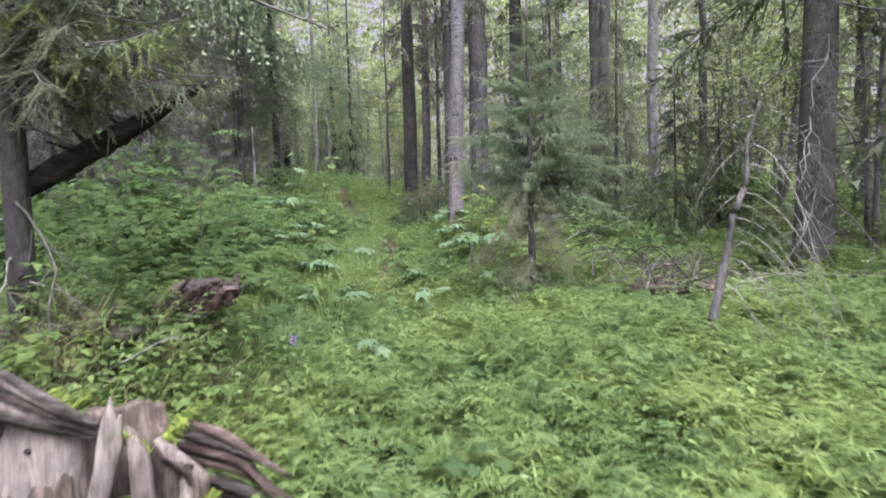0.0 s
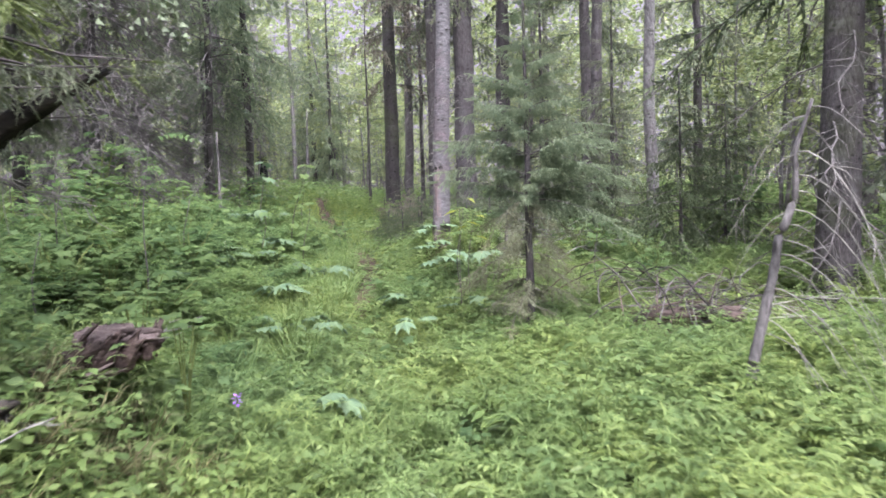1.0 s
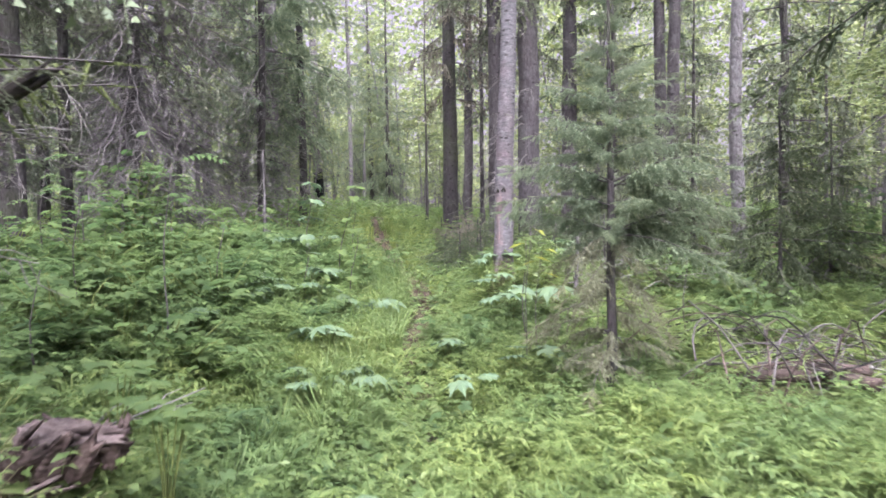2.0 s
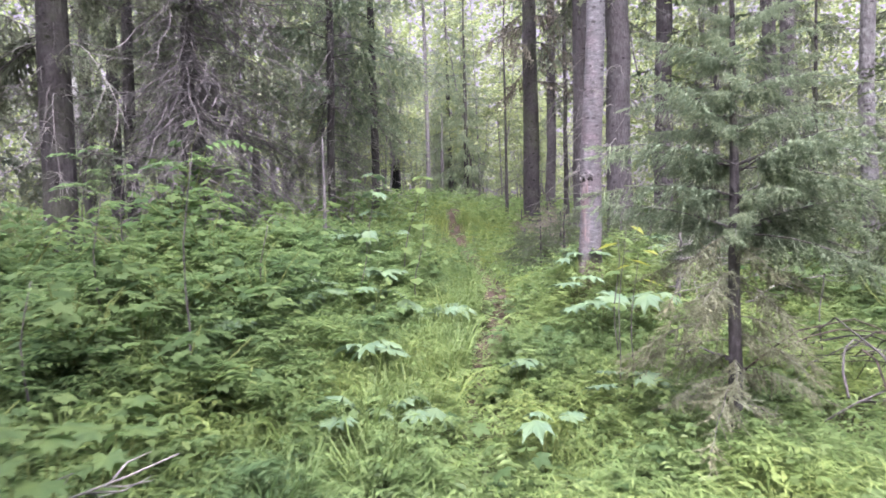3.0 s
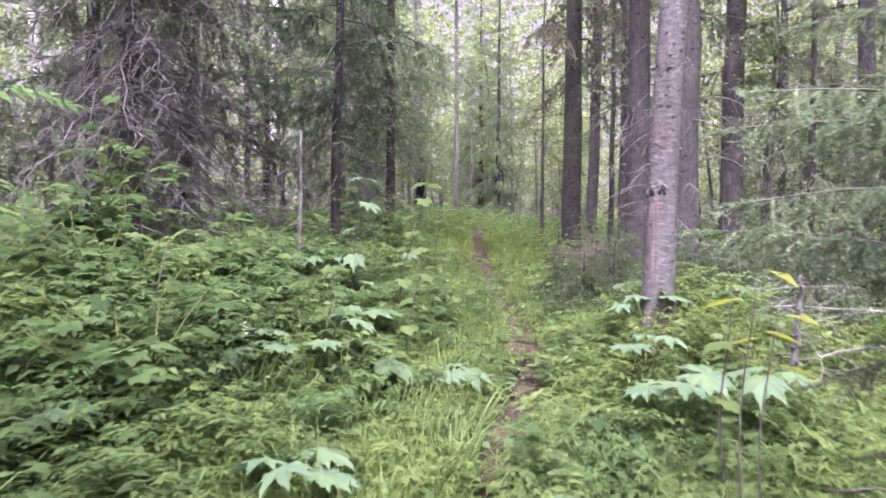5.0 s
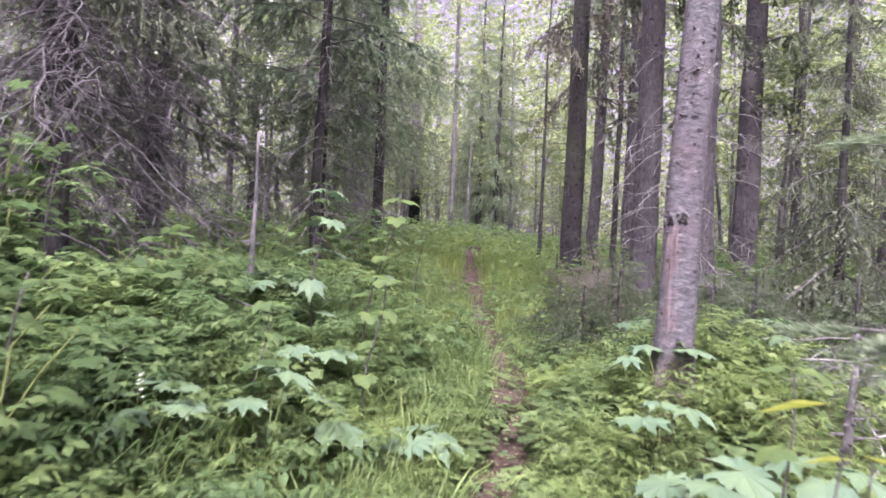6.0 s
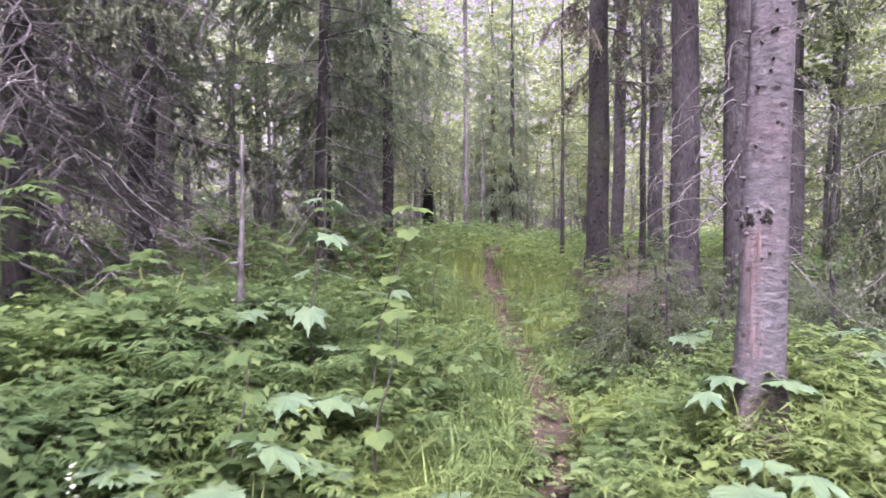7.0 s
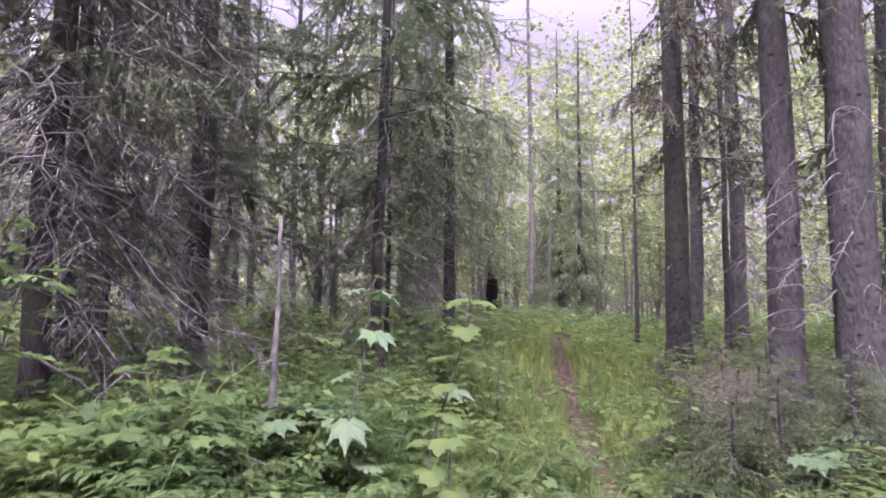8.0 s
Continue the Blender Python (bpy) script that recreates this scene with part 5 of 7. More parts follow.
def sow(rng, count, x0, x1, y0, y1, keep):
    """Random places in a stretch of the plan, thinned by keep(x, y) from 0 to 1."""
    x, y = rng.uniform(x0, x1, count * 3), rng.uniform(y0, y1, count * 3)
    ok = rng.random(len(x)) < keep(x, y)
    x, y = x[ok][:count], y[ok][:count]
    return x, y


def patch(x, y, f, k):
    return 0.5 + 0.5 * np.sin(x * f + k) * np.cos(y * f * 0.8 + 2 * k) + 0.25 * np.sin(x * f * 2.3 - y * f * 1.9 + k)


def stuff(name, label, category, shapes, mat):
    v, t = joined(shapes)
    tagged(new(name, mesh_data(name, v, t, mat)), label, category, kind="stuff")


def spread_plants(rng, kinds, x, y, sizes, lean=0.12):
    out = []
    which = rng.integers(0, len(kinds), len(x))
    base = np.stack([x, y, ground_z(x, y) - 0.01], -1)
    turn = about_z(rng.uniform(0, 6.28, len(x)), sizes)
    tip = np.eye(3)[None] + np.zeros((len(x), 1, 1))
    tip[:, 0, 2], tip[:, 1, 2] = rng.normal(0, lean, len(x)), rng.normal(0, lean, len(x))
    turn = tip @ turn
    for k, kind in enumerate(kinds):
        pick = which == k
        if pick.any():
            out.append(copies(kind, base[pick], turn[pick]))
    return out


def undergrowth():
    rng = np.random.default_rng(90)
    herb = [herb_plant(rng, a, p, leaf=0.038, detail=q) for a, p, q in ((4, 2, True), (4, 3, False), (5, 1, True), (5, 3, False), (3, 3, True), (4, 4, False))]
    herb_far = [herb_plant(rng, a, p, detail=False) for a, p in ((4, 2), (3, 2), (5, 1))]
    low = [palmate_plant(rng, n, True, 5) for n in (7, 8, 9)]
    low3 = [palmate_plant(rng, n, False, 3) for n in (4, 5)]
    tuft = [grass_tuft(rng) for _ in range(5)]
    fern = [fern_plant(rng, 5, 9) for _ in range(4)]

    def off_path(x, y):
        open_path = np.interp(y, (0, 7.7, 8.6), (0.0, 0.0, 0.11))
        return np.clip((trail_gap(x, y) - open_path) / 0.16, np.interp(y, (0, 5.5, 7.6, 8.6), (0.8, 0.75, 0.5, 0.03)), 1) * bare(x, y)

    def bare(x, y):
        return np.maximum(0.04, 1 - 0.6 * np.exp(-((x - 2.9) / 1.3) ** 4 - ((y - 8.9) / 0.9) ** 4) - 0.94 * np.exp(-((x - 2.4) / 0.95) ** 4 - ((y - 7.1) / 1.05) ** 4) - 0.9 * np.exp(-((x - 3.75) / 0.85) ** 4 - ((y - 7.6) / 0.8) ** 4) - 0.72 * np.exp(-((x - 0.55) / 1.25) ** 4 - ((y - 12.4) / 1.2) ** 4) - 0.6 * np.exp(-((x - 1.35) / 0.85) ** 4 - ((y - 10.0) / 1.2) ** 4))

    def in_shade(x, y):
        return np.clip(1.2 - 0.9 * np.exp(-((x + 5.2) / 2.2) ** 2 - ((y - 14.5) / 3.5) ** 2) - 0.8 * np.exp(-((x - 1.0) / 1.2) ** 2 - ((y - 15.5) / 2.5) ** 2) - 0.7 * np.exp(-((x + 0.1) / 1.1) ** 2 - ((y - 14.3) / 2.0) ** 2), 0.1, 1)

    def hump(x, y):
        return np.exp(-((x + 1.9) / 0.75) ** 2 - ((y - 3.4) / 0.9) ** 2)

    # feathery herbs with many small leaflets
    feather = [feather_plant(rng, n) for n in (4, 5, 5)]
    x, y = sow(rng, 1300, -4.5, 5, 1.6, 11, lambda x, y: off_path(x, y) * (1 - 0.7 * hump(x, y)) * np.clip(0.55 + 0.12 * x, 0.25, 1) * (0.4 + 0.6 * np.clip(patch(x, y, 1.3, 4.0), 0, 1)))
    stuff("feathery_herbs", "soft light green herbs with feathery divided leaves", "herbs", spread_plants(rng, feather, x, y, rng.uniform(0.26, 0.5, len(x))), M_FEATHER)
    # soft horsetails, thickest beside the start of the path
    soft = [horsetail_plant(rng, w, a) for w, a in ((5, 9), (6, 8), (4, 10))]
    x, y = sow(rng, 5200, -3.2, 5.2, 1.5, 10.5, lambda x, y: off_path(x, y) * (1 - 0.8 * hump(x, y)) * np.clip(0.75 + 0.12 * x - 0.03 * y, 0.2, 1) * (0.3 + 0.7 * np.clip(patch(x, y, 1.6, 5.1), 0, 1)))
    stuff("horsetails", "soft yellow-green horsetails with fine whorled branchlets", "horsetails", spread_plants(rng, soft, x, y, rng.uniform(0.24, 0.46, len(x)), 0.2), M_HORSE)
    cover = [leaf_cluster(rng, n) for n in (8, 9, 11)]
    x, y = sow(rng, 5200, -5.5, 5, 1.5, 13, lambda x, y: np.clip(off_path(x, y), 0.03, 1))
    stuff("low_leaves", "low light green leaves filling the gaps between herbs", "herbs", spread_plants(rng, cover, x, y, rng.uniform(0.09, 0.19, len(x)), 0.2), M_LOW)
    layered = [fern_plant(rng, n, 8) for n in (4, 5, 6)]
    x, y = sow(rng, 120, -5.8, -1.6, 4.8, 11.5, lambda x, y: (0.2 + 0.8 * np.clip(patch(x, y, 1.2, 6.3), 0, 1)) * off_path(x, y))
    stuff("bank_ferns", "green ferns layered over the bank beside the path", "ferns", spread_plants(rng, layered, x, y, rng.uniform(0.4, 0.62, len(x)), 0.2), M_SHRUB)
    x, y = sow(rng, 650, -5.8, -1.5, 4.8, 12, lambda x, y: off_path(x, y) * (0.3 + 0.7 * np.clip(patch(x, y, 1.4, 2.6), 0, 1)))
    stuff("bank_herbs", "soft green herbs with divided leaves on the bank", "herbs", spread_plants(rng, [feather_plant(rng, n) for n in (5, 6, 7)], x, y, rng.uniform(0.4, 0.68, len(x)), 0.2), M_SHRUB)
    x, y = sow(rng, 1100, -5.0, -1.5, 4.8, 11, lambda x, y: off_path(x, y))
    stuff("bank_horsetails", "soft green horsetails on the bank", "horsetails", spread_plants(rng, soft, x, y, rng.uniform(0.3, 0.55, len(x)), 0.25), M_FEATHER)
    # near herbs
    x, y = sow(rng, 4300, -5.8, 5.2, 1.6, 13, lambda x, y: off_path(x, y) * (1 - 0.55 * hump(x, y)) * (0.35 + 0.65 * np.clip(patch(x, y, 1.1, 0.4), 0, 1)))
    foot = 1 - 0.45 * np.exp(-((x - 0.1) / 0.6) ** 2 - ((y - 9.8) / 0.7) ** 2)
    hs = rng.uniform(0.20, 0.44, len(x)) * foot * np.where(trail_gap(x, y) < 0.5, 0.7, 1) * np.where(x < -1.9, 1.3, 1)
    stuff("herbs", "dense bright green leafy herbs beside the path", "herbs", spread_plants(rng, herb, x, y, hs), M_HERB)
    # far herbs
    x, y = sow(rng, 5400, -13, 11, 12, 34, lambda x, y: off_path(x, y) * in_shade(x, y) * (0.3 + 0.7 * np.clip(patch(x, y, 0.8, 1.4), 0, 1)))
    stuff("distant_herbs", "green leafy herbs carpeting the forest floor", "herbs", spread_plants(rng, herb_far, x, y, rng.uniform(0.3, 0.62, len(x))), M_HERB)
    # thin herbs further out and behind
    x, y = sow(rng, 2600, -14, 13, -9, 13, lambda x, y: np.clip(np.maximum(np.abs(x) - 4.6, 2.0 - y) / 1.5, 0, 1) * 0.9)
    stuff("outlying_herbs", "scattered green herbs under the trees", "herbs", spread_plants(rng, herb_far, x, y, rng.uniform(0.3, 0.55, len(x))), M_HERB)
    # lobed low plants
    x, y = sow(rng, 750, -6, 5, 1.6, 14, lambda x, y: off_path(x, y) * (1 - 0.95 * hump(x, y)) * np.clip(patch(x, y, 1.5, 2.1), 0.1, 1) * np.clip(0.75 - 0.35 * x, 0.25, 1))
    stuff("lobed_herbs", "low green plants with lobed leaves", "herbs", spread_plants(rng, low, x, y, rng.uniform(0.17, 0.36, len(x))), M_SHRUB)
    x, y = sow(rng, 2200, -4.5, 4, 1.5, 14, lambda x, y: np.clip((trail_gap(x, y) - np.interp(y, (0, 7.7, 8.6), (-0.15, -0.12, 0.05))) / 0.15, 0.12, 1) * 0.9 * bare(x, y))
    stuff("ground_cover", "small low leaves covering the soil", "herbs", spread_plants(rng, low3, x, y, rng.uniform(0.08, 0.20, len(x))), M_LOW)
    # grass
    x, y = sow(rng, 2000, -5, 5, 0.8, 26, lambda x, y: np.clip((trail_gap(x, y) - 0.12) / 0.15, 0.02, 1) * (0.25 + 0.75 * np.clip(patch(x, y, 0.9, 3.0), 0, 1)) * (0.4 + 0.6 * np.exp(-((trail_gap(x, y) - 0.5) / 0.9) ** 2)) * bare(x, y))
    stuff("grass", "tufts of soft green grass among the herbs", "grass", spread_plants(rng, tuft, x, y, rng.uniform(0.16, 0.34, len(x))), M_GRASS)
    x, y = sow(rng, 1500, -5.5, 0.5, 12, 27, lambda x, y: np.exp(-((trail_gap(x, y) - 0.5) / 0.9) ** 2) * np.clip((trail_gap(x, y) - 0.12) / 0.15, 0.02, 1))
    stuff("path_grass", "bright yellow-green grass lining the far path", "grass", spread_plants(rng, tuft[:3], x, y, rng.uniform(0.25, 0.46, len(x))), M_GRASS)
    x, y = sow(rng, 900, -4.6, -0.9, 5.0, 12, lambda x, y: off_path(x, y) * np.clip(1.25 + 0.25 * x, 0.3, 1))
    stuff("bank_grass", "soft arching green grass among the herbs on the bank", "grass", spread_plants(rng, tuft, x, y, rng.uniform(0.34, 0.62, len(x)), 0.3), M_HORSE)
    # ferns, mostly on the right
    x, y = sow(rng, 620, -3, 5, 1.2, 14, lambda x, y: off_path(x, y) * np.clip(0.3 + 0.45 * x - 0.02 * y, 0.07, 1))
    stuff("ferns", "light green ferns with feathery fronds", "ferns", spread_plants(rng, fern, x, y, rng.uniform(0.28, 0.55, len(x))), M_FERN)
    # dry grass hanging on the hump on the left
    x, y = sow(rng, 190, -2.7, -1.0, 2.7, 4.0, lambda x, y: 1.0 + 0 * x)
    stuff("dry_grass", "withered straw-coloured grass hanging from the hump", "grass", spread_plants(rng, tuft, x, y, rng.uniform(0.2, 0.42, len(x)), 0.5), M_STRAW)
    # fallen leaves and needles on the footpath
    n = 700
    y = rng.uniform(3, 17, n)
    x = trail_x(y) + rng.normal(0, 0.16, n)
    p = np.stack([x, y, ground_z(x, y) + 0.03], -1)
    d = rng.normal(0, 1, (n, 3)) * (1, 1, 0.15)
    stuff("fallen_leaves", "withered yellowish leaves lying on the soil", "leaves", [copies(small_leaf(0.5), p, axes_from(d, rng.normal(0, 0.3, n)) * rng.uniform(0.03, 0.07, n)[:, None, None])], M_STRAW)


undergrowth()


# Far woods that close the view ----------------------------------------------------
def far_woods():
    rng = np.random.default_rng(120)
    n = 118000
    a = np.where(rng.random(n) < 0.78, rng.uniform(radians(52), radians(152), n), rng.uniform(0, 2 * np.pi, n))
    r = rng.uniform(34, 58, n)
    x, y = -1 + r * np.cos(a), 8 + r * np.sin(a)
    gap = np.exp(-((a - radians(100)) / radians(5)) ** 2) + 0.6 * np.exp(-((a - radians(118)) / radians(3)) ** 2)
    keep = rng.random(n) > 0.42 * gap
    a, r, x, y = a[keep], r[keep], x[keep], y[keep]
    n = len(a)
    clump = 0.5 + 0.5 * np.sin(a * 23 + 0.15 * r) * np.cos(a * 41 + 1)
    z = ground_z(x, y) + rng.random(n) * (19 + 9 * clump) * (r / 58) + 0.2
    d = rng.normal(0, 1, (n, 3)) * (1, 1, 0.5)
    m = axes_from(d, rng.uniform(0, 6, n)) * rng.uniform(0.2, 0.42, n)[:, None, None]
    stuff("far_woods", "light green far woods behind the stand", "woods", [copies(small_leaf(0.7), np.stack([x, y, z], -1), m)], M_TREE_LEAF)


far_woods()


# Single plants beside the path ------------------------------------------------------
RL = np.random.default_rng(31)
BROAD = [mesh_data("leaf", *lobed_leaf(RL, n, dp, dr, True, 0.4), M_BIG) for n, dp, dr in ((9, 0.42, 0.3), (7, 0.5, 0.5), (11, 0.36, 0.2), (7, 0.38, 0.65))]
MAPLE = [mesh_data("leaf", *lobed_leaf(RL, n, 0.38, dr, True, 0.8), M_SHRUB) for n, dr in ((5, 0.15), (5, 0.28), (7, 0.2))]


def set_leaf(ob, mesh, place, way, size, roll=0.0):
    leaf = new("leaf", mesh)
    leaf.parent = ob
    m = axes_from(np.array([way], float), np.array([roll]))[0] * size
    leaf.matrix_basis = Matrix.Translation(place) @ Matrix(m.tolist()).to_4x4()


def broad_plant(x, y, height, leaf, count, rng, label, meshes):
    ob = thing("broad_leaved_herb", (x, y, gz(x, y)), label, "herb", "broad-leaved herbs")
    for k in range(count):
        b = 2 * math.pi * (k + rng.uniform(-0.3, 0.3)) / count
        r = rng.uniform(0.3, 1.0) * leaf * 1.3
        p = np.array([r * math.cos(b), r * math.sin(b), height * rng.uniform(0.72, 1.0)])
        stalk = part("stalk", tube([(0, 0, -0.03), (p[0] * 0.35, p[1] * 0.35, p[2] * 0.6), tuple(p)], [0.005, 0.004, 0.0025], 4), M_STEM, ob)
        set_leaf(stalk, meshes[int(rng.integers(0, len(meshes)))], p, (math.cos(b), math.sin(b), rng.uniform(-0.35, 0.1)), leaf * rng.uniform(0.8, 1.15), rng.normal(0, 0.15))
    return ob


for bx, by, bh, bl, bn in ((-1.38, 7.3, 0.46, 0.17, 4), (-1.85, 9.03, 0.50, 0.25, 3), (-1.80, 8.70, 0.74, 0.19, 3), (-1.34, 6.48, 0.42, 0.16, 3), (-0.95, 6.64, 0.34, 0.12, 4), (-0.2, 6.5, 0.40, 0.12, 3),
                           (-0.41, 7.57, 0.36, 0.13, 4), (-1.24, 9.3, 0.44, 0.16, 4), (-2.15, 9.75, 0.52, 0.19, 4), (-2.26, 8.39, 0.46, 0.16, 4), (-2.4, 7.2, 0.44, 0.15, 4),
                           (0.17, 8.7, 0.58, 0.18, 4), (0.62, 8.85, 0.52, 0.19, 3), (0.22, 7.18, 0.44, 0.17, 3), (0.0, 9.26, 0.52, 0.17, 3), (0.03, 10.05, 0.4, 0.15, 3), (-0.56, 4.72, 0.40, 0.12, 4),
                           (-2.74, 10.42, 0.55, 0.18, 4), (0.92, 11.2, 0.42, 0.15, 4), (0.0, 11.9, 0.40, 0.15, 4), (-2.84, 10.9, 0.5, 0.14, 4), (0.25, 12.2, 0.42, 0.16, 4), (-2.6, 12.4, 0.5, 0.15, 4)):
    broad_plant(bx, by, bh, bl, bn, RL, "large pale blue-green lobed leaves on thin stalks", BROAD)
for bx, by in ((-4.9, 10.6), (-4.3, 10.9), (-3.7, 11.0), (-3.3, 10.0), (-3.9, 9.9), (-2.9, 9.3), (-3.0, 8.2), (-2.2, 5.8), (-2.7, 6.6), (-3.3, 7.4), (-1.9, 5.2), (-2.3, 11.2), (-1.22, 4.2), (-1.55, 4.45)):
    broad_plant(bx, by, RL.uniform(0.5, 0.75), 0.10, 7, RL, "green herb with maple-like leaves in tiers", MAPLE)


def shrub(x, y, height, spread, stems, per_stem, leaf, label, rng, mat_mesh=None):
    """A leafy shrub: arching stems, each with tiers of lobed leaves."""
    ob = thing("leafy_shrub", (x, y, gz(x, y)), label, "shrub", "leafy shrubs")
    wood, p, d = [], [], []
    for k in range(stems):
        b = rng.uniform(0, 6.28)
        h = height * rng.uniform(0.6, 1.0)
        out = spread * rng.uniform(0.2, 1.0)
        q = np.linspace(0, 1, 6)
        ax = np.stack([out * math.cos(b) * q ** 1.5, out * math.sin(b) * q ** 1.5, h * (q - 0.12 * q ** 3)], -1)
        ax[1:] += rng.normal(0, 0.015, (5, 3))
        ax[0, 2] = -0.05
        part("stem", tube(ax, np.linspace(0.009, 0.003, 6), 5), M_STEM, ob)
        for _ in range(per_stem):
            s = rng.uniform(0.3, 1.0)
            at = np.array([np.interp(s, q, ax[:, j]) for j in range(3)])
            c = rng.uniform(0, 6.28)
            L = rng.uniform(0.05, 0.28) * spread * 1.4
            p.append(at + (math.cos(c) * L, math.sin(c) * L, rng.uniform(-0.05, 0.06)))
            d.append((math.cos(c), math.sin(c), rng.uniform(-0.5, 0.0)))
    p, d = np.array(p), np.array(d)
    kinds = [lobed_leaf(rng, 5, 0.36, 0.2, True, 0.8, fine=False) for _ in range(3)]
    m = axes_from(d, rng.normal(0, 0.25, len(p))) * (leaf * rng.uniform(0.6, 1.25, len(p)))[:, None, None]
    part("foliage", joined([copies(kinds[k], p[k::3], m[k::3]) for k in range(3)]), mat_mesh or M_SHRUB, ob)


RS = np.random.default_rng(37)
for sx, sy, sh, sp, st, ps, lf in ((-2.45, 7.7, 1.0, 0.55, 9, 16, 0.075), (-3.3, 8.5, 1.15, 0.7, 11, 18, 0.08), (-4.1, 9.3, 1.75, 0.8, 11, 22, 0.085), (-3.0, 6.4, 0.95, 0.6, 9, 16, 0.07),
                                  (-4.3, 7.3, 1.1, 0.8, 10, 18, 0.08), (-3.5, 11.6, 1.0, 0.6, 8, 16, 0.075), (-5.0, 11.8, 1.0, 0.7, 9, 16, 0.08), (-2.9, 13.2, 1.15, 0.6, 8, 18, 0.07),
                                  (-3.3, 14.2, 0.95, 0.5, 8, 16, 0.07), (-4.3, 18.0, 0.8, 0.6, 8, 16, 0.07), (-6.2, 12.8, 1.1, 0.8, 9, 16, 0.08), (2.6, 8.9, 0.8, 0.5, 7, 14, 0.06),
                                  (2.1, 10.4, 1.0, 0.6, 9, 16, 0.07), (4.4, 11.0, 1.6, 0.8, 10, 24, 0.08), (1.6, 14.6, 1.2, 0.7, 9, 18, 0.08),
                                  (-5.2, 8.7, 1.15, 0.7, 9, 18, 0.075), (-4.7, 8.2, 1.0, 0.6, 8, 16, 0.07), (-6.0, 8.6, 1.2, 0.7, 9, 16, 0.075), (-2.6, 4.9, 0.8, 0.5, 8, 14, 0.065), (-3.6, 5.9, 1.0, 0.6, 9, 16, 0.07), (-1.75, 10.7, 0.9, 0.4, 6, 12, 0.07), (-7.3, 17.0, 1.3, 0.9, 10, 20, 0.085), (-5.6, 18.6, 1.2, 0.8, 9, 20, 0.08),
                                  (-2.3, 6.4, 0.75, 0.5, 8, 15, 0.07), (-2.85, 7.2, 0.8, 0.55, 9, 15, 0.075), (-3.7, 8.0, 0.95, 0.6, 9, 16, 0.075), (-2.1, 9.0, 0.7, 0.45, 7, 13, 0.07), (-4.0, 6.4, 0.95, 0.6, 9, 16, 0.075), (-4.7, 7.0, 1.0, 0.7, 9, 16, 0.08), (-3.2, 5.5, 0.8, 0.5, 8, 14, 0.07), (-3.0, 9.7, 0.8, 0.5, 8, 14, 0.07)):
    shrub(sx, sy, sh, sp, st, ps, lf, "leafy green shrub with lobed leaves", RS)


def seedling(x, y, height, leaf, pairs, lean, rng, label, meshes):
    """A tall single-stemmed seedling with spaced leaves."""
    ob = thing("tree_seedling", (x, y, gz(x, y)), label, "seedling", "tree seedlings")
    q = np.linspace(0, 1, 8)
    ax = np.stack([lean[0] * q + 0.02 * np.sin(q * 9), lean[1] * q + 0.02 * np.cos(q * 7), height * q - 0.04], -1)
    part("stem", tube(ax, np.linspace(0.008, 0.003, 8), 6), M_TWIG_DARK, ob)
    for k in range(pairs):
        s = 0.35 + 0.65 * k / max(1, pairs - 1)
        at = np.array([np.interp(s, q, ax[:, j]) for j in range(3)])
        for side in (0, 1):
            c = k * 1.9 + side * math.pi + rng.uniform(-0.3, 0.3)
            tip = at + np.array([math.cos(c), math.sin(c), 0.25]) * leaf * 0.7
            stalk = part("stalk", tube([at, tip], [0.003, 0.002], 4), M_STEM, ob)
            set_leaf(stalk, meshes[int(rng.integers(0, len(meshes)))], tip, (math.cos(c), math.sin(c), rng.uniform(-0.6, -0.1)), leaf * rng.uniform(0.75, 1.1))


def rowan_sapling(x, y, height, leaves, rng):
    """A thin sapling whose leaves are rows of paired leaflets."""
    ob = thing("rowan_sapling", (x, y, gz(x, y)), "rowan sapling with feathered light green leaves", "sapling", "rowan saplings")
    q = np.linspace(0, 1, 7)
    ax = np.stack([0.10 * q + 0.02 * np.sin(q * 8), 0.03 * np.sin(q * 6), height * q - 0.04], -1)
    stem = part("stem", tube(ax, np.linspace(0.009, 0.003, 7), 6), M_TWIG_DARK, ob)
    for k in range(leaves):
        u = 0.35 + 0.65 * k / max(1, leaves - 1)
        at = np.array([np.interp(u, q, ax[:, j]) for j in range(3)])
        c = k * 2.4 + rng.uniform(-0.4, 0.4)
        d, n = np.array([math.cos(c), math.sin(c), 0]), np.array([-math.sin(c), math.cos(c), 0])
        L = rng.uniform(0.24, 0.36)
        t = np.linspace(0.25, 1, 7)
        spine = at + np.outer(t * L, d) + np.outer(0.30 * L * np.sin(t * 2.2) - 0.12 * L * t ** 2, (0, 0, 1))
        shapes = [tube([at, spine[2], spine[-1]], [0.002, 0.0015, 0.001], 3, False)]
        for side in (1, -1):
            way = np.array([n * side + d * 0.45 + (0, 0, -0.12)] * 7) + rng.normal(0, 0.08, (7, 3))
            size = L * 0.30 * (1.1 - 0.35 * np.abs(t - 0.55)) * rng.uniform(0.9, 1.1, 7)
            shapes.append(copies(leaflet(1, 0.36, 0.05, 0.1), spine, axes_from(way, rng.normal(0, 0.2, 7)) * size[:, None, None]))
        shapes.append(copies(leaflet(1, 0.36, 0.05, 0.1), spine[-1:], axes_from(d[None] + (0, 0, -0.2), np.zeros(1)) * L * 0.3))
        part("leaf", joined(shapes), M_SHRUB, stem)


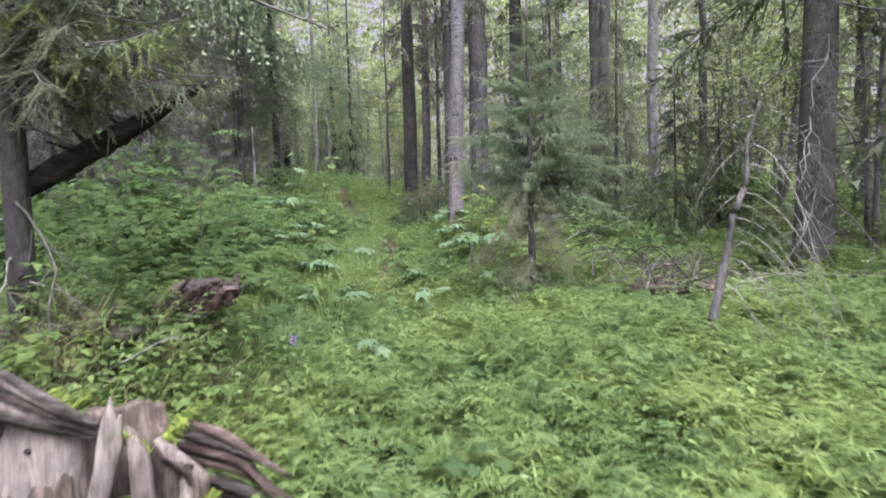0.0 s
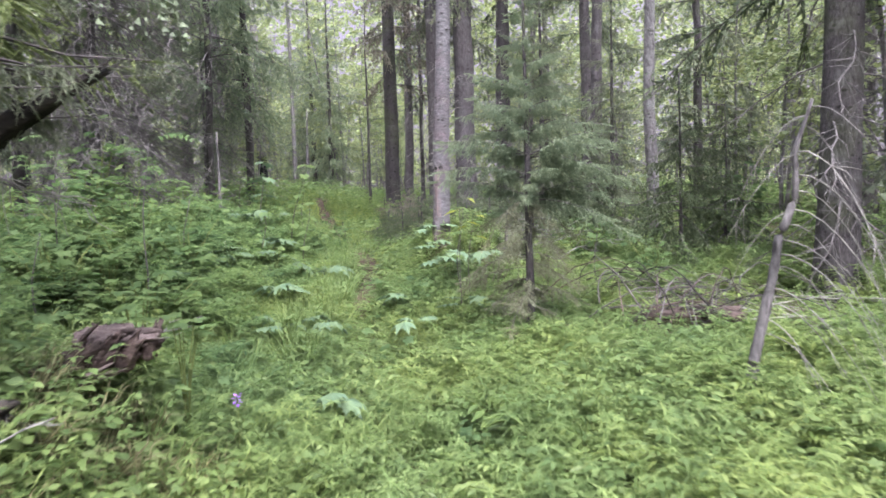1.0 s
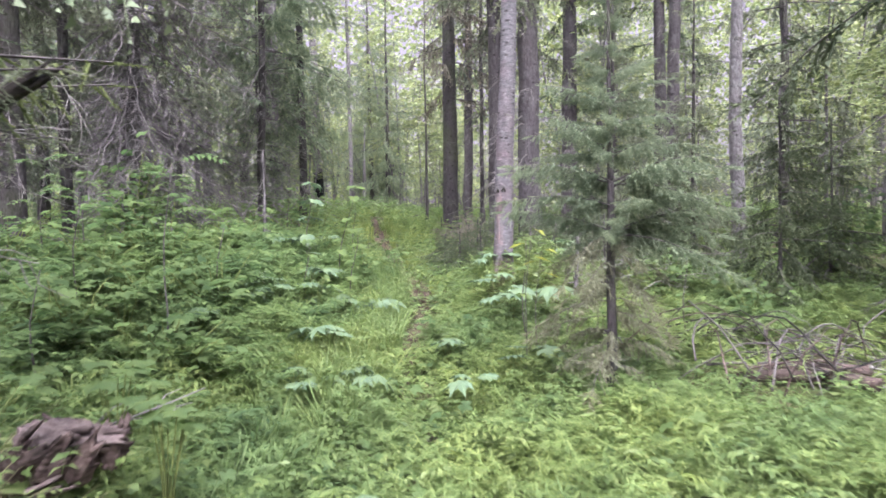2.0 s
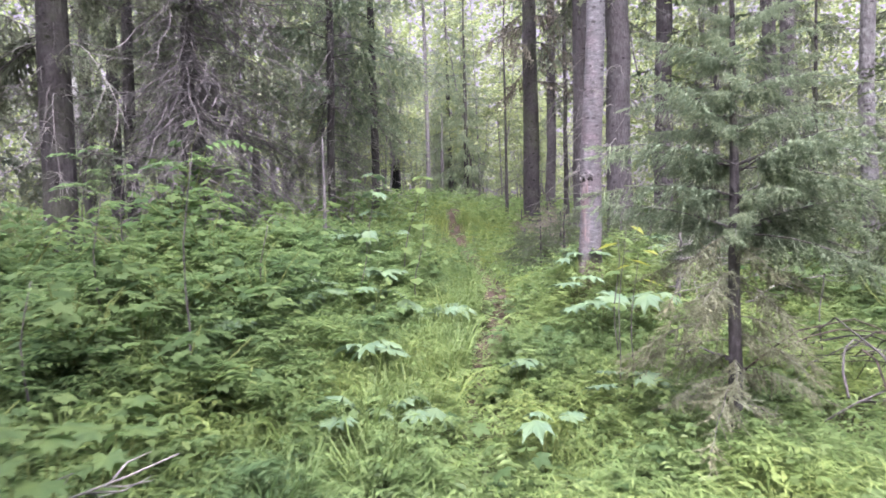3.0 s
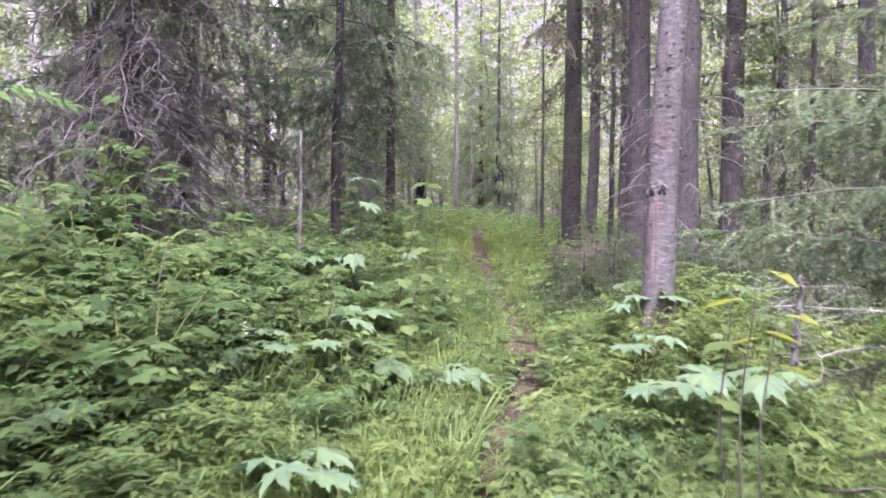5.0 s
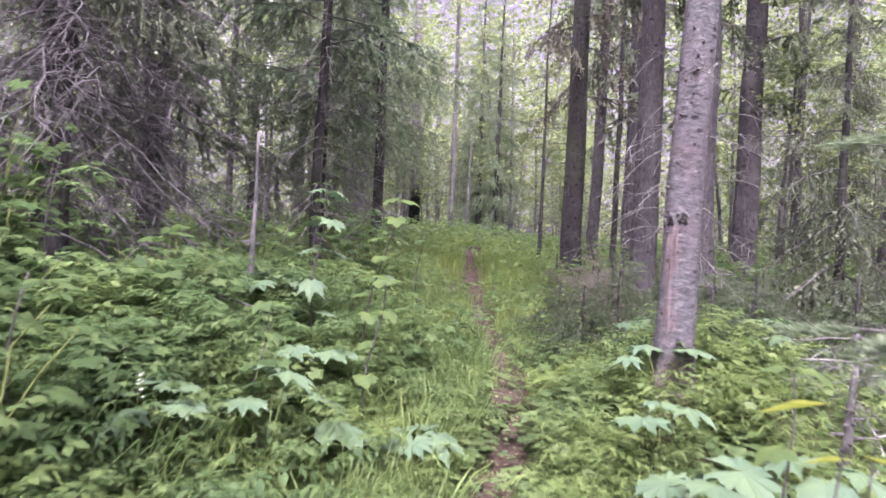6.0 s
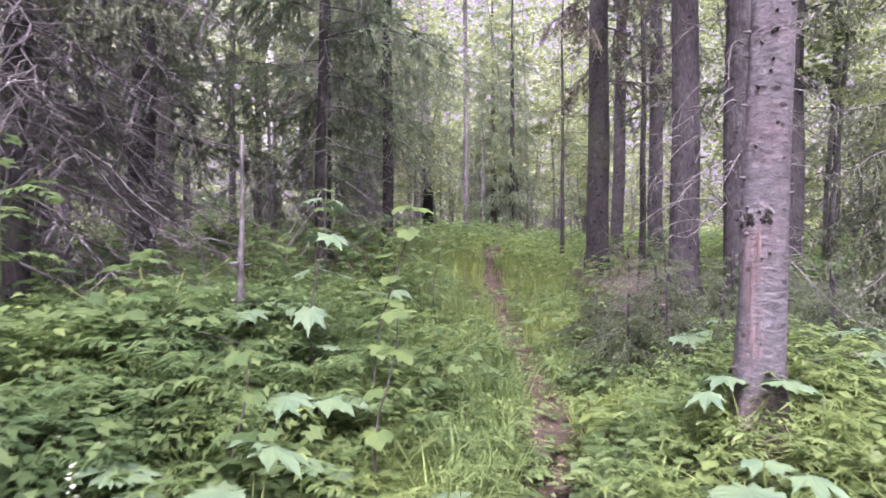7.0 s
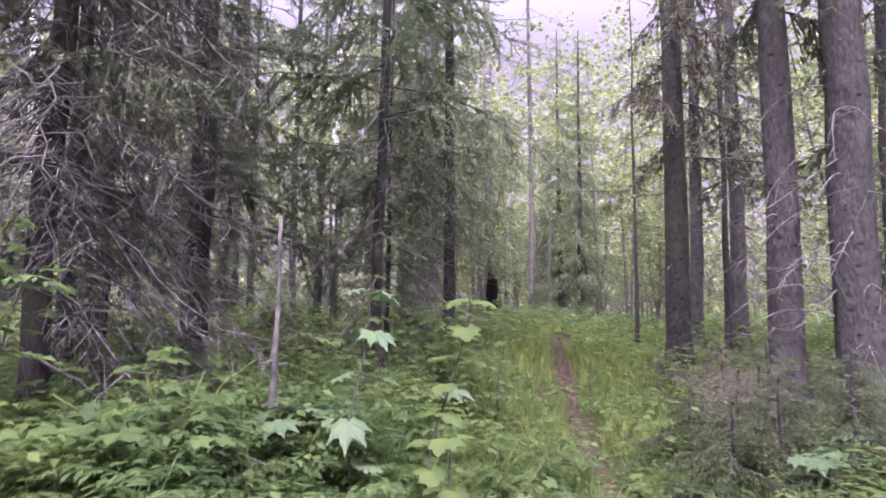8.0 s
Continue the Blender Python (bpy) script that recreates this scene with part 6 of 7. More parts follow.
for rx0, ry0, rh, rn in ((-2.42, 6.6, 1.62, 9), (-3.35, 7.0, 1.15, 8), (-4.0, 8.2, 1.3, 8), (-2.95, 5.9, 1.0, 7), (-4.7, 8.6, 1.35, 8), (-2.6, 8.0, 0.95, 7), (-3.6, 9.2, 1.2, 8)):
    rowan_sapling(rx0, ry0, rh, rn, RS)
OVAL = [mesh_data("leaf", *lobed_leaf(RL, 3, 0.12, dr, False, 0.9), M_HERB) for dr in (0.2, 0.35)]
seedling(-1.66, 9.5, 1.12, 0.085, 5, (0.12, 0.05), RS, "slender tree seedling with few broad leaves", OVAL)
seedling(-2.02, 10.3, 1.42, 0.095, 8, (0.30, 0.0), RS, "tall seedling with soft yellow-green broad leaves", OVAL)
seedling(-2.35, 10.3, 1.35, 0.13, 5, (0.05, 0.1), RS, "tall herb with drooping broad lobed leaves", BROAD)
seedling(-2.0, 8.9, 0.95, 0.08, 5, (0.05, 0.02), RS, "slender dark-stemmed seedling among the herbs", MAPLE)
seedling(-3.05, 11.9, 1.25, 0.08, 6, (0.04, 0.0), RS, "dark thin seedling with maple-like leaves", MAPLE)
seedling(-2.2, 12.6, 1.1, 0.07, 6, (0.03, 0.0), RS, "dark thin seedling beside the path", MAPLE)
seedling(0.26, 8.08, 1.16, 0.075, 4, (0.02, 0.0), RS, "thin seedling with small pale leaves", OVAL)
seedling(1.75, 8.3, 1.0, 0.07, 6, (0.03, 0.0), RS, "dark thin seedling beside the brush pile", MAPLE)


def yellowing_seedling(x, y, height, leaves, rng):
    """A slender seedling whose few long leaves have turned yellow."""
    ob = thing("tree_seedling", (x, y, gz(x, y)), "slender seedling with a few long bright yellow leaves", "seedling", "tree seedlings")
    q = np.linspace(0, 1, 8)
    ax = np.stack([0.06 * q + 0.015 * np.sin(q * 8), 0.03 * q, height * q - 0.04], -1)
    part("stem", tube(ax, np.linspace(0.006, 0.002, 8), 6), M_TWIG_DARK, ob)
    for k in range(leaves):
        u = 0.82 + 0.18 * k / max(1, leaves - 1)
        at = np.array([np.interp(u, q, ax[:, j]) for j in range(3)])
        c = k * 2.6 + rng.uniform(-0.3, 0.3)
        tip = at + np.array([math.cos(c), math.sin(c), 0.3]) * 0.04
        stalk = part("stalk", tube([at, tip], [0.0025, 0.0015], 4), M_STEM, ob)
        set_leaf(stalk, YELLOW_OVAL, tip, (math.cos(c), math.sin(c), rng.uniform(-0.5, -0.1)), 0.16 * rng.uniform(0.8, 1.15))


YELLOW_OVAL = mesh_data("leaf", *small_leaf(0.34), M_YELLOW)
yellowing_seedling(0.24, 7.62, 1.29, 3, np.random.default_rng(48))
yellowing_seedling(0.33, 7.72, 1.12, 3, np.random.default_rng(49))


def stump_fern(x, y, z, size, turn):
    ob = thing("small_fern", (x, y, z), "small yellow-green fern growing over the stump", "fern", "ferns on the stump", turn=turn)
    rng = np.random.default_rng(int(abs(x) * 100))
    for k in range(5):
        v, t = fern_plant(rng, 1, 12)
        b = k * 1.3
        frond = part("frond", (v * size * rng.uniform(0.8, 1.2), t), M_FRESH, ob)
        frond.matrix_basis = pose(0, 0, 0, 0, 0, math.degrees(b))


M_FRESH = leaf_material("fresh_fern", (0.12, 0.15, 0.035), (0.185, 0.215, 0.05), (0.25, 0.28, 0.07))
stump_fern(-1.05, 2.30, 0.72, 0.22, 0)
stump_fern(-1.36, 2.36, 0.84, 0.18, 70)
stump_fern(-0.88, 2.22, 0.52, 0.16, 130)


def flower(x, y, height):
    ob = thing("purple_flower", (x, y, gz(x, y)), "small purple wild flower on a green stem", "flower")
    stem = part("stem", tube([(0, 0, -0.02), (0.01, 0.01, height * 0.5), (0, 0.02, height)], [0.003, 0.0025, 0.002], 5), M_STEM, ob)
    n = Nodes("purple_petal")
    petal = n.finish(n.ramp(n.noise(n.coords(), 40.0), [(0.3, (0.16, 0.06, 0.32)), (0.7, (0.30, 0.14, 0.50))]), 0.6, None, 0.3, 0.3)
    for k in range(12):
        c = k * 2.4
        v, t = small_leaf(0.6)
        m = axes_from(np.array([[math.cos(c), math.sin(c), 0.5 - 0.08 * k]]), np.zeros(1)) * 0.03
        part("petal", copies((v, t), np.array([[0, 0.02, height - 0.004 * k]]), m), petal, stem)


flower(-0.99, 4.22, 0.40)


def white_flower(x, y, height, seed):
    """A wild flower with a loose spike of small white blossoms."""
    rng = np.random.default_rng(seed)
    ob = thing("white_flower", (x, y, gz(x, y)), "small white wild flower spike on a thin stem", "flower", "white flowers")
    stem = part("stem", tube([(0, 0, -0.02), (0.01, -0.01, height * 0.6), (0.02, 0, height)], [0.003, 0.0025, 0.0015], 5), M_STEM, ob)
    for k in range(9):
        c = k * 2.4
        v, t = small_leaf(0.8)
        m = axes_from(np.array([[math.cos(c), math.sin(c), rng.uniform(-0.3, 0.5)]]), np.zeros(1)) * rng.uniform(0.016, 0.026)
        part("petal", copies((v, t), np.array([[0.018, 0, height - 0.013 * k]]), m), M_WHITE, stem)


M_WHITE = leaf_material("white_petal", (0.5, 0.5, 0.48), (0.65, 0.65, 0.63), (0.78, 0.78, 0.76), through=0.3)
white_flower(-2.60, 8.56, 0.44, 300)
white_flower(-2.52, 8.59, 0.46, 301)
white_flower(-2.28, 8.40, 0.50, 302)
white_flower(-2.39, 8.63, 0.42, 303)


# Dead wood --------------------------------------------------------------------------
def rough_tube(rng, points, radii, sides, rings, rough, split=0.0):
    """A knobbly log along a polyline, its ends torn."""
    pts = np.array(points, float)
    s = np.linspace(0, 1, len(pts))
    u = np.linspace(0, 1, rings)
    mid = np.stack([np.interp(u, s, pts[:, k]) for k in range(3)], -1)
    r = np.interp(u, s, radii)
    v, t = tube(mid, r, sides)
    n = rings * sides
    c = np.repeat(mid, sides, axis=0)
    a = np.tile(np.arange(sides), rings) * 2 * np.pi / sides
    uu = np.repeat(u, sides)
    ridge = 1 + rough * (0.5 * np.sin(a * 3 + 1 + uu * 2) + 0.5 * np.sin(a * 7 + uu * 5)) + rng.normal(0, rough * 0.35, n)
    v[:n] = c + (v[:n] - c) * ridge[:, None]
    along = (mid[-1] - mid[0]) / np.linalg.norm(mid[-1] - mid[0])
    end = np.where(uu > 0.99, 1.0, 0) - np.where(uu < 0.01, 1.0, 0)
    v[:n] += np.outer(end * split * rng.random(n), along)
    return v, t


def fibre_slab(rng, foot, top, width, thick, face, jag, taper=0.2, rows=30, cols=20, bow=0.0):
    """A torn slab of weathered wood: grooved along the fibres, split and ragged at its top."""
    foot, top, face = np.array(foot, float), np.array(top, float), np.array(face, float)
    up = top - foot
    length = np.linalg.norm(up)
    side = np.cross(up, face)
    side /= np.linalg.norm(side)
    nrm = np.cross(side, up)
    nrm /= np.linalg.norm(nrm)
    u, w = np.meshgrid(np.linspace(0, 1, rows), np.linspace(-1, 1, cols), indexing="ij")
    groove = np.zeros_like(u)
    for f, a in ((2.3, 0.35), (5.1, 0.25), (9.7, 0.2), (17.0, 0.14)):
        groove += a * np.sin(w * f + rng.uniform(0, 6.28) + 0.5 * np.sin(u * rng.uniform(1, 4) + rng.uniform(0, 6)))
    tear = np.cumsum(rng.normal(0, 1, cols))
    tear = (tear - tear.mean()) / (np.abs(tear - tear.mean()).max() + 1e-6) + rng.normal(0, 0.25, cols)
    reach = u * (1 + u ** 3 * tear[None] * jag / length)
    edge = 1 - taper * u ** 2 + 0.10 * np.sin(u * 7 + rng.uniform(0, 6)) + np.cumsum(rng.normal(0, 0.02, (rows, 1)), axis=0)
    g = foot + reach[..., None] * up + (w * width / 2 * edge)[..., None] * side
    relief = thick * (0.55 * groove + 0.14 * rng.normal(0, 1, u.shape)) + bow * (1 - w ** 2) - thick * 0.6 * np.abs(w) ** 6
    g = g + relief[..., None] * nrm
    b = g - ((relief + thick * (1.1 - 0.5 * u)))[..., None] * nrm
    v = np.concatenate([g.reshape(-1, 3), b.reshape(-1, 3)])
    n = rows * cols
    i, j = np.meshgrid(np.arange(rows - 1), np.arange(cols - 1), indexing="ij")
    a = i * cols + j
    f = [np.stack([a, a + 1, a + cols + 1], -1).reshape(-1, 3), np.stack([a, a + cols + 1, a + cols], -1).reshape(-1, 3)]
    f += [np.stack([x[:, 0] + n, x[:, 2] + n, x[:, 1] + n], -1) for x in f]
    ring = np.concatenate([np.arange(cols), np.arange(1, rows) * cols + cols - 1, (rows - 1) * cols + np.arange(cols - 2, -1, -1), np.arange(rows - 2, 0, -1) * cols])
    nxt = np.roll(ring, -1)
    f += [np.stack([ring, ring + n, nxt + n], -1), np.stack([ring, nxt + n, nxt], -1)]
    return v, np.concatenate(f)


def split_wood(rng, axis, wide, thick, face, furrow=0.16, furrows=9, sides=30, rings=34, twist=0.0, torn=0.02):
    """A weathered piece of split wood along a bent axis: flat oval in section, furrowed along its fibres, its end worn."""
    pts, w = np.array(axis, float), np.array(wide, float)
    s = np.linspace(0, 1, len(pts))
    u = np.linspace(0, 1, rings)
    mid = np.stack([np.interp(u, s, pts[:, k]) for k in range(3)], -1)
    for _ in range(3):
        mid[1:-1] = (mid[:-2] + 2 * mid[1:-1] + mid[2:]) / 4
    half = np.interp(u, s, w) / 2 * (1 + np.cumsum(rng.normal(0, 0.012, rings)))
    along = np.gradient(mid, axis=0)
    along /= np.linalg.norm(along, axis=1)[:, None]
    side = np.cross(along, np.array(face, float))
    side /= np.linalg.norm(side, axis=1)[:, None]
    nrm = np.cross(side, along)
    a = np.arange(sides) * 2 * np.pi / sides
    aa, uu = np.meshgrid(a, u)
    drift = twist * uu + 0.25 * np.sin(uu * rng.uniform(2, 5) + rng.uniform(0, 6))
    cut = np.zeros_like(aa)
    for f, q in ((furrows * 0.45, 0.5), (furrows, 0.45), (furrows * 2.1, 0.25)):
        f = round(f)
        cut -= q * (1 - np.abs(np.sin((aa + drift) * f / 2 + rng.uniform(0, 6)))) ** 2 * (0.6 + 0.4 * np.sin(uu * rng.uniform(5, 11) + rng.uniform(0, 6)))
    r = 1 + furrow * 2 * cut + rng.normal(0, furrow * 0.13, aa.shape)
    thin = np.minimum(thick / 2, half * 0.9)
    q = mid[:, None] + (np.cos(aa) * half[:, None] * r)[..., None] * side[:, None] + (np.sin(aa) * thin[:, None] * r)[..., None] * nrm[:, None]
    tear = torn * (0.6 * np.sin(a * 2 + rng.uniform(0, 6)) + 0.4 * np.sin(a * 5 + rng.uniform(0, 6)))
    q += (uu ** 4 * tear[None])[..., None] * along[:, None]
    v = np.concatenate([q.reshape(-1, 3), mid[:1], mid[-1:] + along[-1:] * torn * 0.3])
    i, j = np.meshgrid(np.arange(rings - 1), np.arange(sides), indexing="ij")
    p0, p1 = i * sides + j, i * sides + (j + 1) % sides
    f = [np.stack([p0, p1, p1 + sides], -1).reshape(-1, 3), np.stack([p0, p1 + sides, p0 + sides], -1).reshape(-1, 3)]
    k = np.arange(sides)
    k1, n = (k + 1) % sides, rings * sides
    f += [np.stack([k1, k, k * 0 + n], -1), np.stack([k + n - sides, k1 + n - sides, k * 0 + n + 1], -1)]
    return v, np.concatenate(f)


def rotten_stump():
    """The hollow weathered stump of a broken tree."""
    rng = np.random.default_rng(150)
    cx, cy = -1.28, 2.42
    zg = gz(cx, cy)
    ob = thing("rotten_stump", (cx, cy, zg), "hollow weathered grey-pink stump with torn slabs and a knot hole", "stump")
    low = zg - 0.06

    def piece(name, axis, wide, thick, face, mat, label="", **how):
        return part(name, split_wood(rng, [(x - cx, y - cy, z - zg) for x, y, z in axis], wide, thick, face, **how), mat, ob, label)
    # the broad pale front plate, and crumbling wood at its foot
    piece("slab", [(-1.37, 2.19, low), (-1.365, 2.185, 0.66), (-1.35, 2.185, 0.80), (-1.34, 2.19, 0.905)], (0.32, 0.29, 0.27, 0.235), 0.07, (0.05, -1, 0), M_WOODUP, furrow=0.08, furrows=11, sides=64, torn=0.03)
    piece("slab", [(-1.56, 2.25, low), (-1.55, 2.24, 0.75), (-1.54, 2.24, 0.94)], (0.2, 0.18, 0.14), 0.07, (-0.5, -1, 0), M_ROTTENUP, furrow=0.12)
    piece("slab", [(-1.235, 2.20, low), (-1.215, 2.205, 0.70), (-1.205, 2.21, 0.84)], (0.10, 0.085, 0.05), 0.05, (0.3, -1, 0), M_ROTTENUP, "dark furrowed wood", furrow=0.2)
    for x, w, z in ((-1.44, 0.09, 0.63), (-1.345, 0.12, 0.665), (-1.265, 0.09, 0.70)):
        piece("flake", [(x + 0.01, 2.135, low), (x, 2.14, z - 0.08), (x + 0.006, 2.152, z)], (w * 1.2, w, w * 0.5), 0.03, (0.1, -1, 0.1), M_ROTTENUP, "brown crumbling flake of wood", furrow=0.22, furrows=7)
    for x, y, z, w in ((-1.66, 2.55, 0.84, 0.3), (-1.38, 2.74, 0.74, 0.36), (-1.06, 2.66, 0.62, 0.28)):
        piece("slab", [(x, y, low), (x, y, z - 0.2), (x + 0.02, y, z)], (w * 1.1, w, w * 0.7), 0.07, (x - cx, y - cy - 0.02, 0), M_ROTTENUP, furrow=0.16)
    # torn pieces beside the hollow: a pale spike split down its middle, and a brown piece leaning on it
    piece("splinter", [(-1.195, 2.13, low), (-1.158, 2.145, 0.62), (-1.126, 2.15, 0.745), (-1.108, 2.15, 0.86), (-1.103, 2.155, 0.955)], (0.085, 0.07, 0.066, 0.062, 0.008), 0.04, (0.3, -1, 0), M_WOODUP, "pale upright splinter", furrow=0.13, furrows=7, torn=0.006)
    piece("splinter", [(-1.098, 2.145, 0.73), (-1.085, 2.15, 0.80), (-1.072, 2.155, 0.90)], (0.012, 0.04, 0.012), 0.03, (0.5, -1, 0), M_WOODUP, "pale upright splinter", furrow=0.13, furrows=5, torn=0.006)
    piece("splinter", [(-1.005, 2.17, low), (-1.022, 2.175, 0.62), (-1.03, 2.18, 0.74), (-1.052, 2.185, 0.815), (-1.07, 2.185, 0.85)], (0.085, 0.08, 0.075, 0.05, 0.02), 0.05, (0.35, -1, 0), M_WOODUP2, "brownish leaning splinter", furrow=0.16, torn=0.01)
    piece("slab", [(-1.09, 2.33, low), (-1.10, 2.34, 0.7), (-1.12, 2.35, 0.875)], (0.22, 0.22, 0.2), 0.06, (0.2, -1, 0), M_ROTTENUP, "dark furrowed wood", furrow=0.2)
    # low dark wood with fibres sloping down and away
    for k in range(5):
        d = 0.030 * k
        piece("slab", [(-1.0 + d * 0.9, 2.24 + 0.01 * k, 0.79 - d * 0.9), (-0.955 + d * 0.75, 2.235 + 0.012 * k, 0.745 - d), (-0.905 + d * 0.25, 2.25 + 0.01 * k, 0.70 - d * 1.25)],
              (0.03, 0.055, 0.04), 0.045, (0.5, -1, 0.5), (M_WOODUP2, M_ROTTENUP, M_RIDGE)[k % 3], "dark furrowed wood", furrow=0.2, furrows=7)
    for x, z, w in ((-0.965, 0.70, 0.075), (-0.92, 0.645, 0.07)):
        piece("slab", [(x + 0.015, 2.255, low), (x + 0.01, 2.265, z - 0.09), (x, 2.27, z)], (w * 1.15, w, w * 0.7), 0.06, (0.6, -1, 0), M_WOODUP2 if z < 0.68 else M_ROTTENUP, "dark furrowed wood", furrow=0.2, furrows=8)
    # a weathered furrowed beam lying over the front, split into strips
    for k in range(7):
        d = 0.020 * k
        end = rng.uniform(-0.05, 0.03)
        piece("ridge", [(-1.80, 2.20 - 0.008 * k, 1.185 - d), (-1.45, 2.135 - 0.004 * k, 1.058 - d * 1.05), (-1.28, 2.12 + 0.004 * k, 0.962 - d * 0.75), (-1.15 + end, 2.13 + 0.006 * k, 0.885 - d * 0.5 - end * 0.5)],
              (0.05, rng.uniform(0.034, 0.055), rng.uniform(0.028, 0.045), 0.012), 0.04, (0.25, -1, 0.6 - 0.1 * k), (M_RIDGE, M_WOODUP2, M_RIDGE, M_ROTTEN)[k % 4], "furrowed grey-brown ridge of wood", furrow=0.2, furrows=7, sides=22, rings=44)
    part("knot", tube([(-1.378 - cx, 2.142 - cy, 0.793 - zg), (-1.376 - cx, 2.155 - cy, 0.79 - zg), (-1.372 - cx, 2.18 - cy, 0.79 - zg)], [0.008, 0.015, 0.012], 7), M_CHAR, ob, "dark knot hole")
    part("core", rough_tube(rng, [(0, 0.05, -0.1), (0.0, 0.05, 0.2), (0.0, 0.05, 0.30)], [0.30, 0.26, 0.1], 16, 8, 0.16), M_ROTTEN, ob, "crumbled brown core")


M_WOODUP2 = wood_material("brown_upright_wood", (0.07, 0.054, 0.05), (0.155, 0.125, 0.12), (0.24, 0.205, 0.2), grain=(22, 22, 2.5), crack=0.6)
M_RIDGE = wood_material("furrowed_wood", (0.014, 0.011, 0.010), (0.058, 0.048, 0.045), (0.18, 0.158, 0.152), grain=(3, 34, 34), crack=0.7)
M_WOODUP = wood_material("upright_weathered_wood", (0.06, 0.047, 0.045), (0.165, 0.138, 0.134), (0.27, 0.238, 0.233), grain=(22, 22, 2.5), crack=0.5)
M_ROTTENUP = wood_material("upright_rotten_wood", (0.022, 0.016, 0.014), (0.075, 0.056, 0.051), (0.165, 0.132, 0.126), grain=(18, 18, 3), crack=0.6)
rotten_stump()


def log_thing(points, radii, mat, label, seed, name="fallen_log", rough=0.09, split=0.06, stubs=3, sides=14, rings=30):
    rng = np.random.default_rng(seed)
    pts = np.array(points, float)
    ob = thing(name, tuple(pts[0]), label, "log")
    trunk = part("trunk", rough_tube(rng, pts - pts[0], radii, sides, rings, rough, split), mat, ob)
    for k in range(stubs):
        s = rng.uniform(0.15, 0.85)
        u = np.linspace(0, 1, len(pts))
        p = np.array([np.interp(s, u, pts[:, j]) for j in range(3)]) - pts[0]
        d = rng.normal(0, 1, 3)
        d[2] = abs(d[2])
        d /= np.linalg.norm(d)
        r = np.interp(s, u, radii)
        part("branch_stub", tube([p + d * r * 0.6, p + d * (r + 0.05), p + d * (r + rng.uniform(0.08, 0.18))], [0.014, 0.011, 0.006], 6), mat, trunk)
    return ob


M_LOG = wood_material("pinkish_log_wood", (0.045, 0.033, 0.032), (0.105, 0.08, 0.08), (0.18, 0.145, 0.146), grain=(3, 18, 18), crack=0.65)
end_log = log_thing([(-1.29, 3.97, 1.05), (-1.31, 3.99, 1.055), (-1.42, 4.02, 1.05), (-1.60, 4.07, 0.99), (-1.95, 4.16, 0.82)], [0.03, 0.058, 0.068, 0.066, 0.06], M_ROTTEN, "gnarled reddish-brown rotten log end poking out of the hump", 160, rough=0.35, split=0.06, stubs=2, sides=26, rings=44)
RB = np.random.default_rng(165)
for foot, top, wide, face, dark in (((-0.34, 0.04, 0.05), (-0.10, -0.03, 0.085), 0.12, (0.1, -0.5, 1.0), False), ((-0.16, 0.0, 0.055), (0.03, -0.02, 0.07), 0.085, (0.2, -0.6, 1.0), False),
                                    ((-0.33, -0.07, -0.05), (-0.20, -0.09, 0.05), 0.12, (0.1, -1, 0.3), True), ((-0.22, -0.06, -0.09), (-0.11, -0.09, 0.045), 0.10, (0.2, -1, 0.2), True),
                                    ((-0.12, -0.05, -0.08), (-0.02, -0.07, 0.03), 0.09, (0.4, -1, 0.2), True), ((0.0, 0.0, -0.06), (0.045, 0.0, 0.06), 0.08, (1.0, -0.6, 0.1), True), ((-0.28, -0.09, -0.14), (-0.13, -0.11, -0.08), 0.07, (0.1, -1, 0.1), False)):
    part("plate", fibre_slab(RB, foot, top, wide, 0.028, face, 0.07, 0.3, 22, 12, 0.01), M_ROTTEN if dark else M_LOG, end_log, "dark crumbling plate of wood" if dark else "pinkish weathered plate of wood")
log_thing([(-1.62, 3.40, 0.92), (-1.9, 3.46, 0.93), (-2.7, 3.7, 0.82)], [0.04, 0.065, 0.08], M_RIDGE, "grey weathered log lying along the hump", 161, rough=0.28, split=0.1, stubs=2, sides=18, rings=44)
broken = thing("broken_wood", (-0.80, 2.46, gz(-0.80, 2.46)), "broken grey-brown wood plates lying beside the stump", "log")
RW = np.random.default_rng(162)
for k in range(6):
    d = RW.uniform(-0.045, 0.045, 6)
    run = [(-0.13 + d[0] - 0.02 * k, -0.03 + 0.012 * k, 0.345 - 0.045 * k), (0.0 + d[1], -0.05 + 0.01 * k, 0.295 - 0.045 * k + d[2] * 0.6), (0.16 + d[3], -0.06, 0.20 - 0.042 * k + d[4])]
    run = [(x, y, z + 0.80 - 0.36 - gz(-0.80, 2.46)) for x, y, z in run]
    part("plate", split_wood(RW, run, (RW.uniform(0.02, 0.05), RW.uniform(0.035, 0.075), 0.014), 0.035, (0.3, -1, 0.6), furrow=0.26, furrows=7, sides=24, rings=26, torn=0.05), (M_ROTTEN, M_RIDGE, M_ROTTEN)[k % 3], broken, "grey-brown plate of split wood")
log_thing([(-2.24, 3.67, 1.71), (-2.06, 3.68, 1.80), (-1.75, 3.68, 1.96), (-1.35, 3.66, 2.17)], [0.05, 0.066, 0.055, 0.022], M_CHAR, "blackened broken trunk lodged slanting against a spruce", 163, name="leaning_log", rough=0.22, split=0.16, stubs=5, sides=16, rings=44)
log_thing([(-3.3, 21.4, 1.85), (-2.9, 21.6, 1.86), (-2.5, 21.7, 1.84)], [0.07, 0.08, 0.06], M_CHAR, "short dark log lying across the far path", 164, rough=0.1, stubs=1)


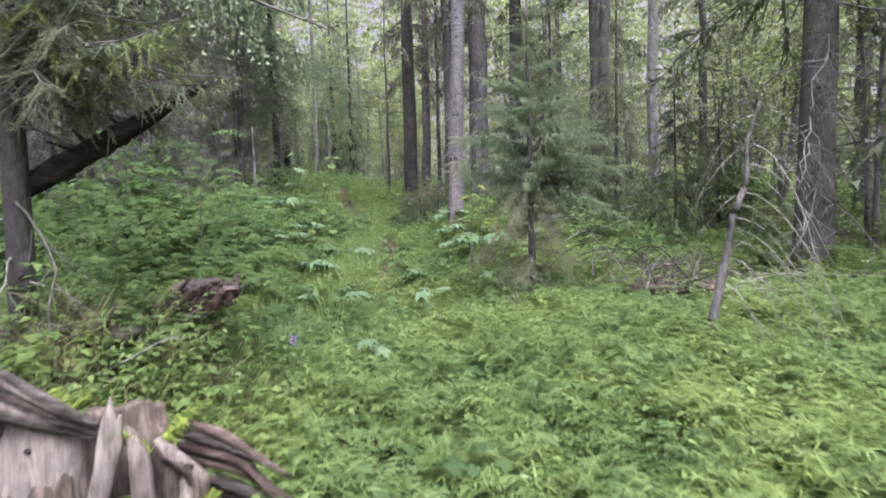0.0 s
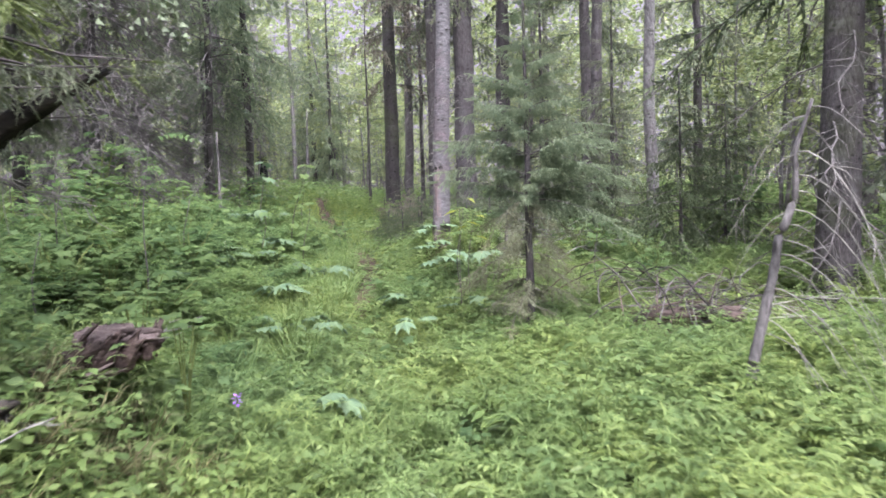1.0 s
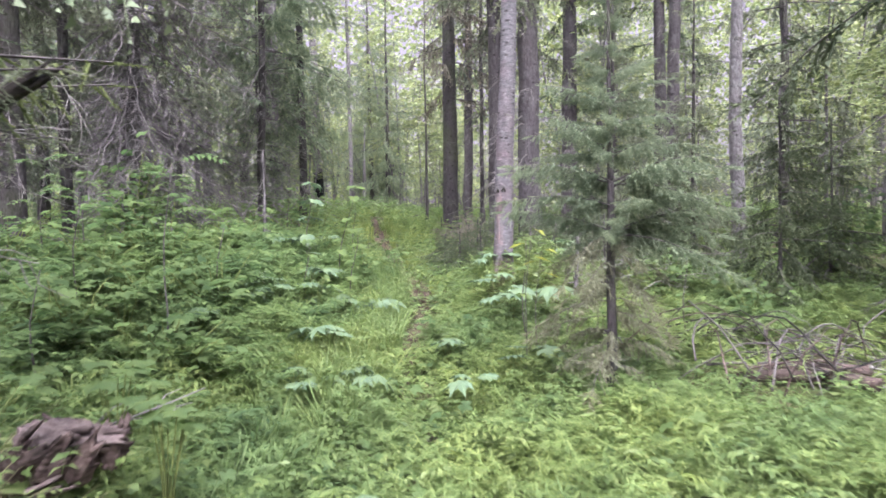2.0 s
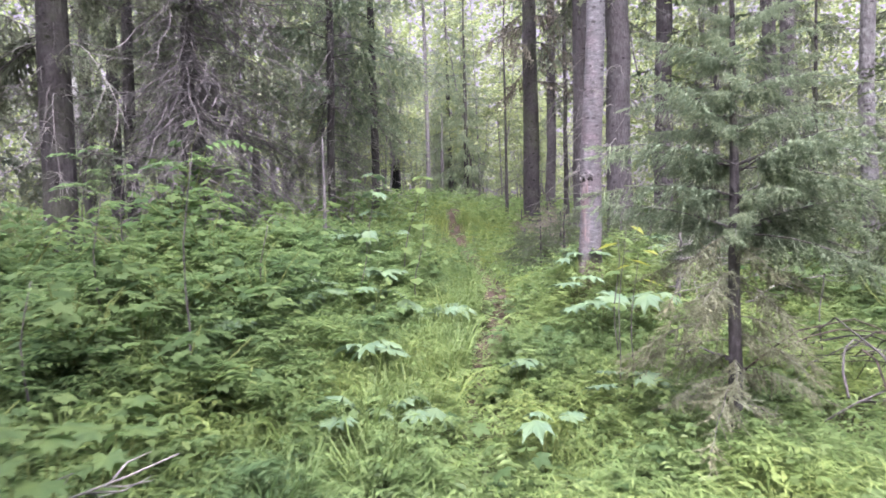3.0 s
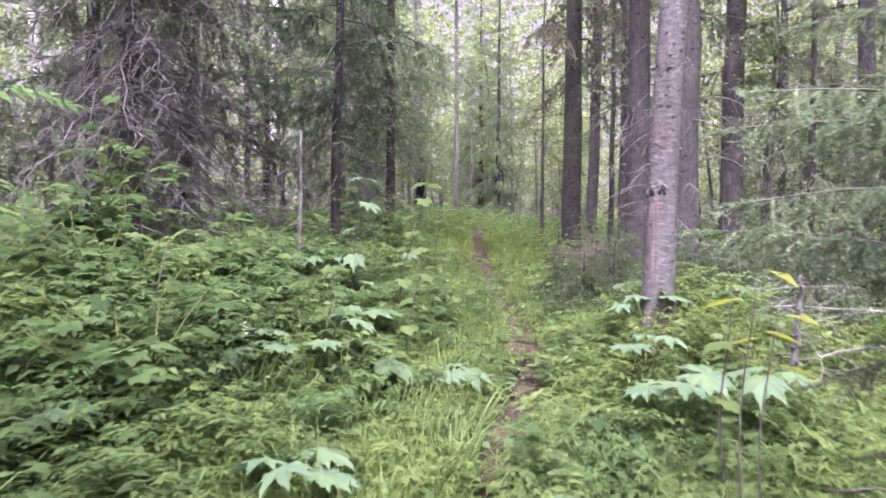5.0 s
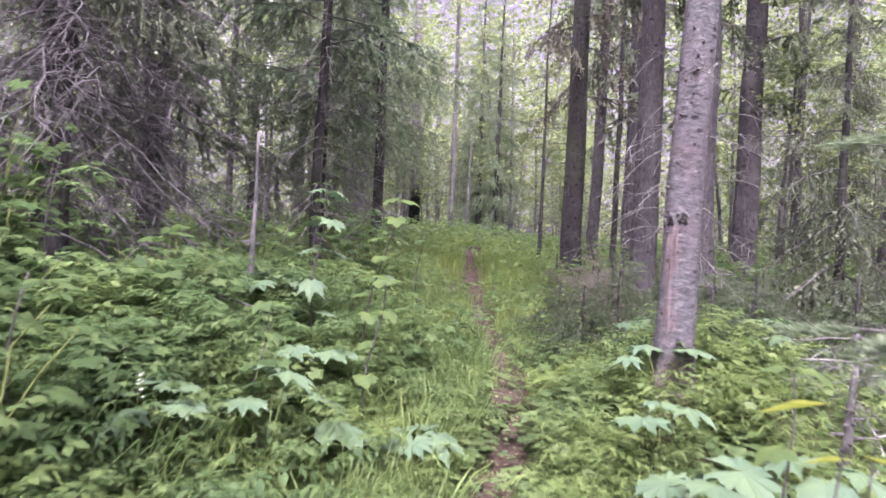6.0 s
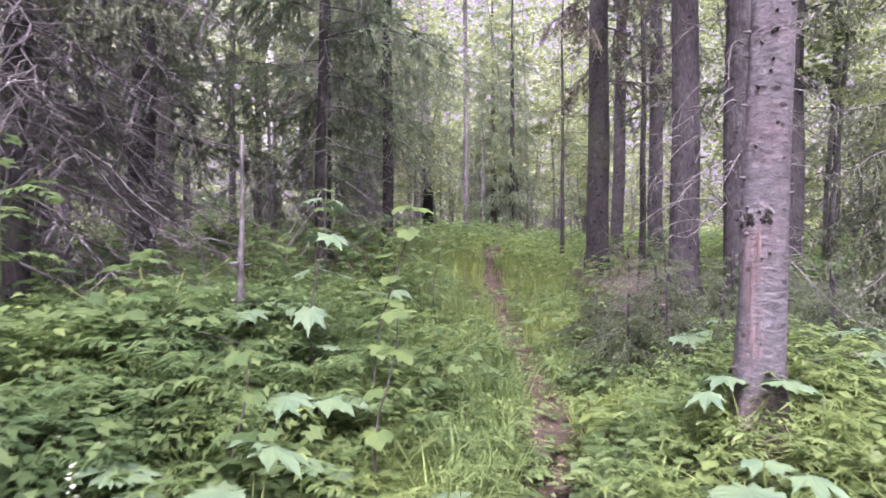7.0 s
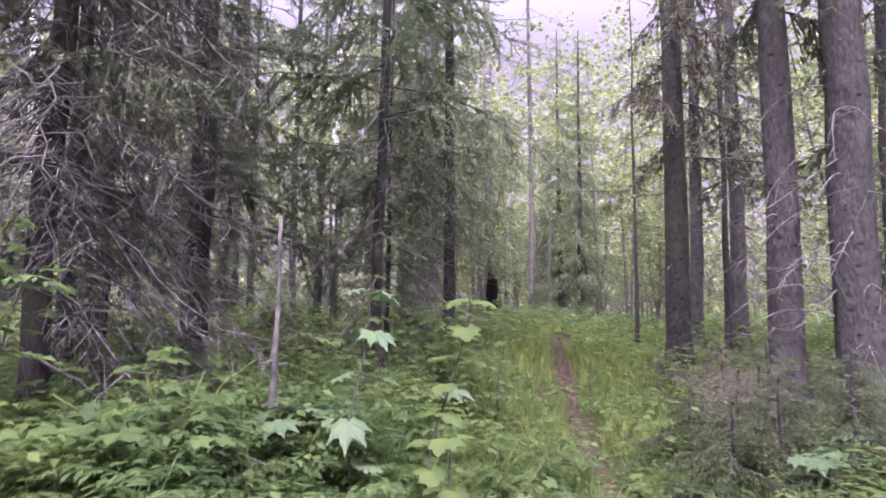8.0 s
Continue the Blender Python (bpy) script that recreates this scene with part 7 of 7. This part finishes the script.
# the spruce at the edge of the hump, with bright boughs over the stump
def edge_spruce():
    rng = np.random.default_rng(170)
    x, y = -2.28, 3.58
    ob = thing("spruce_tree", (x, y, gz(x, y)), "slim spruce with grey-green and yellow-green boughs and bare lower twigs", "spruce tree", "spruces")
    shape, axis = trunk_shape(rng, 0.07, 13, (0.0, 0.0), 1.3, sides=12, wander=0.008, knots=10)
    part("trunk", shape, M_BARK_DARK, ob, smooth=True)
    set_branches(ob, rng, "bough", bough_meshes(LIVE_FINE, M_NEEDLE_BRIGHT), axis, 1.40, 2.05, 7, lambda s: 1.1, "yellow-green bough", spread=(-55, 25), base_tilt=(-4, 14), tip_tilt=(-5, 20))
    set_branches(ob, rng, "bough", bough_meshes(LIVE_FINE, M_NEEDLE_GREY), axis, 1.32, 2.05, 16, lambda s: 1.0, spread=(-80, 15), base_tilt=(-14, 10), tip_tilt=(-10, 15))
    # boughs carried on to 12.5 m, beyond view, to shade the left bank
    set_branches(ob, rng, "bough", bough_meshes(LIVE_NEAR, M_NEEDLE), axis, 2.2, 12.5, 60, lambda s: 1.7 * (1 - 0.85 * s) + 0.15)
    set_branches(ob, rng, "dead_branch", dead_meshes(M_TWIG), axis, 0.3, 2.0, 16, lambda s: 0.9, base_tilt=(-40, 10), tip_tilt=(-20, 20))


edge_spruce()


def leaning_dead_pole():
    rng = np.random.default_rng(180)
    x, y = 1.86, 5.05
    z = gz(x, y)
    ob = thing("dead_pole", (x, y, z), "leaning dead spruce pole with long bare curved branches", "dead tree")
    top = np.array([0.36, -0.1, 1.86])
    q = np.linspace(0, 1, 9)
    ax = np.stack([top[0] * q, top[1] * q, -0.12 + (top[2] + 0.12) * q], -1) + rng.normal(0, 0.014, (9, 3))
    part("trunk", rough_tube(rng, ax, np.linspace(0.042, 0.010, 9), 12, 44, 0.24, 0.05), M_GREYWOOD, ob)

    def axis(h):
        s = min(max(h / top[2], 0), 1)
        return np.array([np.interp(s, q, ax[:, k]) for k in range(3)])
    for h, yaw, length in ((0.62, -30, 0.5), (0.70, -55, 0.42), (0.78, -10, 0.55), (0.86, -40, 0.6), (0.98, 10, 0.7), (1.06, -25, 0.75), (1.15, -50, 0.7), (1.24, 0, 0.95), (1.32, -30, 0.8), (1.42, 20, 0.8), (1.5, -15, 0.7),
                           (1.62, -60, 0.6), (1.75, 10, 0.6), (1.85, -35, 0.5), (1.3, 170, 0.4), (1.6, 195, 0.45), (1.8, 150, 0.4)):
        curved_limb(ob, rng, axis(h), yaw + rng.uniform(-8, 8), length, rng.uniform(1.0, 1.7) * length, rng.uniform(0.003, 0.0055), (M_TWIG, M_TWIG_MID)[int(h * 100) % 2], 5, 0.03, "long pale curved dead branch")


leaning_dead_pole()


def stick_shape(rng, length, bow, thick):
    q = np.linspace(0, 1, 9)
    p = np.stack([(q - 0.5) * length, bow * np.sin(q * np.pi) * rng.uniform(0.3, 1) * 0.3, bow * np.sin(q * np.pi)], -1)
    p[1:-1] += rng.normal(0, 0.01, (7, 3))
    return tube(p, np.linspace(thick, thick * 0.35, 9), 5)


def brush_pile():
    """A heap of bowed dead branches."""
    rng = np.random.default_rng(190)
    x, y = 2.2, 7.6
    ob = thing("brush_pile", (x, y, gz(x, y)), "heap of bowed dark brown dead branches on the ground", "brush pile")
    for k in range(60):
        v, t = stick_shape(rng, rng.uniform(0.5, 1.6), rng.uniform(0.08, 0.46), rng.uniform(0.004, 0.011))
        m = pose(rng.normal(0.2, 0.55), rng.normal(-0.1, 0.4), rng.uniform(-0.02, 0.24), rng.uniform(-35, 35), rng.uniform(-12, 12), rng.normal(10, 45))
        stick = part("branch", (v, t), (M_TWIG_DARK, M_CHAR, M_ROTTEN, M_TWIG_DARK)[k % 4], ob)
        stick.matrix_basis = m
    for k in range(3):
        stick = part("branch", rough_tube(rng, [(-0.5, 0, 0.06), (0, 0.02, 0.08), (0.5, 0, 0.05)], [0.05, 0.05, 0.04], 9, 16, 0.12, 0.05), M_ROTTEN, ob, "thick decayed branch")
        stick.matrix_basis = pose(rng.normal(0.1, 0.3), rng.normal(-0.1, 0.25), 0.0, 0, rng.uniform(-5, 12), rng.uniform(0, 180))


brush_pile()


def fallen_branch(x, y, turn, length, tilt, rng, mat):
    ob = thing("fallen_branch", (x, y, gz(x, y) + 0.10), "bare grey branch fallen among the herbs", "branch", "fallen branches", turn=turn)
    m = pose(0, 0, 0, 0, tilt, 0) @ Matrix.Scale(length, 4)
    q = np.linspace(0, 1, 8)
    ax = np.stack([q, np.cumsum(rng.normal(0, 0.035, 8)), -0.12 * q ** 1.5 + np.cumsum(rng.normal(0, 0.012, 8))], -1)
    limb = part("branch", tube(ax, np.linspace(0.009, 0.003, 8), 5), mat, ob)
    limb.matrix_basis = m
    for _ in range(11):
        u = rng.uniform(0.15, 0.97)
        p = np.array([np.interp(u, q, ax[:, j]) for j in range(3)])
        d = np.array([rng.uniform(0.3, 0.9), rng.choice([-1, 1]) * rng.uniform(0.3, 0.9), rng.uniform(-0.5, 0.4)])
        d *= rng.uniform(0.15, 0.4) * (1.1 - 0.6 * u) / np.linalg.norm(d)
        part("twig", tube([p, p + d * 0.5 + rng.normal(0, 0.02, 3), p + d], [0.004, 0.003, 0.0015], 4), mat, limb)


RF = np.random.default_rng(200)
for fx, fy, ft, fl, fi in ((0.55, 11.1, 10, 1.3, -12), (0.7, 11.4, -12, 1.5, -8), (1.2, 10.9, 40, 1.2, -10), (1.0, 9.9, -25, 1.0, -20), (1.5, 10.0, 15, 1.3, -15), (0.95, 9.4, 70, 0.9, -25),
                           (-0.7, 15.6, 20, 1.3, -6), (-0.4, 16.4, -30, 1.4, -8), (-0.9, 14.8, 150, 1.0, -10), (-0.2, 13.6, 10, 0.9, -18), (2.9, 7.3, 10, 1.2, -12), (3.4, 7.9, -40, 1.4, -10),
                           (3.0, 6.6, 20, 1.4, -6), (3.8, 7.2, 160, 1.3, -8), (2.5, 6.9, -20, 1.2, -10), (-1.6, 6.2, 170, 0.9, -4), (-2.2, 4.4, 20, 1.0, -25), (-3.4, 12.3, 60, 1.0, -15), (-2.0, 3.0, 5, 0.8, -30),
                           (-3.0, 10.5, 30, 0.8, -20), (-0.6, 17.2, 5, 1.5, -5), (-1.4, 17.8, -20, 1.2, -10)):
    fallen_branch(fx, fy, ft, fl, fi, RF, M_TWIG)
